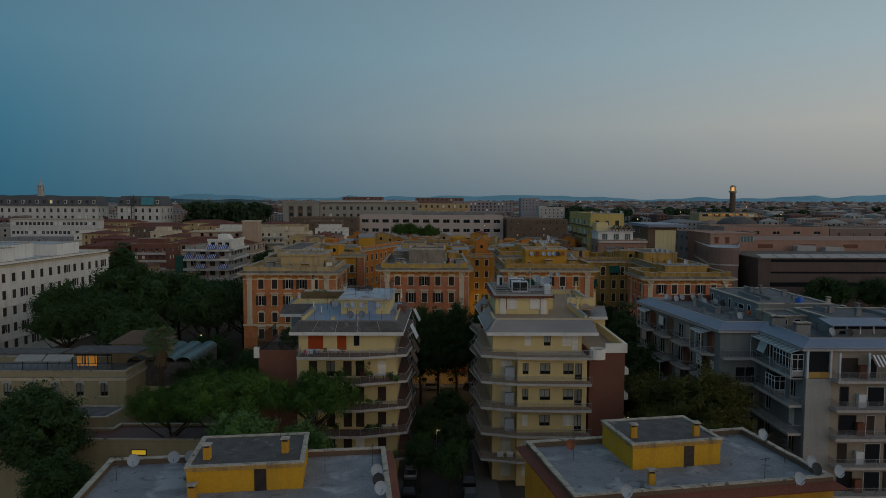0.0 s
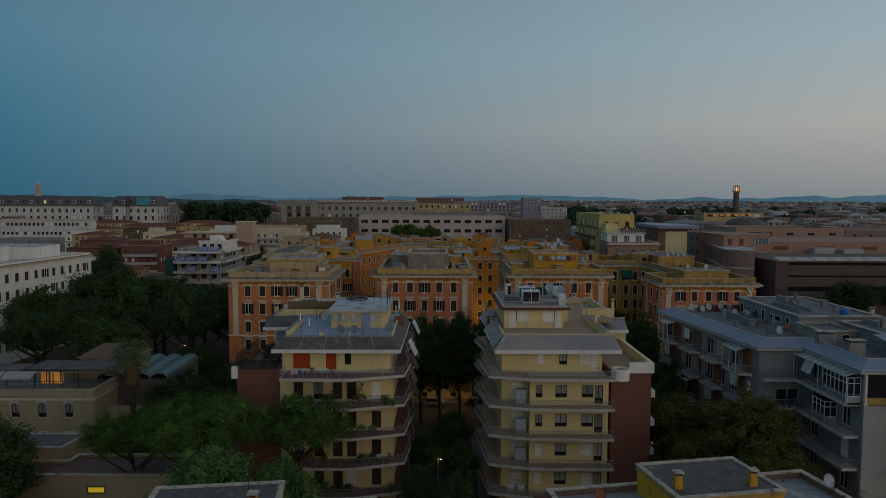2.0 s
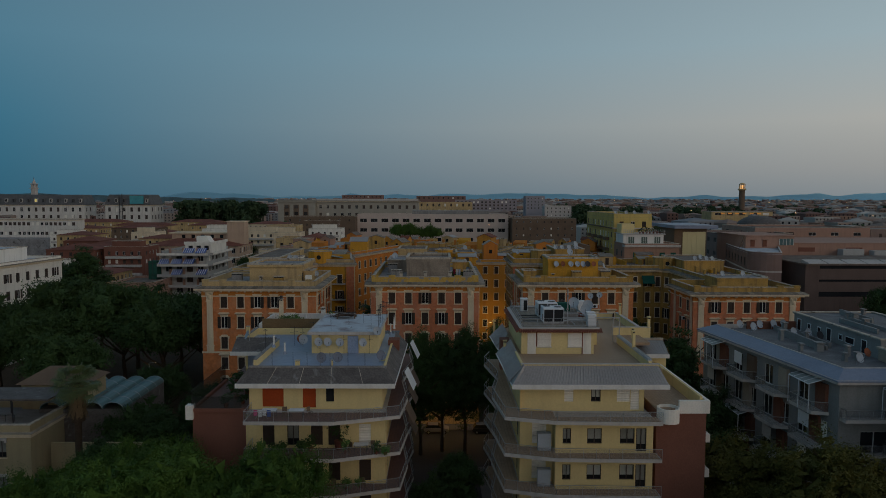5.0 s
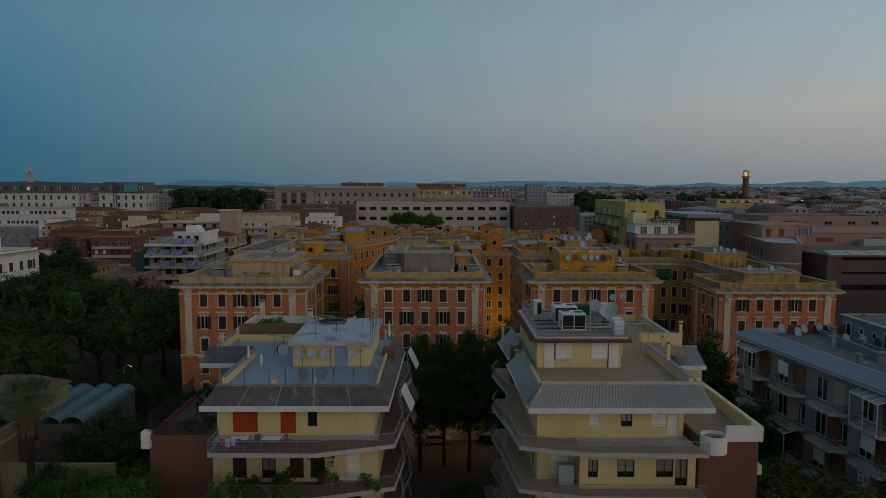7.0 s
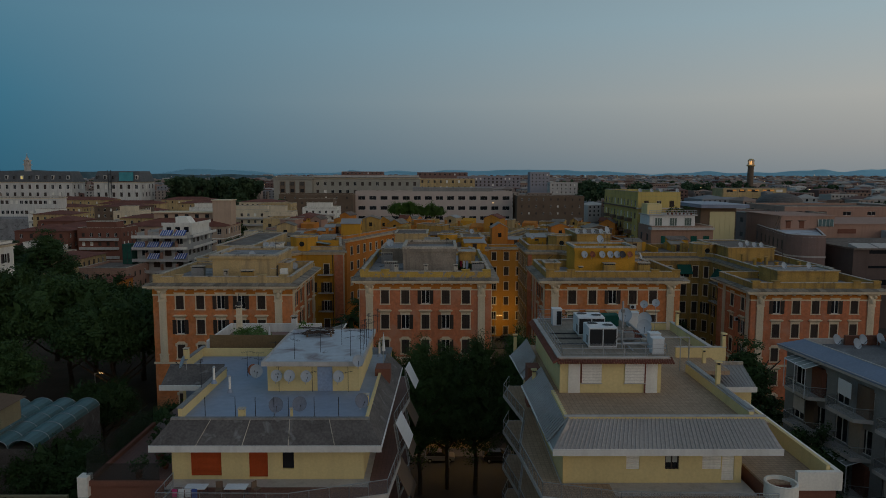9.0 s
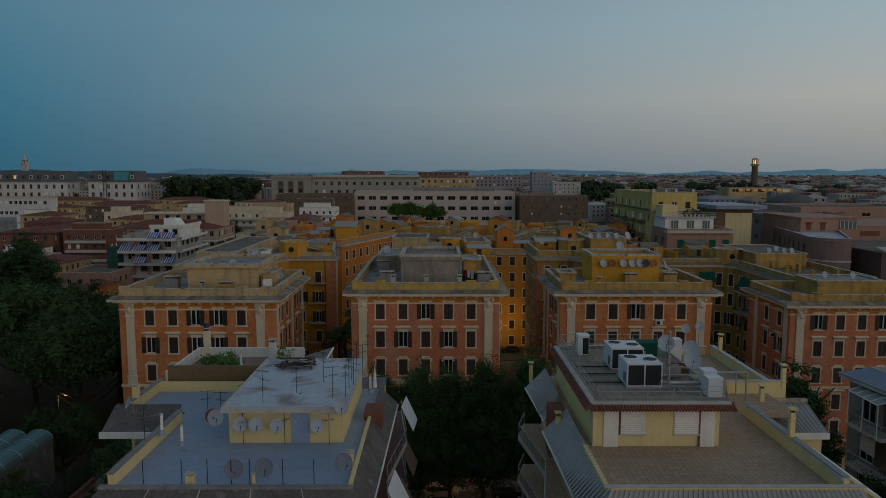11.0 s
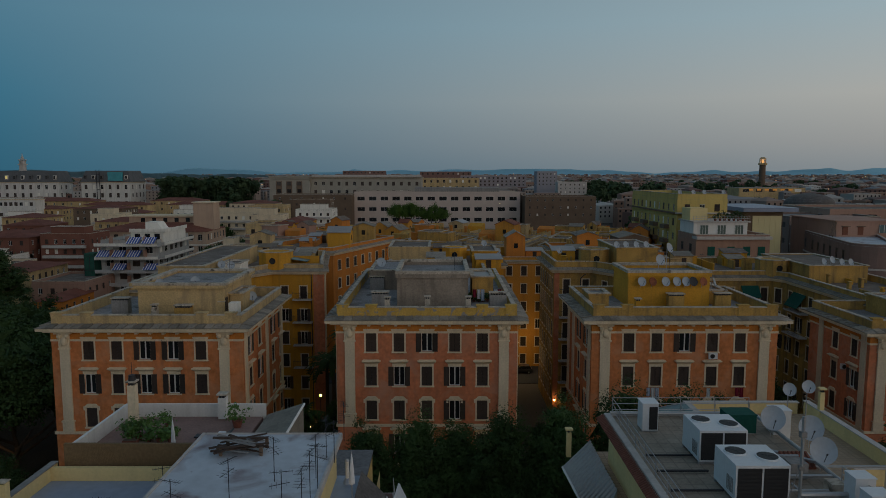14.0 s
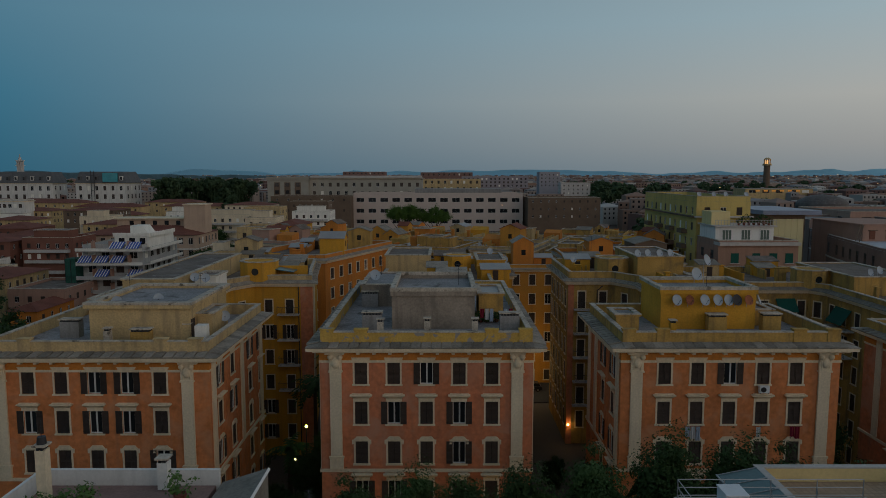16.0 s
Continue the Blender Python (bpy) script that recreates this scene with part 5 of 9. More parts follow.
part("lean_roof", hull(bmesh.new(), [(49.8, 84.3, CZ + 2.05), (57.8, 84.3, CZ + 2.05), (57.8, 87.4, CZ + 2.5), (49.8, 87.4, CZ + 2.5)], [(49.8, 84.3, CZ + 2.15), (57.8, 84.3, CZ + 2.15), (57.8, 87.4, CZ + 2.6), (49.8, 87.4, CZ + 2.6)]), METAL_EDGE, glaze)
for k in range(5):
    x = 50.3 + k * 1.7
    part("slanted_post", rods(((x, 84.7, CZ + 1.0), (x + 0.3, 85.2, CZ + 2.1), 0.08), sides=4), VERANDA, glaze)
    if k < 4:
        part("pane", hull(bmesh.new(), [(x + 0.1, 84.75, CZ + 1.0), (x + 1.6, 84.75, CZ + 1.0), (x + 1.6, 84.8, CZ + 1.0), (x + 0.1, 84.8, CZ + 1.0)], [(x + 0.4, 85.2, CZ + 2.06), (x + 1.9, 85.2, CZ + 2.06), (x + 1.9, 85.25, CZ + 2.06), (x + 0.4, 85.25, CZ + 2.06)]), GLASS, glaze)

# ---- yellow roofs at the beginning of the flight ----
D_ROOF = surface("grey_lilac_roof_membrane", (0.27, 0.275, 0.295), var=0.35, rough=0.75, coarse=0.5)
patches(D_ROOF, (0.44, 0.45, 0.47), 0.3, 0.1, 0.57)
patches(D_ROOF, (0.12, 0.115, 0.11), 0.7, 0.1, 0.62)


def low_block(base, yaw, x0, x1, y0, y1, z, hut, label):
    root = thing("apartment_block", (base[0], base[1], 0), label, "building", "apartment blocks")
    m = pose(base[0], base[1], 0, 0, 0, yaw)

    def r(x, y):
        v = m @ Vector((x, y, 0))
        return (v.x, v.y)
    poly = [r(x0, y0), r(x1, y0), r(x1, y1), r(x0, y1)]
    block(root, poly, z, YELLOW, {2: (even(x1 - x0, 6, 1), [z - 3 - 3.2 * k for k in range(5)], 1.2, 1.5, pick(5, ("far_plain", 3), ("far_roller", 2)), None, None)}, parapet=0.5, roof=D_ROOF, para=BROWN)
    part("roof_edge_tiles", ring_band(bmesh.new(), poly, -0.02, 0.75, z - 0.35, z - 0.25, z + 0.15), RED_TILE, root, "red tiled eaves")
    hx0, hx1, hy0, hy1, hz = hut
    hp = [r(hx0, hy0), r(hx1, hy0), r(hx1, hy1), r(hx0, hy1)]
    w = part("roof_hut", prism(bmesh.new(), hp, z, hz - 0.35), surface("strong_yellow_render", (0.66, 0.36, 0.03), var=0.15, streak=0.3, dirt=(0.3, 0.18, 0.05)), root, "bright yellow stair hut")
    part("hut_band", ring_band(bmesh.new(), hp, -0.2, 0.1, hz - 0.36, hz - 0.02), OCHRE, w)
    part("hut_rim", ring_band(bmesh.new(), hp, -0.25, 0.16, hz - 0.02, hz + 0.1), COPING, w)
    part("hut_roof", prism(bmesh.new(), offset(hp, -0.1), hz - 0.3, hz), DARK_ROOF, w, "dark stained flat roof")
    d0 = hx0 + (hx1 - hx0) * 0.58
    dp = [r(d0, hy0 - 0.06), r(d0 + 0.95, hy0 - 0.06), r(d0 + 0.95, hy0 + 0.01), r(d0, hy0 + 0.01)]
    part("hut_door", prism(bmesh.new(), dp, z, z + 1.85), SHUTTER, w, "dark brown door")
    return root, m


blk_d, md = low_block((-16.1, 48, 0), 7, -10.8, 13.6, -8, 13.0, 15.35, (-2.6, 6.5, 5.7, 12.7, 17.55), "yellow apartment block with pale flat roof")
blk_e, me_ = low_block((11.4, 51, 0), 10, 0.0, 23.0, 0.6, 13.2, 15.36, (7.5, 15.9, 6.0, 12.5, 17.66), "yellow apartment block with grey flat roof")

# ---- white institute, villa and glasshouse beside the park ----
inst = thing("institute", (-97, 204, 0), "long white rendered institute with dark windows", "building")
pw = [(-150, 146), (-103, 146), (-97, 205), (-150, 209)]
block(inst, pw, 23.2, OFFWHITE, {1: (even(59.3, 17, 1.0), [19.0 - 4.0 * k for k in range(5)], 1.25, 2.1, pick(41, ("far_closed", 6), ("far_open", 1)), "flat", OFFWHITE)}, cornice=0.6, parapet=0.6, roof=PALE_ROOF, fall=0.1)
for z in (22.0, 13.2, 5.2):
    part("string_course", ring_band(bmesh.new(), pw, -0.05, 0.18, z, z + 0.35), OFFWHITE, inst)
rooftop(inst, -135, -104.5, 152, 172, 23.2, 26.6, OFFWHITE, PALE_ROOF)
rooftop(inst, -135, -108, 176, 186, 23.2, 26.8, OFFWHITE, PALE_ROOF)
rooftop(inst, -130, -104, 190, 202, 23.2, 26.2, OFFWHITE, PALE_ROOF)
villa = thing("villa", (-50.5, 108.5, 0), "cream villa with a lit roof terrace", "building")
pv = [(-84, 108.5), (-49.0, 108.5), (-49.0, 119), (-84, 119)]
VILLA = surface("dull_cream_render", (0.40, 0.33, 0.20), var=0.15, streak=0.35, dirt=(0.24, 0.2, 0.14))
block(villa, pv, 10.5, VILLA, {0: ([35.0 - 3.55 - 3.85 * k for k in range(8)], [7.45, 3.0], 1.15, 2.1, pick(42, ("blind", 1)), None, None)}, cornice=0.35, parapet=0.9, roof=GREY, para=VILLA, fall=0.05)
for k in range(8):
    x = -49.0 - 3.55 - 3.85 * k
    for z in (9.55, 5.1):
        part("lintel", boxes((x - 0.72, x + 0.72, 108.3, 108.5, z, z + 0.32), (x - 0.72, x - 0.46, 108.32, 108.5, z - 0.22, z), (x + 0.46, x + 0.72, 108.32, 108.5, z - 0.22, z)), SLAB, villa, "grey moulded window head")
        part("sill", boxes((x - 0.7, x + 0.7, 108.35, 108.5, z - 2.2, z - 2.1)), CREAM, villa)
part("pergola_roof", boxes((-82, -60.2, 109.4, 113.5, 13.9, 14.1), (-60.1, -48.2, 111.0, 116.5, 13.7, 13.9)), DARK_ROOF, villa, "dark pergola roof")
part("pergola_posts", rods(*[((x, 109.6, 11.4), (x, 109.6, 14.0), 0.07) for x in (-82, -78, -74, -70, -66, -62, -58, -54, -51.7)]), DARK_METAL, villa)
for k, (x, w) in enumerate(((-59.0, 0.35), (-58.5, 0.55), (-57.7, 0.35), (-57.1, 1.4))):
    part("lit_panel", boxes((x, x + w, 113, 113.1, 11.2, 12.9)), LIT, villa, "warmly lit glass room")
part("pergola_frame", boxes(*[(x, x + 0.12, 112.9, 112.99, 11.5, 13.8) for x in (-62, -59.9, -58.2, -57.7, -56.1, -54.0)]), DARK_METAL, villa)
for x in (-66.2, -61.7):
    part("terrace_awning", hull(bmesh.new(), [(x, 107.6, 13.2), (x + 4.2, 107.6, 13.2), (x + 4.2, 109.3, 13.9), (x, 109.3, 13.9)], [(x, 107.6, 13.26), (x + 4.2, 107.6, 13.26), (x + 4.2, 109.3, 13.96), (x, 109.3, 13.96)]), PIER, villa, "pale cloth terrace awning")
part("terrace_railing", rods(((-84, 108.8, 12.6), (-51, 108.8, 12.6), 0.04), *[((-84 + k * 1.1, 108.8, 11.8), (-84 + k * 1.1, 108.8, 12.6), 0.025) for k in range(31)]), DARK_METAL, villa)
part("tiled_hip", hull(bmesh.new(), [(-56, 117.2, 14.0), (-46.5, 117.2, 14.0), (-46.5, 124, 14.0), (-56, 124, 14.0)], [(-53, 120, 15.8), (-49, 120, 15.8), (-49, 120.5, 15.8), (-53, 120.5, 15.8)]), BROWN, villa, "low brown tiled hip roof")
part("garden_wall", boxes((-48.6, -36, 112.0, 112.4, 0, 8.0)), VILLA, villa)
part("hip_body", boxes((-55.5, -47, 117.8, 123.5, 0, 14.0)), VILLA, villa)
annex = thing("garden_annex", (-46.9, 86.7, 0), "cream garden annex with a grey flat roof", "building")
block(annex, [(-56.0, 86.7), (-41.8, 86.7), (-41.1, 91.3), (-56.0, 91.3)], 10.9, VILLA, {}, parapet=0.0, roof=DARK_ROOF)
part("roof_lip", ring_band(bmesh.new(), [(-56.0, 86.7), (-41.8, 86.7), (-41.1, 91.3), (-56.0, 91.3)], -0.2, 0.12, 10.85, 11.05), COPING, annex)
low = thing("garden_wing", (-41.0, 82.2, 0), "low cream wing with a small lit window", "building")
block(low, [(-47.0, 82.2), (-27.0, 82.2), (-27.0, 88.5), (-40.9, 88.5), (-40.9, 86.6), (-47.0, 86.6)], 9.3, VILLA, {}, parapet=0.25, roof=RED_FLOOR, para=VILLA)
part("lit_window", boxes((-36.6, -34.9, 82.14, 82.19, 7.75, 8.3)), glow("lit_slit", (1.0, 0.62, 0.04), 0.28), low, "small yellow lit window")
part("window_frame", boxes((-36.7, -36.6, 82.12, 82.19, 7.65, 8.4), (-34.9, -34.8, 82.12, 82.19, 7.65, 8.4), (-36.6, -34.9, 82.12, 82.19, 8.3, 8.4), (-36.6, -34.9, 82.12, 82.19, 7.65, 7.75)), DARK_METAL, low)
glh = thing("glasshouse", (-47, 116, 0), "teal glazed vaulted winter garden", "building")
part("wall", boxes((-52.2, -41.2, 116, 129.5, 0, 11.1)), DARK_ROOF, glh)
for k in range(4):
    bm, cx, prev = bmesh.new(), -50.8 + k * 2.75, None
    for i in range(9):
        a = math.pi * i / 8
        cur = [bm.verts.new((cx - r * math.cos(a), y, 11.1 + (r - 0.45) * math.sin(a))) for r, y in ((1.36, 116), (1.36, 129.5), (1.3, 129.5), (1.3, 116))]
        if prev:
            for q in range(4):
                m = (q + 1) % 4
                bm.faces.new((prev[q], prev[m], cur[m], cur[q]))
        prev = cur
    vault = part("vault", bm, TEAL, glh, "teal glazed vault")
    for y in (116, 118.7, 121.4, 124.1, 126.8, 129.5):
        rb = bmesh.new()
        for i in range(8):
            a, c = math.pi * i / 8, math.pi * (i + 1) / 8
            rod(rb, (cx - 1.37 * math.cos(a), y, 11.1 + 0.93 * math.sin(a)), (cx - 1.37 * math.cos(c), y, 11.1 + 0.93 * math.sin(c)), 0.035, sides=4)
        part("vault_rib", rb, GALV, vault)


# ---- the town behind ----
def house(name, x0, x1, y0, y1, z, wall, label, fronts="fl", sp=3.2, pitch=3.3, win=(1.1, 1.5), roof=GREY, parapet=0.7, hip=0, yaw=0, styles=(("plain", 2), ("closed", 3), ("roller", 1)), n=5, z0=0.0,
          cornice=0.0, surround=None, group="", top=1.1, category="building", fall=0.2, trim=CREAM):
    """A plain building: its fronts are f (towards -y), l (towards -x), r (towards +x)."""
    root = thing(name, (x0, y0, 0), label, category, group)
    c, s = math.cos(radians(yaw)), math.sin(radians(yaw))
    poly = [(x0 + (x - x0) * c - (y - y0) * s, y0 + (x - x0) * s + (y - y0) * c) for x, y in ((x0, y0), (x1, y0), (x1, y1), (x0, y1))]
    st = pick(int(abs(x0 * 7 + y0 * 3)), *[("far_" + a, b) for a, b in styles])
    fr = {}
    rows = [z - top - win[1] - pitch * k for k in range(n) if z - top - win[1] - pitch * k > z0 + 0.5]
    for ch, i, length in (("f", 0, x1 - x0), ("r", 1, y1 - y0), ("l", 3, y1 - y0)):
        if ch in fronts:
            fr[i] = (even(length, max(1, int(length / sp)), 0.6), rows, win[0], win[1], st, surround, trim)
    block(root, poly, z, wall, fr, cornice=cornice, parapet=0 if hip else parapet, roof=roof, z0=z0, fall=fall)
    if hip:
        o = offset(poly, 0.6)
        w, d = abs(x1 - x0), abs(y1 - y0)
        m = Vector((sum(p[0] for p in poly) / 4, sum(p[1] for p in poly) / 4))
        k = min(w, d) / 2
        tops = []
        for p in o:
            v = Vector(p) - m
            lx, ly = v.x * c + v.y * s, -v.x * s + v.y * c
            lx = math.copysign(max(0.05, abs(lx) - k - 0.6), lx)
            ly = math.copysign(max(0.05, abs(ly) - k - 0.6), ly)
            tops.append((m.x + lx * c - ly * s, m.y + lx * s + ly * c, z + hip))
        part("tiled_roof", hull(bmesh.new(), [(x, y, z) for x, y in o], tops), roof, root)
    return root


def roof_hut(parent, x0, x1, y0, y1, z0, z1, wall, roof=EAVES, gable=0.8, across=False):
    """A little stair tower with gabled walls and a thin pitched roof; across turns the ridge along x."""
    mx, my = (x0 + x1) / 2, (y0 + y1) / 2
    if across:
        at = lambda u, w, z: (w, my + u, z)
        half, a0, a1 = (y1 - y0) / 2, x0, x1
    else:
        at = lambda u, w, z: (mx + u, w, z)
        half, a0, a1 = (x1 - x0) / 2, y0, y1
    rise = gable * half / (half + 0.25)
    body = bmesh.new()
    ends = [[body.verts.new(at(u, w, z)) for u, z in ((-half, z0), (half, z0), (half, z1), (0, z1 + rise), (-half, z1))] for w in (a0, a1)]
    body.faces.new(ends[0])
    body.faces.new(ends[1][::-1])
    for k in range(5):
        body.faces.new((ends[0][k], ends[1][k], ends[1][(k + 1) % 5], ends[0][(k + 1) % 5]))
    bmesh.ops.recalc_face_normals(body, faces=body.faces[:])
    a = part("stair_tower", body, wall, parent)
    o = half + 0.25
    top = bmesh.new()
    for u in (-o, o):
        drop = gable - rise
        hull(top, [at(u, a0 - 0.22, z1 - drop + 0.01), at(u, a1 + 0.22, z1 - drop + 0.01), at(0, a1 + 0.22, z1 + rise + 0.01), at(0, a0 - 0.22, z1 + rise + 0.01)],
             [at(u, a0 - 0.22, z1 - drop + 0.13), at(u, a1 + 0.22, z1 - drop + 0.13), at(0, a1 + 0.22, z1 + rise + 0.13), at(0, a0 - 0.22, z1 + rise + 0.13)])
    bmesh.ops.recalc_face_normals(top, faces=top.faces[:])
    part("pitched_roof", top, roof, a)
    zw = z0 + (z1 - z0) * 0.5
    part("tower_window", boxes((x1 + 0.01, x1 + 0.05, my - 0.4, my + 0.4, zw, zw + 1.0)) if across else boxes((mx - 0.4, mx + 0.4, y0 - 0.05, y0 - 0.01, zw, zw + 1.0)), GLASS, a)
    return a


# orange and ochre houses across the back street
or1 = house("orange_house", 5, 21, 212, 226, 21.6, AMBER, "deep orange-yellow house with cream window frames", "fr", sp=3.0, surround="flat", cornice=0.7, styles=(("closed", 3), ("plain", 2)), roof=TOWN_ROOF, pitch=3.6, win=(1.1, 1.9), n=6)
roof_hut(or1, 12.6, 16.4, 214, 219, 21.6, 26.2, ORANGE, gable=1.2)
or2 = thing("orange_house", (-21.5, 207, 0), "orange house with a long oblique side wall", "building")
p2 = [(-38.0, 207.0), (-21.5, 207.0), (-11.5, 233.0), (-28.0, 240.0)]
block(or2, p2, 23.8, ORANGE, {0: (even(16.5, 5, 0.6), [20.2, 16.6, 13.0, 9.4], 1.1, 1.9, pick(71, ("far_closed", 2), ("far_plain", 1)), "flat", CREAM), 1: (even(27.8, 8, 0.8), [20.2, 16.6, 13.0, 9.4], 1.1, 1.9, pick(72, ("far_closed", 2), ("far_plain", 1)), "flat", CREAM)},
      cornice=0.7, parapet=0.9, roof=TOWN_ROOF)
roof_hut(or2, -23.5, -19.0, 213, 217.5, 23.8, 27.2, YELLOW, METAL_ROOF, 1.1, True)
roof_hut(or2, -20, -15.5, 226, 231, 23.8, 27.4, OCHRE)
or3 = house("ochre_house", -46, -26, 205, 224, 23.0, BUFF, "buff house with flat roof terrace", "fr", cornice=0.5, roof=TOWN_ROOF)
roof_hut(or3, -38, -34, 209, 213, 23, 27, BUFF)
or4 = house("orange_house", 23, 44, 212, 232, 22.6, ORANGE, "orange house with roof dishes", "fl", cornice=0.5, roof=TOWN_ROOF, surround="flat", pitch=3.6, win=(1.1, 1.9), n=6)
roof_hut(or4, 27, 31.5, 215, 220, 22.6, 26.4, ORANGE)
roof_hut(or4, 36, 42, 216, 224, 22.6, 25.8, BROWN)
rng = random.Random(5)
HOUSES = []
spots = [(-52, 236), (-45, 250), (-24, 246), (-8, 236), (8, 240), (24, 244), (38, 250), (-58, 266), (-42, 272), (-26, 270), (-10, 266), (6, 270), (22, 276), (40, 280), (-66, 300), (-46, 304), (-28, 306), (-8, 300), (12, 306),
         (34, 310), (54, 304), (-54, 336), (-34, 344), (18, 340), (40, 346), (-76, 280), (-88, 300), (-78, 330), (-96, 326)]
TOWN_YAW = radians(-21)


def town(x, y, x0=0.0, y0=246.0):
    """Turns a place of the town's oblique street grid about (x0, y0)."""
    c, q = math.cos(TOWN_YAW), math.sin(TOWN_YAW)
    return x0 + (x - x0) * c - (y - y0) * q, y0 + (x - x0) * q + (y - y0) * c


for k, (x, y) in enumerate(spots):
    x, y = town(x, y)
    if x > 64 or (x > 42 and y < 266):
        continue
    w, d, z = rng.uniform(13, 17), rng.uniform(14, 20), rng.uniform(20.5, 24.0) - max(0.0, y - 240) * 0.068
    wall = rng.choice((ORANGE, ORANGE, ORANGE, AMBER, OCHRE, BUFF, PINKISH))
    h = house("town_house", x, x + w, y, y + d, z, wall, "ochre and orange town house with flat terraces", "fr", sp=3.4, cornice=0.5, roof=TOWN_ROOF, group="town houses",
              styles=(("shut", 4), ("plain", 1)), pitch=3.6, n=2)
    HOUSES.append((x, y, w, d, z))
    h.rotation_euler.z = TOWN_YAW
    for q in range(4):
        cx, cy, cw = x + rng.uniform(0.8, w - 2.2), y + rng.uniform(0.6, d - 1.5), rng.choice((0.6, 0.7, 1.5))
        ch = rng.uniform(1.2, 2.4)
        part("chimney", boxes((cx, cx + cw, cy, cy + 0.6, z, z + ch), (cx - 0.1, cx + cw + 0.1, cy - 0.1, cy + 0.7, z + ch + 0.12, z + ch + 0.22), (cx + 0.1, cx + cw - 0.1, cy + 0.1, cy + 0.5, z + ch, z + ch + 0.12)), rng.choice((wall, ORANGE, OCHRE)), h)
    for q in range(2):
        lx = x + rng.uniform(2, w - 2)
        part("party_wall", boxes((lx, lx + 0.25, y + 0.5, y + d - 0.5, z, z + rng.uniform(0.8, 1.5))), rng.choice((wall, OCHRE)), h)
    ly = y + rng.uniform(2, d - 5)
    lean = rng.uniform(0.4, 1.0)
    lx = x + rng.uniform(0.5, w - 6)
    part("lean_to", hull(bmesh.new(), [(lx, ly, z), (lx + 4.5, ly, z), (lx + 4.5, ly + 3, z), (lx, ly + 3, z)], [(lx, ly, z + 1.8), (lx + 4.5, ly, z + 1.8), (lx + 4.5, ly + 3, z + 1.8 + lean), (lx, ly + 3, z + 1.8 + lean)]), rng.choice((ORANGE, YELLOW, OCHRE)), h)
    for q in range(rng.choice((1, 2, 2))):
        hx, hy = x + rng.uniform(0.5, w - 6), y + rng.uniform(0.5, d - 7)
        if rng.random() < 0.6:
            roof_hut(h, hx, hx + rng.uniform(3.2, 4.6), hy, hy + rng.uniform(3.5, 6), z, z + rng.uniform(2.6, 4.6), rng.choice((wall, ORANGE, AMBER)), rng.choice((METAL_ROOF, EAVES, TOWN_ROOF, TOWN_ROOF, RED_TILE)), rng.choice((0.3, 0.8, 1.1, 1.3)), rng.random() < 0.5)
        else:
            rooftop(h, hx, hx + rng.uniform(4, 5.8), hy, hy + rng.uniform(4, 7), z, z + rng.uniform(2.2, 3), rng.choice((wall, OCHRE)), TOWN_ROOF)



def clutter(root, x0, x1, y0, y1, z, n, seed, walls, kinds=(0, 1, 2), low=1.0):
    """Stacks, party walls and lean-to sheds that fill a flat roof; parts of the building."""
    g = random.Random(seed)
    for k in range(n):
        x, y, m = g.uniform(x0, x1 - 1.6), g.uniform(y0, y1 - 1.2), g.choice(walls)
        if kinds[k % 3] == 0:
            w, h = g.choice((0.6, 0.8, 1.5)) * low, g.uniform(1.1, 2.2) * low
            part("chimney", boxes((x, x + w, y, y + 0.6, z, z + h), (x - 0.1, x + w + 0.1, y - 0.1, y + 0.7, z + h + 0.12, z + h + 0.22), (x + 0.1, x + w - 0.1, y + 0.1, y + 0.5, z + h, z + h + 0.12)), m, root)
        elif kinds[k % 3] == 1:
            w, h = g.uniform(2.4, 4.2), g.uniform(1.3, 2.2)
            x = min(x, x1 - w)
            s = part("roof_shed", hull(bmesh.new(), [(x, y, z), (x + w, y, z), (x + w, y + 2.4, z), (x, y + 2.4, z)], [(x, y, z + h), (x + w, y, z + h), (x + w, y + 2.4, z + h + 0.5), (x, y + 2.4, z + h + 0.5)]), m, root)
            part("shed_roof", hull(bmesh.new(), [(x - 0.15, y - 0.2, z + h + 0.004), (x + w + 0.15, y - 0.2, z + h + 0.004), (x + w + 0.15, y + 2.5, z + h + 0.54), (x - 0.15, y + 2.5, z + h + 0.54)],
                                   [(x - 0.15, y - 0.2, z + h + 0.1), (x + w + 0.15, y - 0.2, z + h + 0.1), (x + w + 0.15, y + 2.5, z + h + 0.64), (x - 0.15, y + 2.5, z + h + 0.64)]), g.choice((METAL_ROOF, EAVES, TOWN_ROOF)), s)
            part("shed_door", boxes((x + w * 0.4, x + w * 0.4 + 0.8, y - 0.04, y - 0.005, z, z + min(h - 0.1, 1.7))), SHUTTER, s)
        else:
            part("party_wall", boxes((x, x + 0.25, y, min(y1, y + g.uniform(4, 9)), z, z + g.uniform(0.9, 1.6) * low)), m, root)


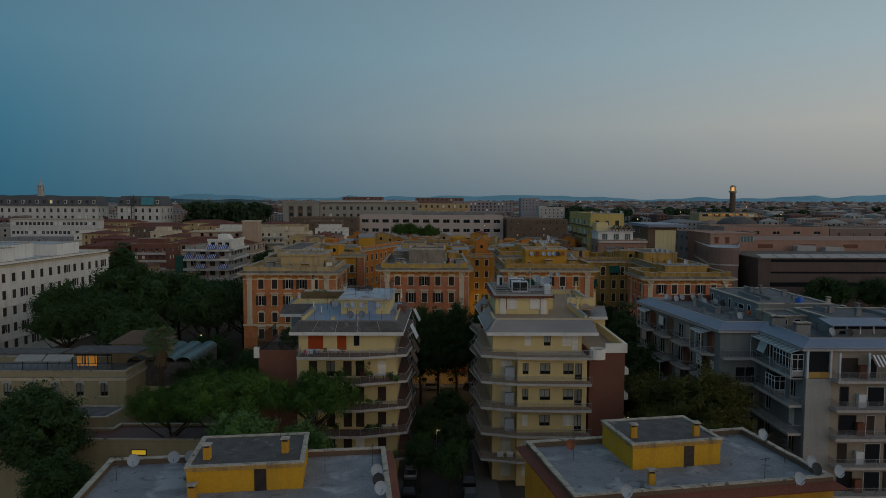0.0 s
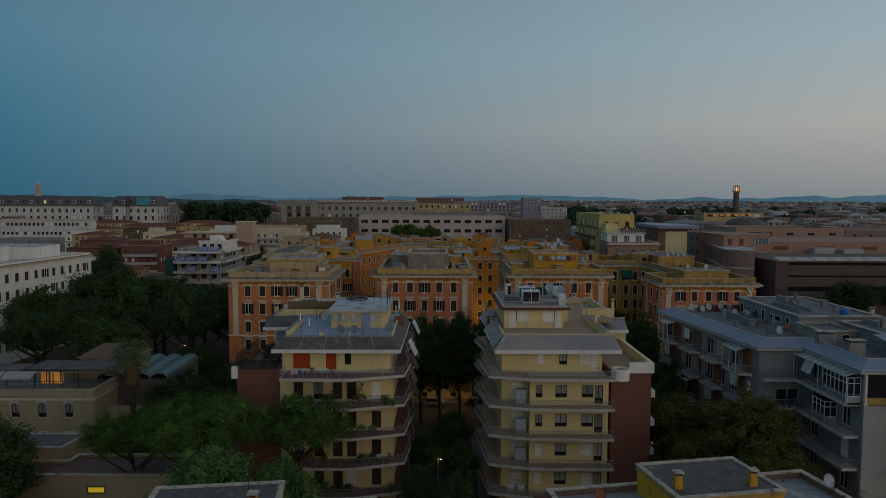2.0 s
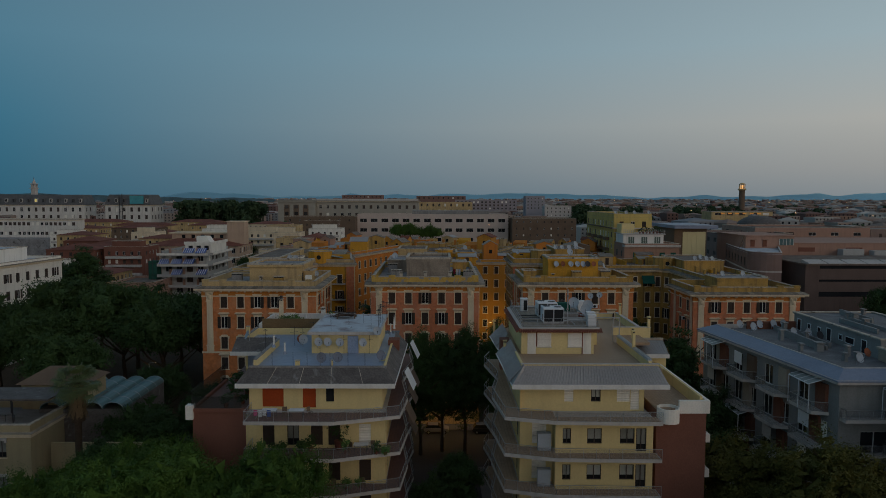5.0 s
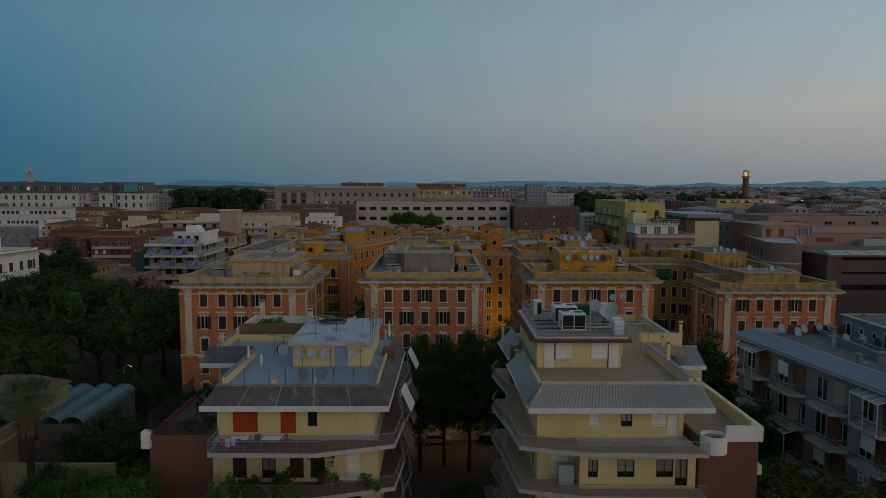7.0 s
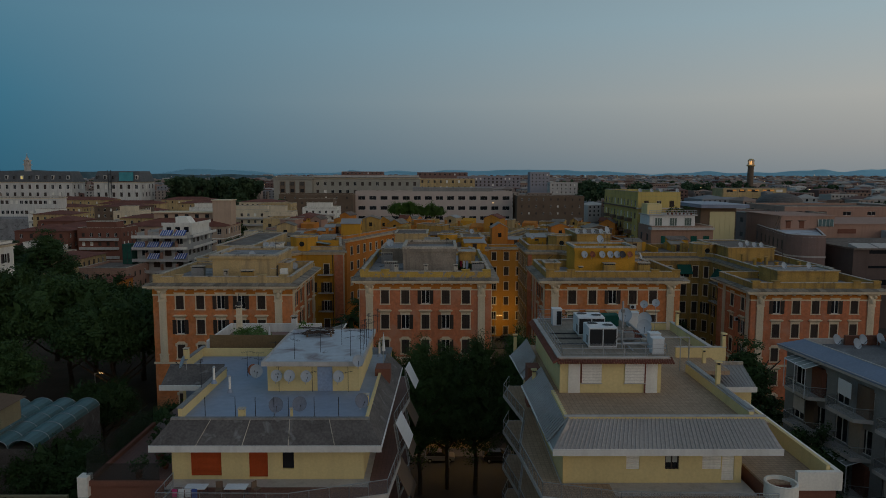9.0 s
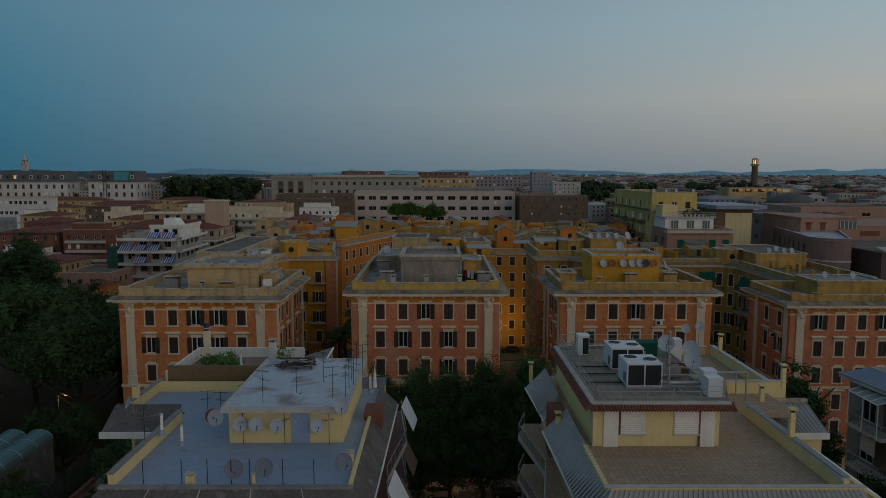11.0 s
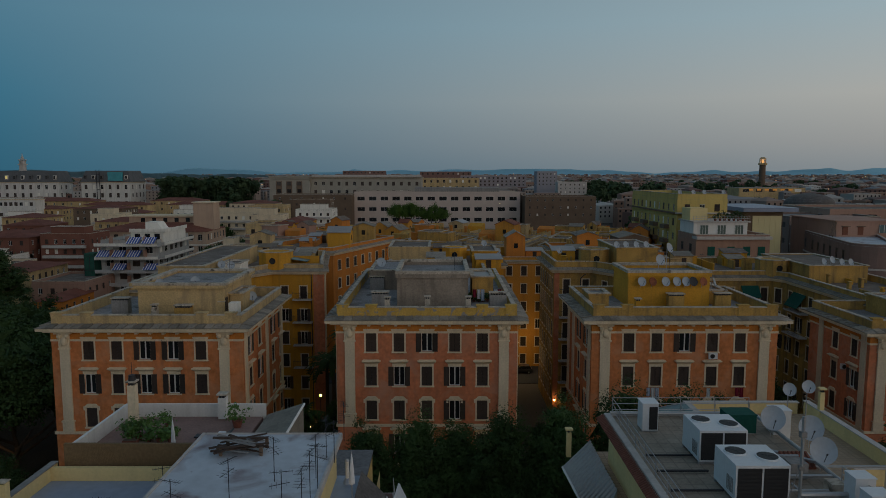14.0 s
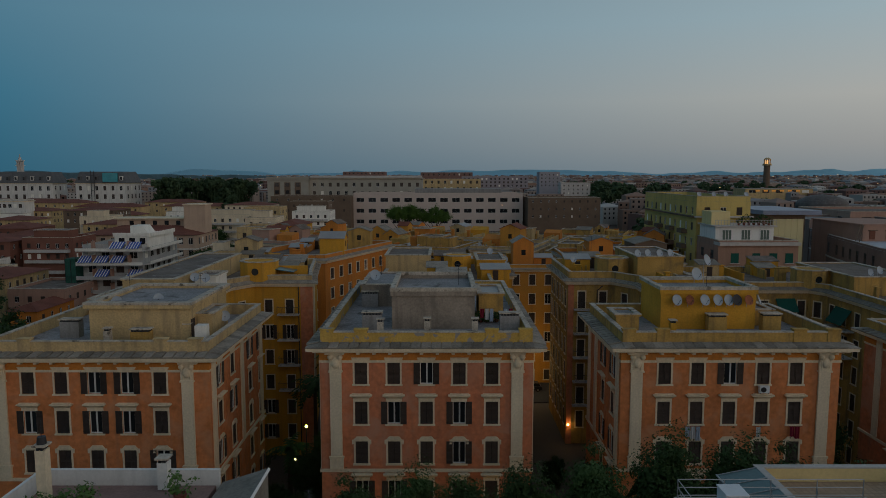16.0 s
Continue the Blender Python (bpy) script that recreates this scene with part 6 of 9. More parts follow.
clutter(blk_c, 41.0, 47.0, 96, 116, CZ + 0.5, 12, 21, (GREY, BLUE_GREY), (0, 2, 0), 0.55)
clutter(blk_c, 58.0, 64.0, 83, 87, CZ + 0.5, 6, 22, (GREY, BLUE_GREY), (0, 0, 2), 0.6)
clutter(blk_c, 48.0, 57.0, 100, 116, CZ + 2.55, 9, 23, (GREY, BLUE_GREY), (0, 0, 2), 0.45)
clutter(blk_c, 52.5, 63.0, 88, 96, CZ + 2.35, 8, 24, (GREY, BLUE_GREY), (0, 0, 2), 0.45)
clutter(wl_, -31.0, -21.5, 183, 196, 24.4, 12, 1, (YELLOW, BUFF, OCHRE))
clutter(wc_, -8.5, 9.0, 173, 185, 24.2, 9, 2, (GREY, BUFF, YELLOW))
clutter(wc_, -2.0, 4.5, 193, 198, 24.2, 5, 9, (GREY, BUFF, YELLOW))
clutter(wr_, 26.6, 33.0, 158, 180, 24.0, 12, 3, (OCHRE, YELLOW, BUFF))
clutter(wr_, 17.7, 26.0, 187, 197, 24.0, 8, 4, (OCHRE, YELLOW))
clutter(wq_, 52.8, 63.0, 160, 175, 23.0, 8, 5, (OCHRE, YELLOW), (0, 2, 0), 0.6)
clutter(wq_, 37.0, 53.0, 185, 197, 23.0, 10, 6, (OCHRE, YELLOW, BUFF))
clutter(or2, -30, -20, 210, 234, 23.8, 9, 7, (ORANGE, OCHRE))
clutter(or1, 5.5, 20.5, 213, 225, 21.6, 9, 8, (ORANGE, YELLOW))
clutter(or4, 24, 43, 213, 231, 22.6, 10, 10, (ORANGE, OCHRE))
clutter(or3, -45.5, -27, 206, 223, 23.0, 9, 11, (BUFF, OCHRE))
red = house("yellow_house", -51, -40, 272, 284, 20.2, YELLOW, "small yellow house with a red gabled attic", "fr", cornice=0.4, roof=TOWN_ROOF)
roof_hut(red, -48.6, -43.6, 272.6, 277.6, 20.2, 24.0, YELLOW, RED_TILE, 1.0, True)
# tall yellow block and the block with the white penthouse
yb = house("yellow_block", 51, 62, 226, 262, 33.4, surface("dull_yellow_render", (0.58, 0.44, 0.15), var=0.15, streak=0.35), "tall dull yellow apartment block", "fl", sp=3.6, pitch=3.2, win=(1.2, 1.6), n=8, parapet=1.1)
for k in range(4):
    for j in range(4):
        part("balcony", boxes((49.8, 50.98, 231 + k * 8, 234 + k * 8, 17 + j * 3.2, 17.9 + j * 3.2)), BROWN, yb)
part("eaves_band", boxes((50.3, 50.98, 226, 262, 30.2, 30.5)), BROWN, yb, "brown eaves on the long side")
part("front_slab", boxes((50.6, 62.4, 225.2, 225.98, 30.2, 30.5)), SLAB, yb)
wt = house("pink_block", 51.0, 66, 214, 225, 25.7, surface("rose_brown_render", (0.37, 0.225, 0.165), var=0.15, streak=0.3), "dusty pink block with a white penthouse", "l", sp=4.0, pitch=3.4, win=(1.5, 1.7), n=6, parapet=0.9)
for x in (53.4, 57.4, 60.6, 63.6):
    for z in (22.4, 19.0):
        part("green_blind", boxes((x, x + 1.45, 213.9, 213.98, z, z + 1.85)), GREEN_CLOTH, wt, "green roller blind")
        part("window_sill", boxes((x - 0.15, x + 1.6, 213.75, 213.997, z - 0.14, z - 0.01)), SLAB, wt)
GREY_SHUTTER = surface("grey_green_shutter", (0.09, 0.13, 0.11), var=0.2, rough=0.6)
wp = part("penthouse", boxes((51.3, 62.4, 216.5, 224.5, 25.7, 29.0)), WHITE, wt, "white penthouse storey")
for x in (52.6, 56.2, 59.8):
    part("penthouse_window", boxes((x, x + 1.7, 216.42, 216.47, 26.6, 28.4)), GREY_SHUTTER, wp, "grey-green closed shutters")
    part("window_bars", boxes(*[(x + j * 0.565, x + j * 0.565 + 0.07, 216.38, 216.418, 26.6, 28.4) for j in range(4)]), FRAME_WHITE, wp)
part("pent_slab", boxes((51.0, 62.8, 216.0, 225, 29.0, 29.25), (51.0, 66.2, 213.4, 216.4, 25.72, 26.3)), SLAB, wt, "pale terrace slabs")
part("terrace_railing", rods(((51.1, 216.2, 30.3), (62.7, 216.2, 30.3), 0.04), ((51.1, 216.2, 29.8), (62.7, 216.2, 29.8), 0.03), *[((51.1 + k * 0.58, 216.2, 29.25), (51.1 + k * 0.58, 216.2, 30.3), 0.03) for k in range(21)]), GALV, wt)
part("upper_room", boxes((51.4, 55.0, 219, 224, 29.25, 31.8)), PALE_YELLOW, wt)

# striped-awning house and its neighbours
FLAT_GREY = surface("pale_blue_grey_render", (0.46, 0.46, 0.45), var=0.15, streak=0.35, dirt=(0.26, 0.24, 0.22))
aw = house("terraced_house", -96.5, -80.5, 268, 292, 19.4, FLAT_GREY, "pale terraced flats with blue striped awnings", "fr", sp=4.0, pitch=3.7, win=(2.1, 1.9), n=4, parapet=0.9, top=0.9)
part("penthouse", boxes((-89.2, -79.9, 271, 288, 19.4, 22.4)), OFFWHITE, aw, "white penthouse with terraces")
part("penthouse_parapet", boxes((-89.5, -79.6, 270.7, 270.95, 22.3, 23.3), (-79.6, -79.35, 270.95, 288, 22.3, 23.3)), OFFWHITE, aw)
part("stair_head", boxes((-86.2, -82.8, 274, 279, 22.4, 25.0)), OFFWHITE, aw)
part("stair_slope", hull(bmesh.new(), [(-82.8, 274, 22.4), (-81.0, 274, 22.4), (-81.0, 279, 22.4), (-82.8, 279, 22.4)], [(-82.8, 274, 24.8), (-82.7, 274, 24.8), (-82.7, 279, 24.8), (-82.8, 279, 24.8)]), OFFWHITE, aw)
for x in (-88.0, -85.2, -82.4):
    part("penthouse_window", boxes((x, x + 1.5, 270.9, 270.96, 19.9, 21.9)), GLASS, aw)
for j, z in enumerate((18.9, 15.2, 11.5, 7.8)):
    bl = part("balcony", boxes((-97.2, -79.6, 265.6, 267.95, z - 0.25, z)), SLAB, aw)
    part("balcony_front", boxes((-97.2, -79.6, 265.55, 265.7, z, z + 0.75)), OFFWHITE if j < 2 else FLAT_GREY, bl)
    part("side_balcony", boxes((-79.95, -78.6, 268.2, 291, z - 0.25, z)), SLAB, aw)
    part("side_front", boxes((-78.6, -78.45, 268.2, 291, z, z + 0.75)), OFFWHITE, aw)
    for x in (-93.0, -88.4, -83.6):
        part("party_screen", boxes((x, x + 0.12, 265.8, 267.9, z, z + 2.6)), PINKISH, bl)
for j, k in ((0, 2), (1, 0), (1, 1), (1, 2), (2, 1), (0, 3), (2, 3)):
    x, z = -96.6 + k * 4.25, (18.9, 15.2, 11.5)[j]
    n = 15
    for q in range(n):
        x0, x1 = x + q * 3.6 / n, x + (q + 1) * 3.6 / n
        bm = hull(bmesh.new(), [(x0, 264.9, z + 0.75), (x1, 264.9, z + 0.75), (x1, 267.4, z + 2.3), (x0, 267.4, z + 2.3)], [(x0, 264.9, z + 0.8), (x1, 264.9, z + 0.8), (x1, 267.4, z + 2.35), (x0, 267.4, z + 2.35)])
        part("awning_stripe", bm, BLUE_STRIPE if q % 3 else WHITE, aw)
net = thing("scaffold", (-100.3, 266, 0), "scaffold wrapped in green netting", "scaffold")
part("netting", boxes((-100.3, -97.4, 266.1, 270, 0, 16.8)), surface("green_netting", (0.03, 0.105, 0.08), var=0.35, coarse=0.6), net)
for x in (-100.3, -98.8, -97.4):
    part("pole", rods(((x, 266.0, 0), (x, 266.0, 17.4), 0.06)), DARK_METAL, net)
for z in (4, 8, 12, 16):
    part("ledger", rods(((-100.3, 266.0, z), (-97.4, 266.0, z), 0.04)), DARK_METAL, net)
PEACH = surface("peach_render", (0.52, 0.38, 0.28), var=0.15, streak=0.3, dirt=(0.28, 0.22, 0.18))
rr = house("red_roofed_house", -126.0, -84.8, 321, 343, 18.3, PEACH, "long peach house with a red tiled hip roof", "fr", sp=3.4, hip=2.6, roof=RED_TILE, pitch=4.2, win=(1.5, 2.2), n=4, top=1.0)
part("string_course", boxes((-126.2, -84.6, 320.8, 320.99, 13.3, 13.7), (-84.79, -84.6, 321, 343, 13.3, 13.7)), OFFWHITE, rr)
part("tower", boxes((-92.0, -84.6, 329, 336, 18.3, 28.2)), PEACH, rr, "peach stair tower")
part("tower_cap", boxes((-92.4, -84.2, 328.6, 336.4, 28.2, 28.6)), CREAM, rr)
part("upper_house", boxes((-118.0, -92.2, 334, 342, 18.3, 22.9)), PEACH, rr)
part("upper_eaves", boxes((-118.8, -92.1, 333.2, 342.8, 22.9, 23.4)), CREAM, rr)
for k in range(5):
    part("upper_window", boxes((-113.5 + k * 4.2, -112.0 + k * 4.2, 333.9, 333.97, 20.9, 22.4)), GLASS, rr)
for x0, x1, y, z, wall, hip, lab in ((-132, -116, 300, 18.6, BRICK, 0, "red brick flats with pale balconies"), (-153, -134, 297, 18.4, BRICK, 2.0, "brown brick flats under red tiles"), (-107, -93, 252, 10.4, PINKISH, 0, "grey low flats beside the park"), (-124, -110, 256, 13.0, BUFF, 1.6, "small buff house under red tiles"), (-170, -154, 341, 19, BRICK, 2.0, "brown flats under a hipped roof"), (-150, -134, 318, 18.5, BROWN, 1.8, "brown flats with red tiles"),
                                     (-140, -126, 270, 12, CREAM, 0, "low cream house with terraces"), (-99, -92.3, 239, 8.2, ORANGE, 1.3, "small orange house with red tiles"), (-145, -134, 282, 13, OFFWHITE, 0, "small pale house with flat roof"), (-145, -111, 362, 19, BUFF, 1.6, "long buff house under red tiles"),
                                     (-105, -81, 385, 21, CREAM, 0, "cream flats with a pale roof"), (-78, -66, 355, 21.5, CREAM, 0, "cream flats with roof terrace"), (-61, -53, 287, 23, BUFF, 0, "buff house with a round attic window"), (-56, -46, 308, 22.5, YELLOW, 1.6, "yellow house with a red tiled roof"),
                                     (-66, -58, 272, 17, CREAM, 0, "pale low flats beside trees"), (-190, -172, 372, 20, BUFF, 1.6, "buff house with red roof"), (-160, -148, 388, 20, CREAM, 0, "cream flats with small windows"),
                                     (-130, -112, 408, 21, OFFWHITE, 0, "white flats with balconies"), (-190, -165, 430, 21, BROWN, 1.6, "brown house under red tiles"), (-100, -82, 430, 22, BUFF, 0, "buff flats with flat roof"), (-72, -54, 412, 21, OFFWHITE, 0, "white flats with flat roof"), (-122, -96, 470, 22, CREAM, 1.6, "cream house under red tiles"),
                                     (-88, -66, 480, 23, BROWN, 0, "brown flats with many windows"), (-210, -192, 402, 18, OFFWHITE, 0, "small white flats with flat roof"), (-230, -204, 445, 20, BUFF, 1.6, "buff house under red tiles")):
    t_ = house("town_flats", x0, x1, y, y + rng.uniform(14, 20), z, wall, lab, "fr", sp=3.2, hip=hip, roof=RED_TILE if hip else TOWN_ROOF, group="flats beyond the park", n=2)
    if wall in (BRICK, OFFWHITE, CREAM) and not hip:
        for j in range(3):
            part("balcony", boxes((x0 + 1, x1 - 1, y - 1.2, y - 0.01, z - 3.9 - 3.3 * j, z - 3.0 - 3.3 * j)), SLAB, t_)
        rooftop(t_, x0 + 1.5, x1 - 3.5, y + 4, y + 10, z, z + rng.uniform(2, 3), wall, GREY)
FAR_WHITE = surface("weathered_white_render", (0.66, 0.64, 0.60), var=0.15, streak=0.3)
wbk = house("white_block", -268, -213.5, 437, 446, 25.6, FAR_WHITE, "long white block with small windows", "f", sp=2.7, pitch=5.6, win=(1.7, 1.9), n=2, cornice=0.5, parapet=0.5, top=1.6, fall=0.1)
part("string_course", boxes((-268.2, -212.3, 436.7, 436.99, 20.6, 21.2)), FAR_WHITE, wbk)
part("lower_wing", boxes((-262, -214, 420, 436.6, 0, 15.0)), STAINED_ROOF, wbk, "low grey roofed wing")


def mansard_block(x0, x1, y0, y1, z, label, lit=()):
    """A white block with arched-looking tall windows under a steep dark mansard with dormers."""
    m = house("mansard_block", x0, x1, y0, y1, z, FAR_WHITE, label, "fr", sp=6.2, pitch=6.6, win=(2.1, 3.6), n=3, parapet=0, cornice=0.8, top=2.2)
    part("mansard_roof", hull(bmesh.new(), [(x0 - 0.4, y0 - 0.4, z + 0.2), (x1 + 0.4, y0 - 0.4, z + 0.2), (x1 + 0.4, y1 + 0.4, z + 0.2), (x0 - 0.4, y1 + 0.4, z + 0.2)],
                                [(x0 + 2.6, y0 + 2.6, z + 9.0), (x1 - 2.6, y0 + 2.6, z + 9.0), (x1 - 2.6, y1 - 2.6, z + 9.0), (x0 + 2.6, y1 - 2.6, z + 9.0)]), MANSARD, m, "steep dark slate mansard")
    n = int((x1 - x0) / 6.2)
    for k in range(n):
        x = x0 + (k + 0.5) * (x1 - x0) / n
        d = part("dormer", boxes((x - 1.2, x + 1.2, y0 - 0.2, y0 + 2.4, z + 2.2, z + 5.4)), FAR_WHITE if k % 2 else MANSARD, m)
        part("dormer_window", boxes((x - 0.8, x + 0.8, y0 - 0.3, y0 - 0.21, z + 2.6, z + 5.0)), LIT_DIM if k in lit else GLASS, d)
    return m


MANSARD = surface("grey_slate_mansard", (0.12, 0.125, 0.13), var=0.3, rough=0.7, coarse=0.3)
LIT_DIM = glow("dim_lit_room", (1.0, 0.75, 0.25), 0.3)
m1 = mansard_block(-290, -250.5, 632, 660, 32.2, "big white block with dark mansard roof", (7,))
part("roof_screen", boxes((-268, -256.5, 630.8, 632.4, 33.2, 40.2)), surface("teal_glass_box", (0.05, 0.32, 0.38), rough=0.2), m1, "teal glass roof box")
for k in range(5):
    part("scaffold_pole", boxes((-277.0 + (k % 2) * 2.4, -276.6 + (k % 2) * 2.4, 630.2, 630.6, 0, 42.0) if k < 2 else (-277.0, -274.2, 630.2, 630.5, 14.0 + k * 6.0, 14.4 + k * 6.0)), DARK_METAL, m1)
mansard_block(-425, -309, 634, 655, 32.0, "long white block with dark mansard roof", (3, 11))
for x, y, w, d, z in ((-250, 505, 33, 16, 21.8), (-222, 500, 40, 14, 19.6), (-330, 560, 70, 20, 20), (-205, 560, 36, 18, 20), (-200, 470, 30, 14, 16.5), (-178, 520, 44, 16, 19.0)):
    house("red_roofed_house", x, x + w, y, y + d, z, BUFF, "long house under red tiles", "f", sp=5, hip=2.0, roof=RED_TILE, pitch=4, n=2, group="red roofed houses")

# large public buildings in the distance
house("far_block", -30, 40, 830, 850, 33.5, BUFF, "long beige block behind the offices", "f", sp=7, pitch=7, win=(2.2, 3.2), n=2)
house("far_block", 22, 100, 905, 925, 36, surface("lilac_far_render", (0.30, 0.27, 0.29), var=0.12), "long lilac grey block far off", "f", sp=5, pitch=4, win=(2, 2.2), n=3)
house("far_block", -110, -40, 900, 930, 36, BUFF, "beige far block with cornice", "f", sp=7, pitch=6, win=(2.2, 3), n=2, cornice=1.0)
TRAVERTINE = surface("grey_travertine", (0.36, 0.34, 0.29), var=0.15)
gb = house("grey_palace", -111.9, -18, 665, 700, 35.6, TRAVERTINE, "long grey stone palace with regular windows", "f", sp=6.5, pitch=7, win=(2.4, 3.2), n=3, top=3.5, cornice=1.2)
part("end_pavilion", boxes((-146, -112, 660, 704, 0, 36.2)), TRAVERTINE, gb, "travertine end pavilion")
part("pavilion_cornice", boxes((-147, -111, 659, 705, 34.6, 35.6), (-146.6, -111.4, 659.4, 704.6, 36.2, 36.8)), TRAVERTINE, gb)
for k in range(3):
    bay = part("window_bay", boxes((-140.5 + k * 8.6, -135.5 + k * 8.6, 659.8, 659.97, 12, 32.5)), BROWN, gb, "recessed brown bay")
    for z in (15.0, 23.0, 29.0):
        part("bay_window", boxes((-139.6 + k * 8.6, -136.4 + k * 8.6, 659.6, 659.78, z, z + 3.0)), GLASS, bay)
part("top_rail", boxes((-111, -18, 664.2, 664.9, 36.3, 38.0)), SLAB, gb)
wb = house("office_block", -62, 54, 560, 590, 25.4, surface("pale_pink_cladding", (0.55, 0.46, 0.41), var=0.08), "wide pale office block with ribbon windows", "f", sp=8.2, pitch=7.4, win=(5.2, 2.8), n=3, styles=(("plain", 1),), top=2.4, parapet=1.0)
part("upper_storey", boxes((-20, 40, 566, 588, 25.4, 29.0)), GREY, wb)
house("brown_block", -115, -62, 545, 575, 24, BROWN, "plain brown stone block", "f", sp=7, pitch=7, n=2)
house("brown_block", 56, 104, 545, 575, 23, BROWN, "brown block with paired windows", "f", sp=5, pitch=5, n=3)
house("slab_tower", 93, 113, 760, 780, 40.5, surface("lilac_grey_cladding", (0.32, 0.31, 0.34), var=0.1), "grey slab tower far off", "fl", sp=4, pitch=3.4, n=4)
house("slab_tower", 104, 130, 700, 716, 31, SLAB, "pale slab block far off", "fl", sp=4, pitch=3.4, n=5)
FAR_BRICK = surface("far_brick", (0.22, 0.13, 0.11), var=0.2)
house("far_palace", -36, 46, 1180, 1220, 41.5, FAR_BRICK, "reddish palace on the skyline", "f", sp=8, pitch=8, n=2, win=(2.5, 3))
house("far_palace", -190, -110, 1400, 1440, 43.5, FAR_BRICK, "brick palace on the skyline", "f", sp=8, pitch=8, n=2, win=(2.5, 3))

# brown civic buildings beyond the grey block
CIVIC = surface("brown_pink_render", (0.27, 0.20, 0.175), var=0.18, streak=0.3)
house("civic_block", 106, 134, 286, 312, 25.2, CIVIC, "brown rendered civic block with flat roof", "fl", sp=6, pitch=5, win=(2.4, 1.6), n=2)
house("civic_block", 126, 172, 300, 332, 26.8, PINKISH, "dusty pink civic block with flat roof", "fl", roof=TOWN_ROOF, sp=9, pitch=6, win=(3.0, 1.4), n=2)
HALL_WALL = surface("brown_pink_hall_render", (0.25, 0.175, 0.155), var=0.2, streak=0.35, dirt=(0.11, 0.08, 0.07))
fb = thing("rounded_block", (92, 226, 0), "pinkish brown block with a rounded corner and pale roof", "building")
arc = [(92.5 + 6 - 6 * math.cos(a), 226 + 6 - 6 * math.sin(a)) for a in (radians(k) for k in (5, 20, 35, 50, 65, 80, 90))]
hp = arc + [(100.2, 226), (112, 251.9), (109, 296), (99.5, 262)]
block(fb, hp, 22.8, HALL_WALL, {len(arc) + 2: (even(35, 7, 1), [18.7], 1.6, 2.6, pick(56, ("far_closed", 1)), None, None), len(arc) + 3: (even(31, 6, 1), [18.7], 1.6, 2.6, pick(56, ("far_closed", 1)), None, None)}, parapet=0.5, roof=PALE_ROOF, para=HALL_WALL, coping=SLAB)
part("pale_band", ring_band(bmesh.new(), hp, -0.05, 0.14, 17.5, 17.9), SLAB, fb)
ub = thing("pink_hall", (101, 252, 0), "dusty pink hall with a glazed bay and long low wing", "building")
part("tower_block", boxes((101.0, 117.0, 252.0, 275.0, 0.0, 26.7), (100.7, 117.3, 251.7, 275.3, 26.7, 27.0)), PINKISH, ub, "taller dusty pink end block")
part("long_wing", boxes((117.0, 200.0, 257.0, 290.0, 0.0, 24.0), (116.9, 200.3, 256.7, 290.3, 24.0, 24.25)), PINKISH, ub, "long dusty pink wing")
part("glass_bay", boxes((112.0, 116.6, 251.75, 251.99, 23.8, 25.9)), TEAL, ub, "pale teal glazed bay")
part("bay_mullions", boxes(*[(112.0 + k * 1.15, 112.12 + k * 1.15, 251.68, 251.748, 23.8, 25.9) for k in range(5)]), FRAME_WHITE, ub)
for x, w in ((102.6, 1.4), (106.6, 1.4)):
    part("red_door", boxes((x, x + w, 251.9, 251.99, 23.3, 25.4)), RED_PANEL, ub)
    part("door_hood", boxes((x - 0.3, x + w + 0.3, 251.3, 251.99, 25.45, 25.6)), BROWN, ub)
for x in (121.0, 137.0, 153.0, 169.0):
    part("vent_window", boxes((x, x + 5.6, 256.9, 256.99, 21.3, 22.7)), BRICK, ub, "brick red louvred vent")
part("roof_plant", boxes((133.5, 140.5, 252.4, 255.6, 0.0, 22.4), (144.0, 151.0, 252.6, 255.4, 0.0, 21.9)), FLAT_GREY, ub, "pale plant boxes on the roof behind")
part("roof_stair", rods(((98.8, 249.6, 22.9), (101.0, 251.8, 26.8), 0.12), ((98.2, 250.2, 22.9), (100.6, 252.2, 26.8), 0.12)), BROWN, ub, "brown iron roof stair")
mk = thing("market_hall", (104.5, 221, 0), "long dark brown hall with a strip of roof skylights", "building")
DARK_CLAD = surface("dark_brown_cladding", (0.135, 0.10, 0.09), var=0.2, streak=0.3, dirt=(0.08, 0.06, 0.055))
part("wall", boxes((104.5, 200.0, 221.0, 250.0, 0.0, 20.2)), DARK_CLAD, mk)
part("roof", boxes((104.2, 200.0, 220.4, 250.2, 20.2, 20.6)), TOWN_ROOF, mk)
for z0, z1 in ((19.2, 20.1), (15.5, 16.1), (11.2, 12.6)):
    part("glazed_band", boxes((108.5, 200.0, 220.93, 220.99, z0, z1)), GLASS, mk, "dark glazed band between the cladding")
for k in range(16):
    x = 105.4 + k * 5.6
    part("skylight", hull(bmesh.new(), [(x, 220.8, 20.62), (x + 5.1, 220.8, 20.62), (x + 5.1, 225.2, 20.62), (x, 225.2, 20.62)], [(x, 220.9, 20.75), (x + 5.1, 220.9, 20.75), (x + 5.1, 225.0, 21.5), (x, 225.0, 21.5)]), SLAB, mk, "pale framed skylight")
house("civic_block", 176, 226, 306, 336, 26.0, CIVIC, "pinkish civic block with roof plant", "fl", sp=7, pitch=5, n=3)
sh = house("screen_hall", 81.0, 92.0, 262, 284, 28.8, BROWN, "grey-brown hall with a lit pleated screen", "l", sp=40, n=1)
SCREEN = glow("lit_screen", (0.50, 0.45, 0.25), 0.05)
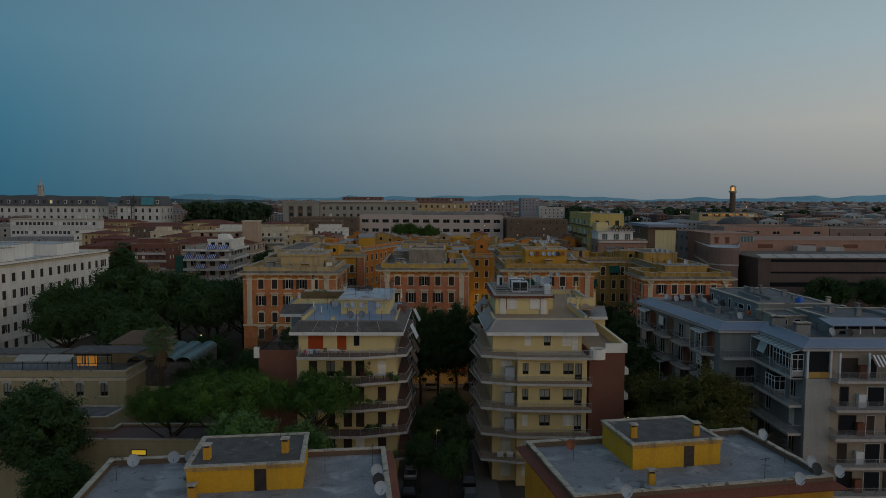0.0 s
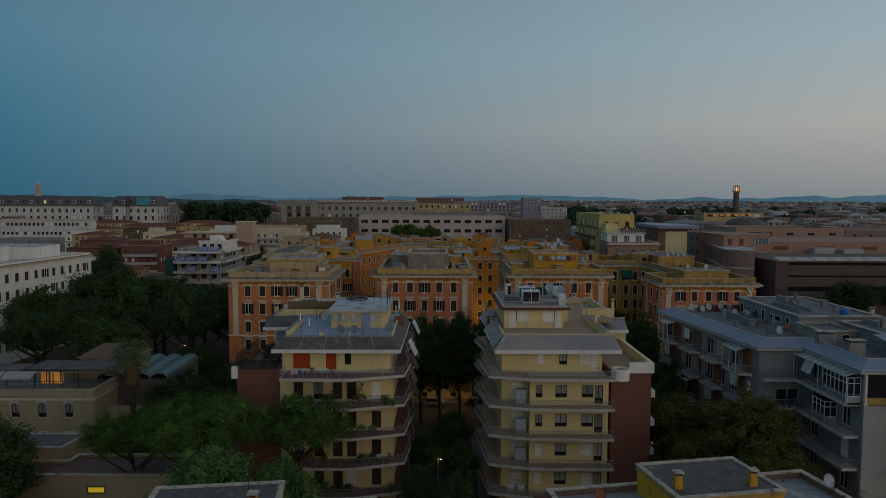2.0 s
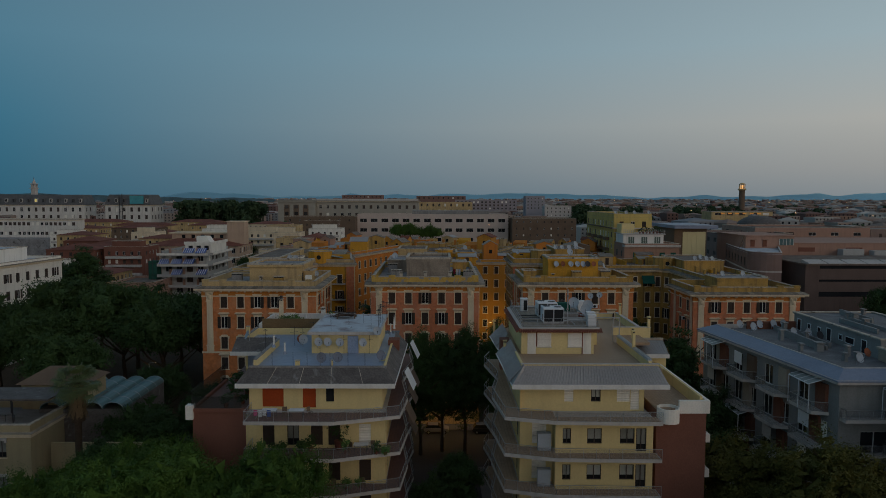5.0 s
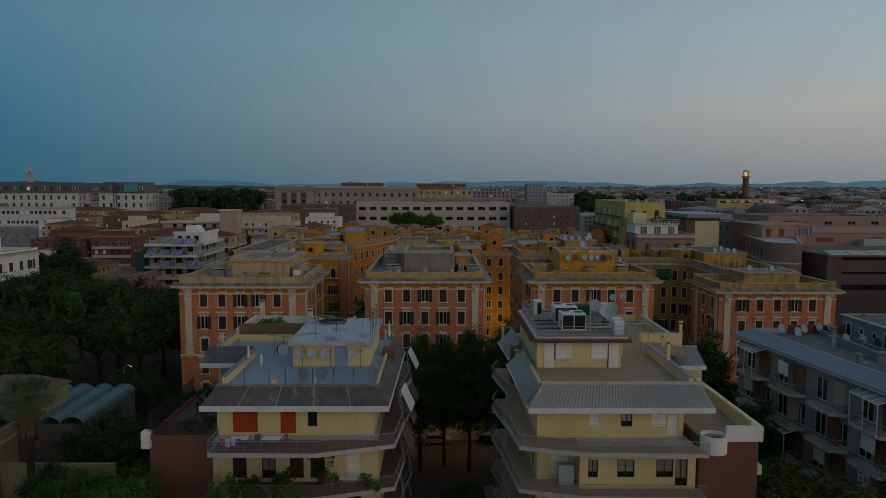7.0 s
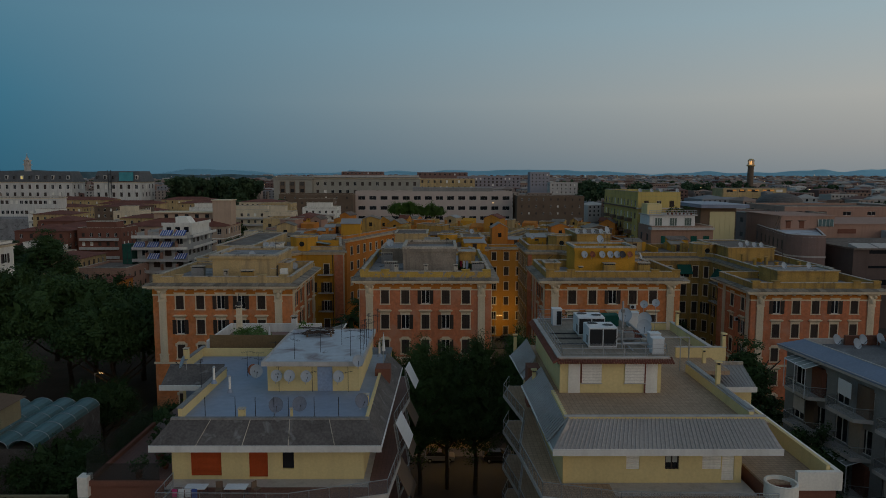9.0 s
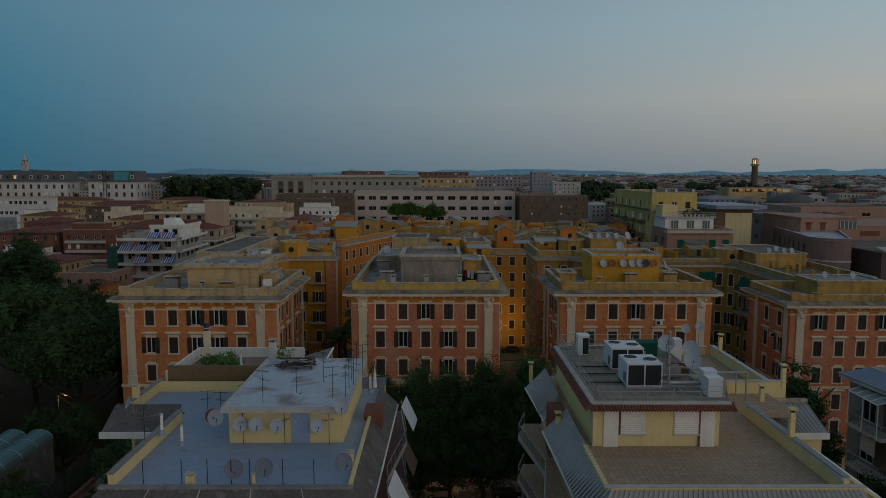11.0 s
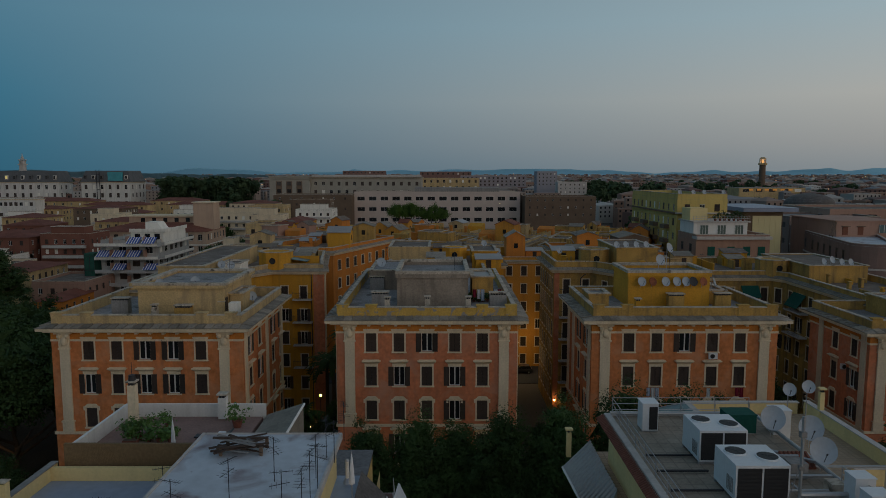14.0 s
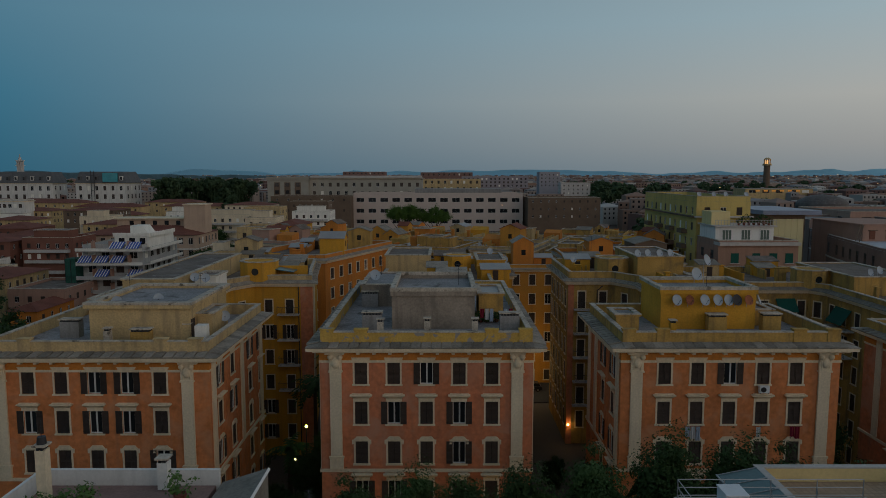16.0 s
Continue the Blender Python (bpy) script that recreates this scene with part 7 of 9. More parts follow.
for k in range(5):
    part("screen_pleat", boxes((83.8 + k * 1.57, 85.3 + k * 1.57, 261.7, 261.95, 16.5, 27.6)), SCREEN, sh, "softly lit screen pleat")
part("flat_roof", boxes((80.2, 95.0, 259.6, 286, 28.8, 29.9)), METAL_EDGE, sh, "overhanging grey roof slab")
long_w = house("long_hall", 263, 322, 690, 715, 26.6, BUFF, "long pale hall with lit top windows", "f", sp=10, pitch=8, n=2, win=(6, 2.5), parapet=0)
part("lit_strip", boxes(*[(272 + k * 7, 275.5 + k * 7, 689.8, 689.95, 24.2, 25.4) for k in range(6)]), LIT, long_w)
dome = thing("domed_hall", (190, 430, 0), "round hall under a grey shallow dome", "building")
part("drum", prism(bmesh.new(), [(190 + 12 * math.cos(k * math.tau / 24), 430 + 12 * math.sin(k * math.tau / 24)) for k in range(24)], 0, 23.5), BROWN, dome)
bm = bmesh.new()
bmesh.ops.create_uvsphere(bm, u_segments=28, v_segments=14, radius=12, matrix=Matrix.LocRotScale((188, 430, 23.6), None, (1, 1, 0.46)))
part("dome", bm, DARK_ROOF, dome)

# column-like tower with a lit lantern, and a small bell tower
tw = thing("monument_tower", (474, 1105, 0), "tall round brick tower with a lit lantern", "tower")
part("shaft", rods(((474, 1105, 0), (474, 1105, 52), 5.0, 4.3), sides=18), BROWN, tw)
part("gallery", rods(((474, 1105, 52), (474, 1105, 54.5), 6.2, 6.2), sides=18), BUFF, tw)
part("lantern", rods(((474, 1105, 54.5), (474, 1105, 60), 2.6, 2.6), sides=12), glow("lantern_glow", (1.0, 0.55, 0.2), 0.8), tw, "warm lit lantern")
part("lantern_posts", rods(*[((474 + 4.2 * math.cos(a), 1105 + 4.2 * math.sin(a), 54.5), (474 + 4.2 * math.cos(a), 1105 + 4.2 * math.sin(a), 61), 0.7) for a in (k * math.tau / 8 for k in range(8))]), BUFF, tw)
part("cap", rods(((474, 1105, 61), (474, 1105, 63.5), 5.2, 2.0), sides=16), BUFF, tw)
bt = thing("bell_tower", (-738, 1300, 0), "slender pale bell tower on the skyline", "tower")
part("shaft", boxes((-742, -734, 1296, 1304, 0, 54), (-743.5, -732.5, 1294.5, 1305.5, 54, 55.5)), SLAB, bt)
part("belfry", boxes(*[(-738 + a - 0.8, -738 + a + 0.8, 1300 + b - 0.8, 1300 + b + 0.8, 55.5, 62) for a in (-3.2, 0, 3.2) for b in (-3.2, 3.2)], (-741, -735, 1297.5, 1302.5, 55.5, 61)), SLAB, bt)
part("belfry_cornice", boxes((-743, -733, 1295, 1305, 62, 63.4)), SLAB, bt)
part("spire", rods(((-738, 1300, 63.4), (-738, 1300, 69), 3.4, 1.6), ((-738, 1300, 69), (-738, 1300, 75), 0.9, 0.4), sides=8), SLAB, bt)

# the far town: too many houses to count
fm = bpy.data.materials.new("far_town_walls")
fm.use_nodes = True
n_, l_ = fm.node_tree.nodes, fm.node_tree.links
gi = n_.new("ShaderNodeNewGeometry")
cr = n_.new("ShaderNodeValToRGB")
cr.color_ramp.interpolation = "CONSTANT"
cr.color_ramp.elements[0].color = (0.27, 0.20, 0.165, 1)
cr.color_ramp.elements[1].position, cr.color_ramp.elements[1].color = 0.2, (0.40, 0.375, 0.345, 1)
for pos, colr in ((0.4, (0.27, 0.17, 0.125, 1)), (0.55, (0.23, 0.24, 0.255, 1)), (0.72, (0.31, 0.25, 0.21, 1)), (0.84, (0.16, 0.09, 0.075, 1)), (0.955, (0.52, 0.50, 0.46, 1))):
    e = cr.color_ramp.elements.new(pos)
    e.color = colr
l_.new(gi.outputs["Random Per Island"], cr.inputs[0])
l_.new(cr.outputs[0], n_["Principled BSDF"].inputs["Base Color"])
n_["Principled BSDF"].inputs["Roughness"].default_value = 0.9
rng = random.Random(9)


def far_town(name, count, ymin, ymax, avoid):
    verts, faces, wins = [], [], []
    for _ in range(count):
        y = ymin + (ymax - ymin) * rng.random() ** 1.3
        x = rng.uniform(-0.75, 0.75) * y
        if avoid(x, y):
            continue
        w, d = rng.uniform(9, 26), rng.uniform(9, 20)
        z = rng.uniform(11, 21) + y * 0.004
        b = len(verts)
        c, s = math.cos(a := rng.uniform(-0.5, 0.5)), math.sin(a)
        o = [(x + u * c - v * s, y + u * s + v * c) for u, v in ((0, 0), (w, 0), (w, d), (0, d))]
        hp = rng.choice((0, 0, 2.5))
        verts += [(*p, 0) for p in o] + [(*p, z) for p in o]
        faces += [(b, b + 1, b + 5, b + 4), (b + 1, b + 2, b + 6, b + 5), (b + 2, b + 3, b + 7, b + 6), (b + 3, b, b + 4, b + 7)]
        if hp:
            verts.append((sum(p[0] for p in o) / 4, sum(p[1] for p in o) / 4, z + hp))
            faces += [(b + 4 + k, b + 4 + (k + 1) % 4, b + 8) for k in range(4)]
        else:
            faces.append((b + 4, b + 5, b + 6, b + 7))
        if y < 1200:
            nc = int(w / 3.6)
            for i in range(nc):
                for j in range(3):
                    u0, z0 = (i + 0.3) * w / nc, z - 2.6 - j * 3.4
                    q = len(wins)
                    wins += [(x + uu * c + 0.06 * s, y + uu * s - 0.06 * c, zz) for uu, zz in ((u0, z0), (u0 + 1.3, z0), (u0 + 1.3, z0 + 1.6), (u0, z0 + 1.6))]
    me = bpy.data.meshes.new(name)
    me.from_pydata(verts, [], faces)
    me.materials.append(fm)
    tagged(new(name, me), "endless ochre and grey town blocks", "town", kind="stuff")
    me = bpy.data.meshes.new("far_windows")
    me.from_pydata(wins, [], [(4 * k, 4 * k + 1, 4 * k + 2, 4 * k + 3) for k in range(len(wins) // 4)])
    me.materials.append(GLASS)
    tagged(new("far_windows", me), "small dark windows of the far town", "windows", kind="stuff")


def taken(x, y):
    if y < 660 and -300 < x < 120:
        return True
    if y < 470 and x > 140 and y > 310:
        return x < 215
    if y < 480 and x > 0:
        return x < 110 + (y - 220) * 0.3 or y < 310
    return (-520 < x < -290 and 640 < y < 830) or (-160 < x < 0 and 600 < y < 710) or (160 < x < 300 and 560 < y < 720) or (-300 < x < -160 and y < 900 and y > 560)


far_town("far_town", 2400, 330, 1300, taken)
far_town("far_town", 5200, 1200, 4300, lambda x, y: False)
# scattered lights of the town
bm = bmesh.new()
for _ in range(120):
    y = rng.uniform(500, 3600)
    x, z = rng.uniform(-0.68, 0.68) * y, rng.uniform(14, 24) + y * 0.004
    s = 0.35 + y * 0.00035
    box(bm, x, x + s, y, y + s, z, z + s)
single("town_lights", bm, glow("town_lamp", (1.0, 0.6, 0.25), 2.0), "scattered warm lights of the far town", "lights", kind="stuff")
# hills on the horizon; the distance haze is put into their blue colour
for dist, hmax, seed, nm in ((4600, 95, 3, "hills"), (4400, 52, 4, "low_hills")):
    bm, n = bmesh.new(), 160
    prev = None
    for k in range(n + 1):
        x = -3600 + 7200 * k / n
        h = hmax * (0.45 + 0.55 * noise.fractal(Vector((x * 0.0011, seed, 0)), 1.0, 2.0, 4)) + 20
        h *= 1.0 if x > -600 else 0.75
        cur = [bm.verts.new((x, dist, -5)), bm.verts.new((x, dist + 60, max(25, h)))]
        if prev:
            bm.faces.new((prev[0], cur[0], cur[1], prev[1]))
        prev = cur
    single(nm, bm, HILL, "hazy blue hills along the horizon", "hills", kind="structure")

# the dark wooded ridge above the town to the west, haze mixed into its colour
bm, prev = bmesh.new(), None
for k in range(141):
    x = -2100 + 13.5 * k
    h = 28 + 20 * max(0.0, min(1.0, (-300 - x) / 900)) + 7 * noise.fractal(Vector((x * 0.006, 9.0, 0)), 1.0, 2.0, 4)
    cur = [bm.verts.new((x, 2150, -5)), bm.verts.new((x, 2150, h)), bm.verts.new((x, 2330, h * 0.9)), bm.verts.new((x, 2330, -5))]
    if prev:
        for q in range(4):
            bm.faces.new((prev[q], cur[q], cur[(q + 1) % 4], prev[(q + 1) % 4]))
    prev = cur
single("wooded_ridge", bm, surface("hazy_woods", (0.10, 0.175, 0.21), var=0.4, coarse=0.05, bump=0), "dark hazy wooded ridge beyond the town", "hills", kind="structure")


# ---- trees ----
def leaves(seed, clumps, per, size, rx, ry, rz, shell=0.55, flat=0.0, spread=1.0, taper=0.0, core=0):
    """A crown of small leaves, gathered in clumps inside an ellipsoid round the origin; core adds big leaves deep inside each clump."""
    g = np.random.default_rng(seed)
    d = g.normal(size=(clumps, 3))
    d /= np.linalg.norm(d, axis=1)[:, None]
    rad = shell + (1 - shell) * g.random(clumps)
    c = d * rad[:, None]
    if flat:
        c[:, 2] = np.where(c[:, 2] < 0, c[:, 2] * flat, c[:, 2])
    if taper:
        c[:, :2] *= (1 - taper * np.clip(c[:, 2], -0.2, 1.0) ** 1.0)[:, None]
    c *= np.array([rx, ry, rz]) * (0.88 + 0.24 * g.random((clumps, 1)))
    cr = spread * (0.65 + 0.7 * g.random(clumps))
    p = np.repeat(c, per, 0) + np.clip(g.normal(size=(clumps * per, 3)), -1.75, 1.75) * np.repeat(cr, per)[:, None] * np.array([0.5, 0.5, 0.38])
    n = len(p)
    face = (p - np.repeat(c, per, 0)) / np.repeat(cr, per)[:, None] + g.normal(size=(n, 3)) * 0.28 + np.array([0, 0, 0.4])
    face /= np.linalg.norm(face, axis=1)[:, None]
    a = np.cross(face, g.normal(size=(n, 3)))
    a /= np.linalg.norm(a, axis=1)[:, None]
    b = np.cross(face, a)
    s = size * (0.65 + 0.9 * g.random((n, 1)))
    v = np.stack([p - a * s, p + a * s * 0.35 + b * s * 0.75, p + a * s * 0.6 - b * s * 0.65], 1).reshape(-1, 3)
    if core:
        m = clumps * core
        q = np.repeat(c * 0.82, core, 0) + g.normal(size=(m, 3)) * np.repeat(cr, core)[:, None] * 0.22
        d = g.normal(size=(2, m, 3)) * (0.32 * spread)
        v = np.concatenate([v, np.stack([q - d[0], q + d[0] * 0.6 + d[1], q + d[0] * 0.6 - d[1]], 1).reshape(-1, 3)])
        n += m
    return v.tolist(), [(3 * k, 3 * k + 1, 3 * k + 2) for k in range(n)]


def crown_mesh(name, material, *args, **kw):
    me = bpy.data.meshes.new(name)
    v, f = leaves(*args, **kw)
    me.from_pydata(v, [], f)
    me.materials.append(material)
    return me


def trunk_mesh(seed, h, r, limbs, reach, start=0.45):
    g = random.Random(seed)
    bm = bmesh.new()
    pts = [Vector((0, 0, -0.2))]
    for k in range(1, 6):
        pts.append(Vector((g.uniform(-0.25, 0.25) * k * 0.4, g.uniform(-0.25, 0.25) * k * 0.4, h * k / 5)))
    for k in range(5):
        rod(bm, pts[k], pts[k + 1], r * (1 - 0.14 * k), r * (1 - 0.14 * (k + 1)), sides=8)
    for k in range(limbs):
        a = k * math.tau / limbs + g.uniform(-0.4, 0.4)
        z0 = h * g.uniform(start, 0.95)
        p0 = Vector((0, 0, z0))
        p1 = p0 + Vector((math.cos(a) * reach * 0.5, math.sin(a) * reach * 0.5, reach * 0.35))
        p2 = p1 + Vector((math.cos(a + 0.3) * reach * 0.45, math.sin(a + 0.3) * reach * 0.45, reach * 0.4))
        rod(bm, p0, p1, r * 0.45, r * 0.3, sides=6)
        rod(bm, p1, p2, r * 0.3, r * 0.1, sides=5)
    return mesh_of("trunk", bm, BARK)


def tree_kind(name, label, trunk, crown, cz):
    root = thing(name, (0, 0, -400), label, "tree")
    t = new("trunk", trunk)
    t.parent = root
    c = new("crown", crown)
    c.parent, c.location = root, (0, 0, cz)
    return root


BROAD = [tree_kind("street_tree", "dark leafy tree along the street", trunk_mesh(k, 11, 0.3, 7, 4.0), crown_mesh("crown", LEAF, 10 + k, 170, 88, 0.14, 4.2, 4.2, 5.2, spread=1.15, core=7), 12.2) for k in range(3)]
OAK = [tree_kind("park_tree", "broad dark evergreen tree in the park", trunk_mesh(20 + k, 11, 0.45, 9, 6.5, 0.5), crown_mesh("crown", LEAF, 30 + k, 190, 92, 0.17, 8.0, 8.0, 5.4, flat=0.6, spread=1.75, core=8), 14.0) for k in range(2)]
STONE = [tree_kind("stone_pine", "umbrella-shaped stone pine with bare trunk", trunk_mesh(40 + k, 12.5, 0.35, 9, 5.5, 0.75), crown_mesh("crown", PINE, 50 + k, 120, 260, 0.085, 7.0, 7.0, 2.7, shell=0.45, flat=0.25, spread=1.25, core=7), 15.0) for k in range(2)]
CEDAR = tree_kind("cedar", "dark layered cedar with drooping boughs", trunk_mesh(60, 18, 0.4, 12, 4, 0.3), crown_mesh("crown", LEAF, 61, 150, 130, 0.15, 4.0, 4.0, 8.8, spread=0.9, taper=0.65, core=6), 13.0)


def plant(kind, x, y, s, sz=None, rz=0.0, group="", label=""):
    t = copy_thing(kind, pose(x, y, 0, 0, 0, rz))
    t.scale = (s, s, sz or s)
    if group:
        t["group"] = group
    return tagged(t, label)


FINE = [tree_kind("street_tree", "dark leafy tree along the street", trunk_mesh(90 + k, 11, 0.3, 7, 4.0), crown_mesh("crown", LEAF, 95 + k, 240, 225, 0.085, 3.3, 3.3, 7.4, shell=0.4, spread=0.95, taper=0.45, core=12), 11.9) for k in range(2)]
rng = random.Random(3)
for x, y, s in ((-11.2, 128.5, 0.92), (-6.6, 129.2, 0.97), (-2.4, 129.0, 1.0), (0.9, 130.5, 0.96), (4.3, 129.0, 1.04), (9.3, 129.5, 1.07), (14.3, 129.5, 1.12), (18.8, 130.0, 1.1), (23.0, 130.5, 1.05), (27.5, 131.0, 1.0)):
    plant(FINE[rng.randrange(2)], x, y, s, s, rz=rng.uniform(0, 360), group="street trees")
for x, y, s in ((-50, 152, 1.05), (-61, 160, 1.15), (-73, 163, 1.2), (-56, 176, 1.1), (-68, 182, 1.15), (-80, 190, 1.1), (-47, 168, 1.0), (-62, 140, 0.85), (-72, 150, 0.95), (-48, 190, 0.8), (-60, 200, 0.75), (-75, 208, 0.75),
                (-45, 138, 0.6), (-33, 132, 0.55), (-40, 118, 0.6), (-86, 161, 1.0), (-80, 148, 0.85)):
    plant(OAK[rng.randrange(2)], x, y, s, s * (0.86 if y > 170 else 1.0), rz=rng.uniform(0, 360), group="park trees")
for x, y, s, sz in ((-24.5, 81.5, 0.95, 1.0), (-14.5, 83.0, 0.85, 0.98), (-32.5, 84.0, 0.8, 0.9), (-27, 90, 0.8, 0.92)):
    plant(STONE[rng.randrange(2)], x, y, s, sz, rz=rng.uniform(0, 360), group="garden pines")
for x, y, s, sz in ((-45.6, 79, 1.15, 0.95), (-50, 84.5, 1.1, 0.9), (-40.5, 72.5, 0.8, 0.66), (-36.5, 95, 0.85, 0.62), (-60, 86, 0.9, 0.7), (2.6, 103.0, 0.62, 0.58), (-0.6, 98.5, 0.55, 0.52), (3.4, 94.0, 0.55, 0.5), (-1.6, 89.0, 0.5, 0.46), (2.4, 86.0, 0.5, 0.46), (30, 104, 0.9, 0.8), (34.0, 110, 0.9, 0.9), (-39.5, 106, 0.8, 0.6), (-36.5, 116, 0.75, 0.62), (-34, 124, 0.7, 0.66)):
    plant(BROAD[rng.randrange(3)], x, y, s, sz, rz=rng.uniform(0, 360), group="garden trees")
for x, y, s, sz in ((35.5, 126, 1.15, 0.9), (-106.5, 235, 2.0, 1.08), (-118, 240, 1.8, 0.92)):
    plant(CEDAR, x, y, s, sz, rz=rng.uniform(0, 360), group="cedars")
for x, y, s, sz in ((-16.5, 368, 1.12, 1.5), (-3.6, 370, 1.02, 1.43), (82, 330, 1.2, 1.0)):
    plant(STONE[rng.randrange(2)], x, y, s, sz, rz=rng.uniform(0, 360), group="town pines")
for x, y in ((-62, 292), (-52, 300), (-70, 310), (-72, 296), (-58, 258), (-100, 380), (-70, 380), (116, 200), (129, 198), (145, 202)):
    plant(OAK[y % 2], x, y, 0.86, rz=rng.uniform(0, 360), group="town trees")

# fan palm in the villa garden
palm = thing("fan_palm", (-44, 110, 0), "tall fan palm with shaggy trunk", "tree")
part("trunk", rods(((-44, 110, 0), (-44, 110, 11.5), 0.35, 0.42), ((-44, 110, 11.5), (-44, 110, 16.2), 0.85, 0.7), sides=12), BARK, palm)
bm, g = bmesh.new(), random.Random(8)
base = Vector((-44, 110, 16.4))
for k in range(85):
    a, e = g.uniform(0, math.tau), g.uniform(-0.75, 1.35)
    tip = Vector((math.cos(a) * math.cos(e), math.sin(a) * math.cos(e), math.sin(e)))
    mid = base + tip * g.uniform(1.3, 2.1) + Vector((0, 0, -0.25))
    sidev = tip.cross(Vector((0, 0, 1))).normalized()
    upv = sidev.cross(tip)
    for q in range(13):
        t = (q - 6) / 6 * 1.35
        way_ = tip * math.cos(t) + sidev * math.sin(t)
        knee = mid + way_ * 0.75 + upv * 0.1
        end = knee + way_ * 0.45 + Vector((0, 0, -g.uniform(0.35, 0.7)))
        w = upv.cross(way_).normalized() * 0.06
        bm.faces.new([bm.verts.new(v) for v in (mid - w * 0.4, mid + w * 0.4, knee + w, knee - w)])
        bm.faces.new([bm.verts.new(v) for v in (knee - w, knee + w, end + w * 0.15, end - w * 0.15)])
    rod(bm, base, mid, 0.03, sides=3)
part("crown", bm, PALM_LEAF, palm)
bm = bmesh.new()
for k in range(220):
    a, z0, r0 = g.uniform(0, math.tau), g.uniform(13.2, 16.2), g.uniform(0.5, 0.9)
    p = Vector((-44 + r0 * math.cos(a), 110 + r0 * math.sin(a), z0))
    q = p + Vector((math.cos(a) * 0.45, math.sin(a) * 0.45, -g.uniform(0.9, 1.6)))
    w = Vector((-math.sin(a), math.cos(a), 0)) * 0.14
    bm.faces.new([bm.verts.new(v) for v in (p - w, p + w, q + w * 0.4, q - w * 0.4)])
part("dead_skirt", bm, DEAD_LEAF, palm, "hanging skirt of dead fronds")

RUSSET = tree_kind("garden_tree", "browning leafy tree beside the grey block", trunk_mesh(80, 10, 0.28, 7, 4.0), crown_mesh("crown", RUSSET_LEAF, 81, 150, 190, 0.10, 4.6, 4.6, 5.0, spread=1.15, core=7), 12.0)
for x, y, s, sz in ((35.5, 87, 1.15, 1.04), (32, 95, 1.1, 0.88), (34, 77, 1.0, 0.82), (29.5, 85, 0.8, 0.74), (38, 82, 0.7, 0.7)):
    plant(RUSSET, x, y, s, sz, rz=x * 40, group="garden trees")
FRESH = tree_kind("garden_tree", "fresh green leafy garden tree", trunk_mesh(70, 9, 0.22, 6, 3.5), crown_mesh("crown", BRIGHT_LEAF, 71, 130, 170, 0.11, 4.4, 4.0, 3.2, spread=1.05, core=7), 11.8)
for x, y, s, sz in ((-20.5, 72.5, 0.95, 1.05), (-14.5, 73.5, 0.8, 0.95), (-24.5, 70.5, 0.7, 0.85)):
    plant(FRESH, x, y, s, sz, rz=x * 40, group="garden trees")


def date_palm(x, y, h, seed):
    root = thing("date_palm", (x, y, 0), "feathery palm in a dark courtyard", "tree", "courtyard palms")
    part("trunk", rods(((x, y, 0), (x, y, h), 0.3, 0.22), sides=8), BARK, root)
    bm, g = bmesh.new(), random.Random(seed)
    for k in range(26):
        a, e = g.uniform(0, math.tau), g.uniform(0.0, 1.2)
        d = Vector((math.cos(a), math.sin(a), 0))
        s = Vector((-d.y, d.x, 0))
        p = Vector((x, y, h))
        for i in range(9):
            q = p + d * 0.4 * math.cos(e) + Vector((0, 0, 0.4 * math.sin(e)))
            e -= 0.2
            for sg in (-1, 1):
                tip = (p + q) / 2 + s * sg * (0.75 - 0.05 * i) + d * 0.35 + Vector((0, 0, -0.25))
                bm.faces.new([bm.verts.new(v) for v in (p, q, tip)])
            p = q
    part("crown", bm, LEAF, root)


for x, y, h, k in ((-15.5, 168.0, 13.5, 1), (-17.0, 171.5, 11.5, 2), (-14.0, 173.0, 15.0, 3), (-18.5, 163.0, 7.0, 4)):
    date_palm(x, y, h, k)
for x, y, s in ((-15, 158, 0.5), (-17.5, 152, 0.45), (-14, 148, 0.5), (10.5, 150, 0.4), (12.5, 163, 0.35), (-13.5, 163, 0.55), (39.5, 158, 0.8), (41, 168, 0.8)):
    plant(BROAD[0], x, y, s, rz=x * 50, group="courtyard trees")

# far woods
def wood(name, x0, x1, y0, y1, ztop, n, seed, label="dark distant wood", z0=0.0):
    g = random.Random(seed)
    vs, fs = [], []
    for _ in range(n):
        x, y = g.uniform(x0, x1), g.uniform(y0, y1)
        r = g.uniform(4, 7)
        zc = ztop - r * 0.7 - g.uniform(0, 1) ** 1.5 * ztop * 0.55
        v, f = leaves(g.randrange(10 ** 6), 26, 12, 1.3, r, r, r * 0.75, spread=2.0)
        b = len(vs)
        vs += [(p[0] + x, p[1] + y, p[2] + zc) for p in v]
        fs += [tuple(i + b for i in q) for q in f]
        b = len(vs)
        vs += [(x - 0.5, y, z0), (x + 0.5, y, z0), (x + 0.3, y, zc), (x - 0.3, y, zc)]
        fs.append((b, b + 1, b + 2, b + 3))
    me = bpy.data.meshes.new(name)
    me.from_pydata(vs, [], fs)
    me.materials.append(FAR_LEAF)
    tagged(new(name, me), label, "wood", kind="stuff")


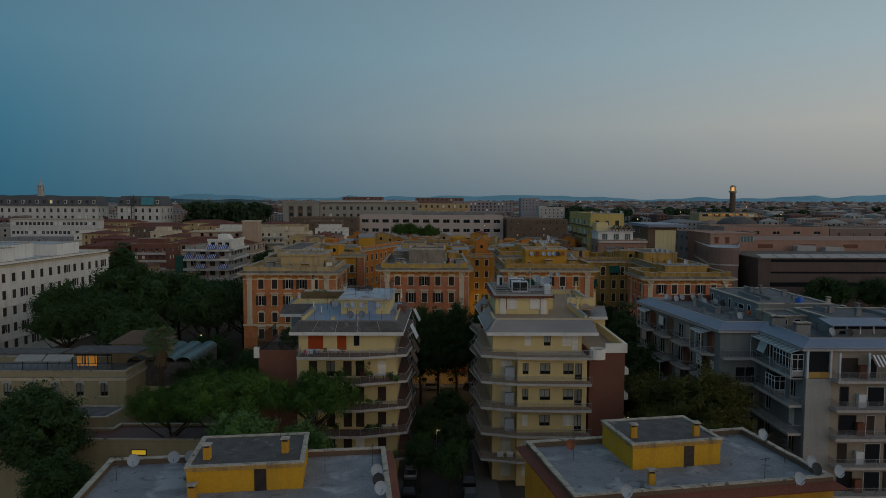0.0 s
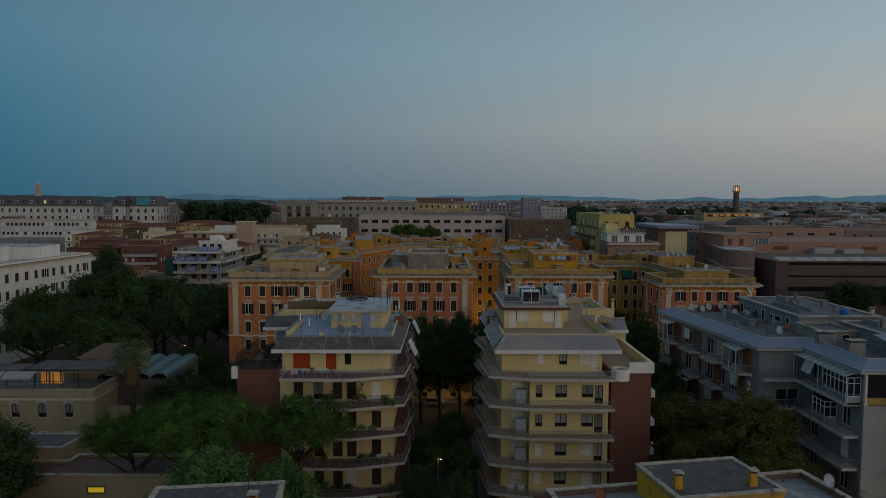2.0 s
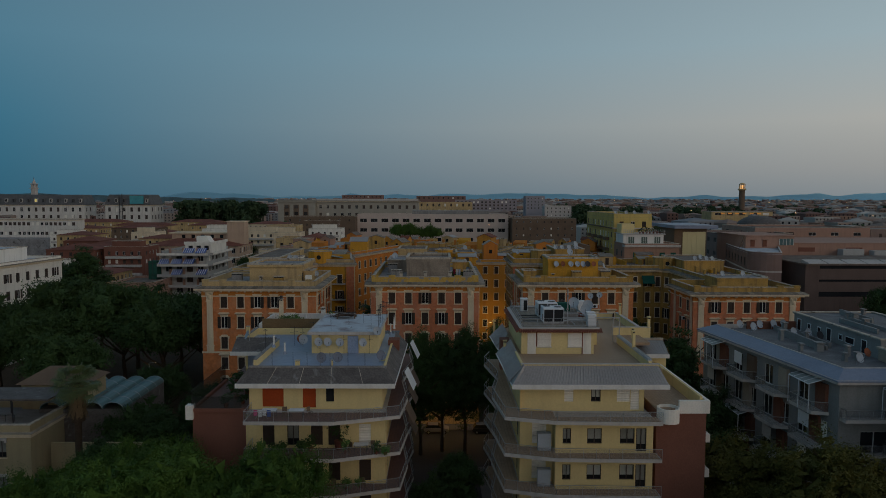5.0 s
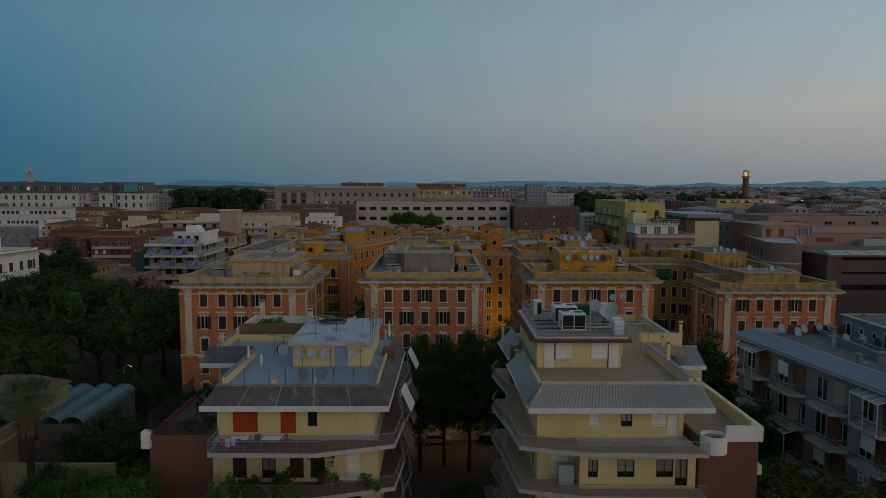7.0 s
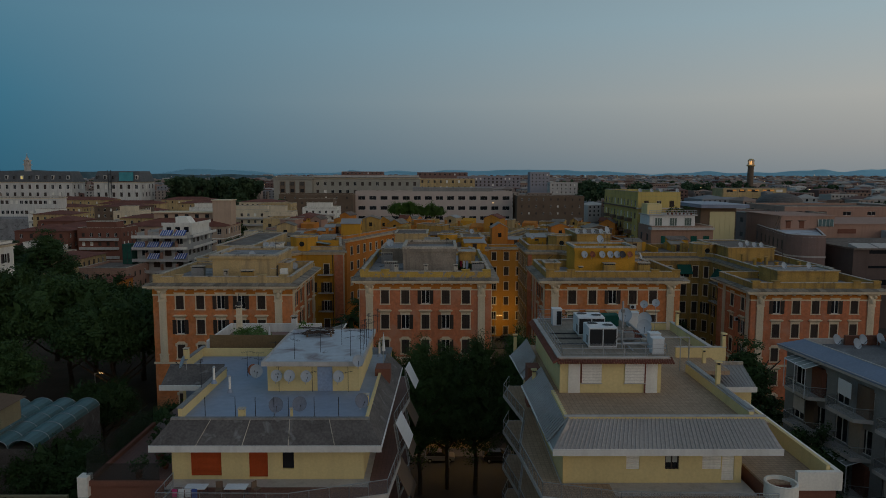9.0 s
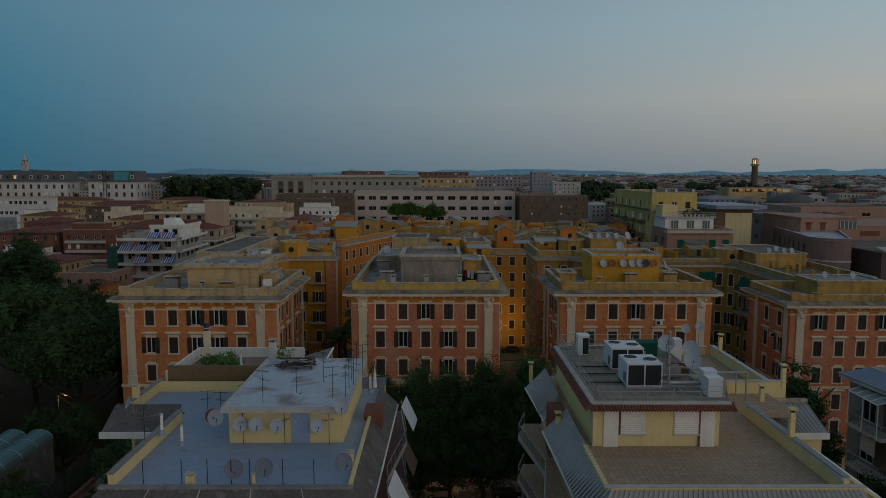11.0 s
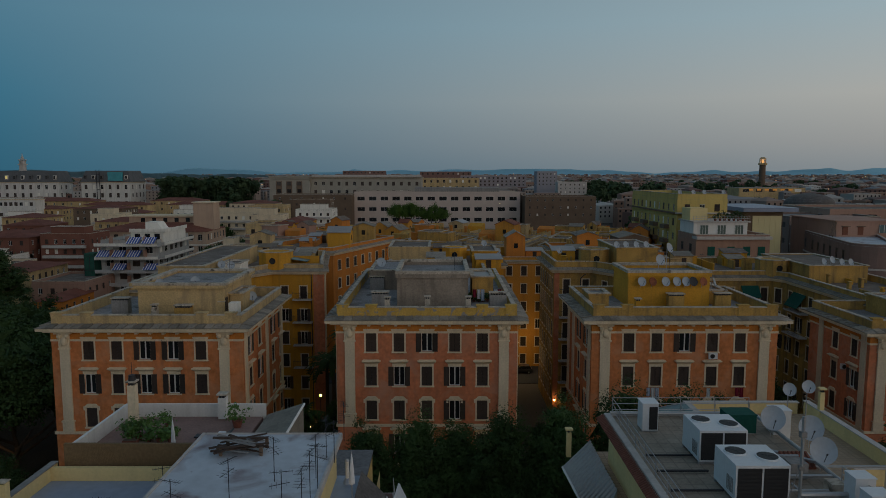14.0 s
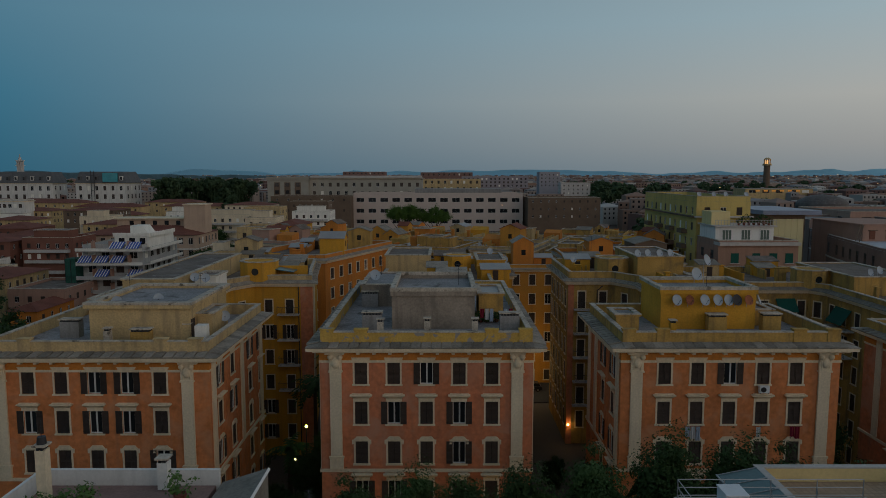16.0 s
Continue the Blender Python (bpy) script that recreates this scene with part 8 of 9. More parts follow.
wood("far_wood", -234, -168, 640, 710, 36.0, 90, 1)
wood("far_wood", -150, -110, 500, 540, 21, 20, 2)
wood("far_wood", 116, 190, 640, 760, 33, 40, 3)
wood("far_wood", 240, 420, 760, 900, 30, 34, 4)
wood("far_wood", 90, 170, 340, 400, 21, 26, 5)
wood("far_wood", 330, 700, 1000, 1300, 29, 40, 6)
wood("far_wood", -900, -200, 1000, 1500, 29, 40, 7)
wood("far_wood", 130, 420, 420, 640, 21, 60, 8)
wood("far_wood", -800, 900, 1250, 2000, 27, 110, 9)


# ---- roof clutter: kinds built once and copied ----
def kind_root(name, label, category):
    return thing(name, (0, 0, -400), label, category)


def local(name, bm, material, parent, label=""):
    ob = new(name, bm if isinstance(bm, bpy.types.Mesh) else mesh_of(name, bm, material))
    ob.parent = parent
    return tagged(ob, label)


def bowl(r, depth, rings=5, seg=20):
    """A dish that opens towards -y."""
    bm = bmesh.new()
    for back in (0.0, 0.03):
        prev = None
        c = bm.verts.new((0, back + depth * 0.0, 0))
        for k in range(1, rings + 1):
            q = k / rings
            cur = [bm.verts.new((r * q * math.cos(t), back - depth * q * q, r * q * 1.06 * math.sin(t))) for t in (i * math.tau / seg for i in range(seg))]
            for i in range(seg):
                j = (i + 1) % seg
                if prev:
                    bm.faces.new((prev[i], cur[i], cur[j], prev[j]))
                else:
                    bm.faces.new((c, cur[i], cur[j]))
            prev = cur
    return bm


def dish_kind(r, mat, label, foot=0.7):
    root = kind_root("satellite_dish", label, "satellite dish")
    tilt = pose(0, 0, 0, -22, 0, 0)
    bm = bowl(r, r * 0.28)
    bmesh.ops.transform(bm, matrix=tilt, verts=bm.verts)
    local("reflector", bm, mat, root)
    bm = rods(((0, -0.02, -r * 0.95), (0, -r * 1.05, -r * 0.35), 0.016), ((0, -r * 1.05, -r * 0.35), (0, -r * 1.2, -r * 0.28), 0.04))
    bmesh.ops.transform(bm, matrix=tilt, verts=bm.verts)
    local("feed_arm", bm, DARK_METAL, root)
    local("mount", rods(((0, 0.04, 0), (0, 0.22, -0.1), 0.035), ((0, 0.22, 0.1), (0, 0.22, -foot), 0.03)), GALV, root)
    return root


RUST = surface("rusty_dish_paint", (0.30, 0.11, 0.06), var=0.4)
WIRE_DISH = surface("blue_grey_mesh_dish", (0.17, 0.20, 0.26), var=0.2)
DARK_DISH = surface("dark_mesh_dish", (0.06, 0.06, 0.065), var=0.2)
DISHES = {"w": dish_kind(0.5, WIRE_DISH, "blue-grey mesh satellite dish on a terrace"), "s": dish_kind(0.44, DISH, "grey satellite dish on a short mount"), "m": dish_kind(0.5, DISH, "large grey satellite dish on a mount"), "l": dish_kind(0.6, DISH, "very large pale satellite dish on a roof", 1.1), "p": dish_kind(0.55, DISH, "grey satellite dish on a tall pole", 2.6),
          "q": dish_kind(0.36, DISH, "grey satellite dish on a long pole", 4.45), "r": dish_kind(0.45, RUST, "rusty red satellite dish on a mount"), "d": dish_kind(0.5, DARK_DISH, "dark mesh satellite dish on a roof")}


def dish(kind, x, y, z, turn=20.0):
    return copy_thing(DISHES[kind], pose(x, y, z, 0, 0, turn))


antenna = kind_root("roof_antenna", "thin metal television aerial on a mast", "antenna")
local("mast", rods(((0, 0, 0), (0, 0, 2.2), 0.02)), DARK_METAL, antenna)
local("boom", rods(((-0.5, 0, 2.1), (0.5, 0, 2.1), 0.014), *[((-0.45 + k * 0.13, -0.22 + k * 0.012, 2.1), (-0.45 + k * 0.13, 0.22 - k * 0.012, 2.1), 0.006) for k in range(8)], ((-0.5, 0.02, 1.5), (0.35, -0.02, 1.62), 0.014), *[((-0.4 + k * 0.2, -0.3, 1.52 + k * 0.03), (-0.4 + k * 0.2, 0.3, 1.52 + k * 0.03), 0.007) for k in range(4)]), DARK_METAL, antenna)
pole = kind_root("railing_pole", "thin upright pole on a terrace edge", "pole")
local("shaft", rods(((0, 0, 0), (0, 0, 1.5), 0.025)), DARK_METAL, pole)
local("base", rods(((0, 0, 0), (0, 0, 0.12), 0.09), sides=8), GREY, pole)


def chimney_kind(w, d, h, mat, label):
    root = kind_root("chimney", label, "chimney")
    local("shaft", boxes((-w / 2, w / 2, -d / 2, d / 2, 0, h)), mat, root)
    n = max(2, int(w / 0.28))
    local("vents", boxes(*[(-w / 2 + 0.05 + k * (w - 0.1) / n + 0.04, -w / 2 + 0.05 + (k + 1) * (w - 0.1) / n - 0.04, -d / 2 - 0.01, d / 2 + 0.01, h + 0.002, h + 0.18) for k in range(n)]), DARK_METAL, root)
    local("cap", boxes((-w / 2 - 0.08, w / 2 + 0.08, -d / 2 - 0.08, d / 2 + 0.08, h + 0.18, h + 0.28)), mat if w < 0.5 else COPING, root)
    return root


CHIM = {"wide": chimney_kind(1.8, 0.9, 1.5, GREY, "wide grey rendered chimney with vents"), "slim": chimney_kind(0.55, 0.55, 1.4, COPING, "slim grey rendered chimney stack"),
        "yellow": chimney_kind(0.55, 0.55, 1.0, YELLOW, "yellow rendered chimney with a cap"), "ochre": chimney_kind(1.7, 0.8, 1.4, OCHRE, "ochre rendered chimney with vents"),
        "pale": chimney_kind(0.3, 0.3, 1.6, PALE_YELLOW, "pale yellow chimney stack"), "tall": chimney_kind(0.5, 0.5, 3.1, CREAM, "tall cream rendered chimney stack"), "white": chimney_kind(0.55, 0.55, 1.5, WHITE, "white rendered chimney stack")}


def chimney(kind, x, y, z, turn=0.0):
    return copy_thing(CHIM[kind], pose(x, y, z, 0, 0, turn))


# air conditioning plant
PANEL_WHITE = surface("white_sheet_metal", (0.66, 0.68, 0.70), rough=0.4, var=0.08)
COIL = surface("black_coil", (0.012, 0.012, 0.013), rough=0.6, var=0.3, wave=("Z", 9.0), bump=0.5)


def chiller(x, y, z, turn=0.0):
    root = thing("rooftop_chiller", (0, 0, -400), "white rooftop chiller with two fans and black coils", "air conditioner", "air conditioners")
    w, d, h = 2.3, 2.3, 1.7
    local("casing", boxes((-w / 2, w / 2, -d / 2, d / 2, 0.15, h)), PANEL_WHITE, root)
    local("base_frame", boxes((-w / 2, w / 2, -d / 2 + 0.05, -d / 2 + 0.15, 0, 0.15), (-w / 2, w / 2, d / 2 - 0.15, d / 2 - 0.05, 0, 0.15)), GALV, root)
    for s in (0, 1):
        local("coil", boxes((-w / 2 + 0.08 + s * w / 2 * 0.97, -0.05 + s * w / 2 * 0.97, -d / 2 - 0.03, -d / 2 - 0.002, 0.25, h - 0.12)), COIL, root)
        fan = local("fan_ring", rods(((-w / 4 + s * w / 2, 0.35 - s * 0.6, h), (-w / 4 + s * w / 2, 0.35 - s * 0.6, h + 0.06), 0.5, 0.48), sides=24), PANEL_WHITE, root)
        local("fan_grille", rods(((-w / 4 + s * w / 2, 0.35 - s * 0.6, h + 0.061), (-w / 4 + s * w / 2, 0.35 - s * 0.6, h + 0.066), 0.44, 0.44), sides=24), COIL, fan)
        bm = bmesh.new()
        for k in range(5):
            a = k * math.tau / 5
            rod(bm, (-w / 4 + s * w / 2, 0.35 - s * 0.6, h + 0.064), (-w / 4 + s * w / 2 + 0.42 * math.cos(a), 0.35 - s * 0.6 + 0.42 * math.sin(a), h + 0.064), 0.012, 0.016, sides=4)
        local("fan_guard", bm, DARK_METAL, fan)
    local("side_louvres", boxes(*[(-w / 2 - 0.02, -w / 2 - 0.003, -0.9 + k * 0.14, -0.83 + k * 0.14, 0.35, 1.0) for k in range(5)]), GREY, root)
    root.matrix_world = pose(x, y, z, 0, 0, turn)
    return root


chiller(13.1, 103.7, 25.0)
chiller(13.05, 107.7, 25.0)


def cabinet(x, y, z, w, d, h, label="white metal equipment cabinet on a roof", mat=PANEL_WHITE):
    root = thing("equipment_cabinet", (x, y, z), label, "cabinet", "equipment cabinets")
    part("body", boxes((x, x + w, y, y + d, z + 0.08, z + h)), mat, root)
    part("lid", boxes((x - 0.03, x + w + 0.03, y - 0.03, y + d + 0.03, z + h, z + h + 0.05)), mat, root)
    part("feet", boxes((x, x + w, y + 0.05, y + 0.15, z, z + 0.08), (x, x + w, y + d - 0.15, y + d - 0.05, z, z + 0.08)), GALV, root)
    return root


cabinet(16.75, 102.1, 25.0, 0.85, 0.8, 1.3)
cabinet(16.5, 100.6, 25.0, 0.9, 0.8, 1.25)
cabinet(17.35, 110.4, 24.3, 0.9, 0.9, 2.0)
cabinet(14.9, 110.4, 25.0, 1.5, 1.2, 1.05, "dark green low equipment box on a roof", GREEN_CLOTH)
u = cabinet(10.4, 110.8, 25.0, 0.85, 0.95, 1.55, "tall white outdoor air conditioner on a roof")
part("coil", boxes((10.76, 11.2, 110.76, 110.795, 25.15, 26.4)), COIL, u)
for x, y, z, k in ((16.6, 109.1, 26.4, "l"), (17.3, 105.6, 26.1, "l"), (18.1, 108.2, 26.2, "l"), (19.5, 113.2, 26.6, "q"), (20.7, 113.4, 26.7, "q")):
    dish(k, x, y, z, -14)
# roof railing, mast and pipes over the penthouse
rail = thing("roof_railing", (9.1, 99.8, 25.0), "galvanised railing round a flat roof", "railing")
edge = [(17.3, 113.4), (9.4, 113.4), (9.25, 99.8), (17.3, 99.8), (17.3, 104.0)]
for p, q in zip(edge, edge[1:]):
    p, q = Vector(p), Vector(q)
    for h in (0.35, 0.7, 1.05):
        part("rail", rods(((p.x, p.y, 25 + h), (q.x, q.y, 25 + h), 0.022)), GALV, rail)
    n = max(1, int((q - p).length / 1.6))
    for k in range(n + 1):
        v = p.lerp(q, k / n)
        part("post", rods(((v.x, v.y, 25.0), (v.x, v.y, 26.05), 0.025), ((v.x, v.y, 25.9), (v.x + 0.35, v.y + 0.5, 25.02), 0.018)), GALV, rail)
mast = thing("antenna_mast", (14.6, 102.4, 25.0), "grey pole mast with stays on a flat roof", "mast")
part("pole", rods(((14.6, 102.4, 25.0), (14.6, 102.4, 28.9), 0.075)), GALV, mast)
part("stay", rods(((14.6, 102.4, 26.9), (13.5, 101.6, 25.0), 0.02)), GREY, mast)
part("clamp", boxes((14.48, 14.72, 102.28, 102.52, 28.0, 28.25), (14.5, 14.7, 102.3, 102.5, 26.6, 26.75)), GREY, mast)
duct = thing("roof_pipework", (12, 101.5, 25.0), "grey pipes and cable trays on a flat roof", "pipes")
# the three thin dark rods imitate shadow gaps between the roof sections
for r in (((9.6, 105.6, 25.12), (12.0, 105.6, 25.12), 0.06), ((9.6, 107.4, 25.12), (12.1, 107.4, 25.12), 0.06), ((9.6, 103.6, 25.12), (11.9, 103.6, 25.12), 0.06), ((14.5, 104.6, 25.3), (17.2, 104.6, 25.3), 0.1), ((14.7, 108.4, 25.3), (17.3, 106.2, 25.3), 0.1),
          ((14.6, 106.4, 25.5), (16.6, 106.4, 25.5), 0.08), ((14.4, 110.2, 25.4), (15.4, 110.2, 25.4), 0.14)):
    part("pipe", rods(r), DARK_METAL if r[2] < 0.07 else GALV, duct)
for r in (((14.7, 102.6, 25.4), (17.2, 102.6, 25.4), 0.13), ((14.4, 103.4, 25.2), (16.4, 103.4, 25.2), 0.07), ((15.2, 101.4, 25.15), (15.2, 104.2, 25.15), 0.06), ((17.35, 104.0, 25.3), (17.35, 112.5, 25.3), 0.1), ((9.6, 113.0, 25.25), (16.8, 113.0, 25.25), 0.09),
          ((16.8, 113.0, 25.25), (17.2, 112.2, 25.25), 0.09)):
    part("pipe", rods(r, sides=8), GALV, duct)
part("valve_box", boxes((15.5, 16.3, 104.9, 105.7, 25.02, 25.75)), GREY, duct)
part("valve_box", boxes((16.5, 17.1, 103.3, 104.0, 25.02, 25.5)), COPING, duct)
part("pump", boxes((14.7, 15.7, 105.0, 106.0, 25.02, 25.7)), GREY, duct)
tile_patch = thing("tile_patch", (16.2, 106.2, 25.0), "small red tiled roof patch", "roof tiles")
part("tiles", rods(*[((16.0 + k * 0.2, 106.0, 25.05), (16.0 + k * 0.2, 107.0, 25.45), 0.1) for k in range(7)]), RED_TILE, tile_patch)

# terrace screens and chimneys of that block
for x, y, z in ((21.1, 99.2, 23.02), (22.4, 94.2, 20.2), (25.0, 119.6, 22.8), (26.1, 110.3, 22.6), (23.6, 108.4, 21.6), (7.9, 104.8, 20.8), (7.7, 117.5, 20.8)):
    chimney("pale", x, y, z)
frame_t = thing("terrace_frame", (17.6, 106.2, 22.2), "galvanised frame over a terrace corner", "frame")
part("bars", rods(((17.0, 106.2, 25.05), (21.4, 106.2, 25.05), 0.07), ((21.4, 106.2, 25.05), (21.4, 106.2, 22.2), 0.07), ((20.6, 106.0, 22.2), (20.6, 106.0, 25.0), 0.05)), GALV, frame_t)
# balcony cupboards
for z in FLOORS[1:4]:
    c = cabinet(9.9, 91.6, z, 1.25, 0.6, 1.7, "grey-white balcony cupboard beside the wall", DISH)
for x, z in ((8.9, 3.9), (10.2, 3.9)):
    cabinet(x, 91.4, z, 0.85, 0.35, 0.7, "white outdoor air conditioner on a balcony")

# ---- blue terrace: dishes, poles, vents ----
for x, y, z, k, t in ((-12.75, 100.5, 23.35, "s", 25), (-11.75, 100.5, 23.35, "s", 25), (-10.45, 100.5, 23.3, "s", 25), (-7.95, 100.5, 23.3, "s", 25), (-14.6, 101.6, 23.4, "m", 25), (-14.9, 101.9, 23.4, "r", 25), (-6.35, 100.3, 24.6, "s", 10), (-5.6, 95.6, 23.0, "w", 30),
                      (-11.5, 95.0, 22.9, "w", 20), (-9.9, 95.2, 22.9, "w", 20), (-21.6, 105.0, 23.2, "m", -60)):
    dish(k, x, y, z, t)
for x in (-16.4, -14.3, -12.9, -11.6, -10.6, -8.8, -7.1):
    copy_thing(pole, pose(x, 94.9, 22.0))
for x, y, z in ((-11.5, 101.5, 24.4), (-9.8, 103.6, 24.4), (-7.2, 102.4, 24.4), (-6.2, 105.2, 24.4), (-5.9, 108.2, 24.4), (-8.4, 106.0, 24.4), (-5.8, 111.0, 24.4), (-15.2, 104.6, 22.0), (-14.6, 108.2, 22.0), (-18.1, 99.2, 22.8), (-12.6, 100.75, 22.0), (-10.0, 100.75, 22.0), (-7.2, 100.75, 22.0), (-6.4, 102.6, 24.4), (-6.4, 104.4, 24.4), (-6.5, 106.4, 24.4), (-6.4, 108.8, 24.4), (-16.2, 104.9, 22.0)):
    copy_thing(antenna, pose(x, y, z, 0, 0, random.Random(int(x * 10)).uniform(0, 180)))
for x, y, z in ((-17.5, 100.3, 22.82), (-16.4, 100.6, 22.0), (-5.6, 110.6, 22.2)):
    flue = thing("roof_flue", (x, y, z), "thin pale flue pipe with a small cap", "flue", "roof flues")
    part("pipe", rods(((x, y, z), (x, y, z + 1.25), 0.09), sides=10), OFFWHITE, flue)
    part("cap", rods(((x, y, z + 1.25), (x, y, z + 1.36), 0.13, 0.06), sides=10), GALV, flue)
    part("base", rods(((x, y, z), (x, y, z + 0.3), 0.24, 0.12), sides=10), BLUE_ROOF, flue)
for x, y, z, w, h in ((-13.9, 95.1, 22.0, 0.42, 0.55), (-10.4, 95.0, 22.0, 0.16, 0.6), (-22.2, 107.4, 22.8, 0.4, 0.9), (-5.5, 97.6, 22.0, 0.45, 0.75)):
    stub = thing("vent_stub", (x, y, z), "short yellow rendered vent block", "vent", "vent blocks")
    part("body", boxes((x - w / 2, x + w / 2, y - w / 2, y + w / 2, z, z + h)), PALE_YELLOW, stub)
    part("slab", boxes((x - w / 2 - 0.05, x + w / 2 + 0.05, y - w / 2 - 0.05, y + w / 2 + 0.05, z + h + 0.06, z + h + 0.1)), COPING, stub)
    part("opening", boxes((x - w / 2 + 0.03, x + w / 2 - 0.03, y - w / 2 + 0.03, y + w / 2 - 0.03, z + h, z + h + 0.06)), DARK_METAL, stub)
chimney("white", -15.6, 121.0, 22.1)
chimney("tall", -20.9, 119.0, 22.0)
DARK_WOOD = surface("rotten_dark_boards", (0.07, 0.05, 0.04), var=0.4)
vent = thing("broken_roof_vent", (-10.9, 109.6, 24.4), "broken slatted timber roof vent", "roof vent")
for k in range(4):
    part("leg", boxes((-12.0 + (k % 2) * 2.1, -11.85 + (k % 2) * 2.1, 109.0 + (k // 2) * 1.2, 109.15 + (k // 2) * 1.2, 24.4, 24.85)), BROWN, vent)
for k in range(16):
    part("slat", boxes((-12.1 - 0.2 * (k % 3), -9.9 + 0.25 * (k % 2), 108.9 + k * 0.09, 109.06 + k * 0.09, 24.6 + (k * 5 % 7) * 0.06, 24.65 + (k * 5 % 7) * 0.06), m=pose(-10.9, 109.6, 25, (k % 3 - 1) * 5, (k * 3 % 5 - 2) * 3, (k * 7 % 9 - 4) * 8) @ pose(10.9, -109.6, -25)), DARK_WOOD if k % 4 else GREY, vent)
umb = thing("folded_parasol", (-16.9, 115.4, 21.3), "folded white parasol on a terrace", "parasol")
part("pole", rods(((-16.9, 115.4, 21.3), (-16.9, 115.4, 24.2), 0.03)), GALV, umb)
part("canopy", rods(((-16.9, 115.4, 22.5), (-16.9, 115.4, 23.3), 0.16, 0.1), ((-16.9, 115.4, 23.3), (-16.9, 115.4, 24.1), 0.1, 0.02), sides=8), SHEET, umb)
copy_thing(umb, pose(-5.0, 108.0, 22.2))


def pot_plant(x, y, z, r, h, seed, label="potted green shrub on a terrace", mat=BRIGHT_LEAF):
    root = thing("potted_plant", (x, y, z), label, "plant", "terrace plants")
    part("pot", rods(((x, y, z), (x, y, z + h * 0.35), r * 0.35, r * 0.5), sides=10), RED_TILE, root)
    v, f = leaves(seed, 14, 16, 0.1, r, r, h * 0.4, spread=0.35)
    me = bpy.data.meshes.new("foliage")
    me.from_pydata([(a + x, b + y, c + z + h * 0.7) for a, b, c in v], [], f)
    me.materials.append(mat)
    part("foliage", me, None, root)
    return root


rng = random.Random(12)
for k in range(9):
    pot_plant(-20.6 + k * 0.38, 116.6 + rng.uniform(0, 2.6), 22.0, rng.uniform(0.3, 0.55), rng.uniform(0.6, 1.4), k)
pot_plant(-14.2, 119.5, 22.0, 0.7, 1.4, 77)
# plants and furniture on the balconies
for k in range(34):
    z = FLOORS[1 + k % 4]
    pot_plant(rng.choice((rng.uniform(-17.4, -9.6), rng.uniform(-17.4, -4.6))), rng.uniform(90.6, 91.8), z, rng.uniform(0.25, 0.5), rng.uniform(0.6, 1.5), 100 + k, mat=LEAF if k % 3 else BRIGHT_LEAF)
for k in range(8):
    pot_plant(-21 + rng.uniform(-2.2, 1.8), 94 + k * 1.6, 18.0, rng.uniform(0.4, 0.7), rng.uniform(0.8, 1.7), 160 + k, mat=LEAF)
pot_plant(-9.4, 92.1, 14.6, 0.9, 2.4, 190, "tall climbing plant on a balcony wall", LEAF)


def balcony_table(x, y, z, label="small table with a pale cloth"):
    root = thing("balcony_table", (x, y, z), label, "table", "balcony tables")
    part("tabletop", boxes((x - 0.7, x + 0.7, y - 0.4, y + 0.4, z + 0.7, z + 0.74)), SHEET, root)
    for a in (-0.6, 0.6):
        for b in (-0.3, 0.3):
            part("leg", rods(((x + a, y + b, z), (x + a, y + b, z + 0.7), 0.025)), DARK_METAL, root)


def balcony_chair(x, y, z, turn=0):
    root = thing("balcony_chair", (x, y, z), "plain dark chair on a balcony", "chair", "balcony chairs")
    m = pose(x, y, z, 0, 0, turn)
    part("seat", boxes((-0.22, 0.22, -0.22, 0.22, 0.43, 0.47), m=m), BROWN, root)
    part("backrest", boxes((-0.22, 0.22, 0.18, 0.22, 0.47, 0.9), m=m), BROWN, root)
    for a in (-0.19, 0.19):
        for b in (-0.19, 0.19):
            part("leg", boxes((a - 0.02, a + 0.02, b - 0.02, b + 0.02, 0, 0.43), m=m), BROWN, root)


for x, y, z in ((-15.8, 91.0, 18.1), (-7.2, 91.6, 14.55), (-13.2, 91.0, 18.1), (-6.2, 91.8, 7.45)):
    balcony_table(x, y, z)
for x, y, z, t in ((-6.0, 91.9, 14.55, 20), (-8.3, 91.5, 14.55, -30), (-14.4, 91.2, 18.1, 10), (-12.0, 91.3, 18.1, 60), (-9.8, 91.2, 11.0, 0), (-7.0, 91.5, 11.0, 20), (-5.2, 92.0, 7.45, 40)):
    balcony_chair(x, y, z, t)
rack = thing("drying_rack", (-16.4, 90.4, 18.1), "drying rack hung with pale and pink washing", "drying rack")
part("frame", rods(((-17.0, 90.4, 18.1), (-16.4, 90.4, 19.1), 0.02), ((-15.8, 90.4, 18.1), (-16.4, 90.4, 19.1), 0.02), ((-17.1, 90.3, 19.0), (-15.6, 90.3, 19.0), 0.02)), GALV, rack)
PINK = surface("pink_cloth", (0.55, 0.08, 0.22), var=0.2)
for k, m in enumerate((PINK, SHEET, SHEET, BLUE_STRIPE)):
    part("cloth", boxes((-17.1 + k * 0.42, -16.75 + k * 0.42, 90.27, 90.3, 18.45 - 0.1 * (k % 2), 19.0)), m, rack)

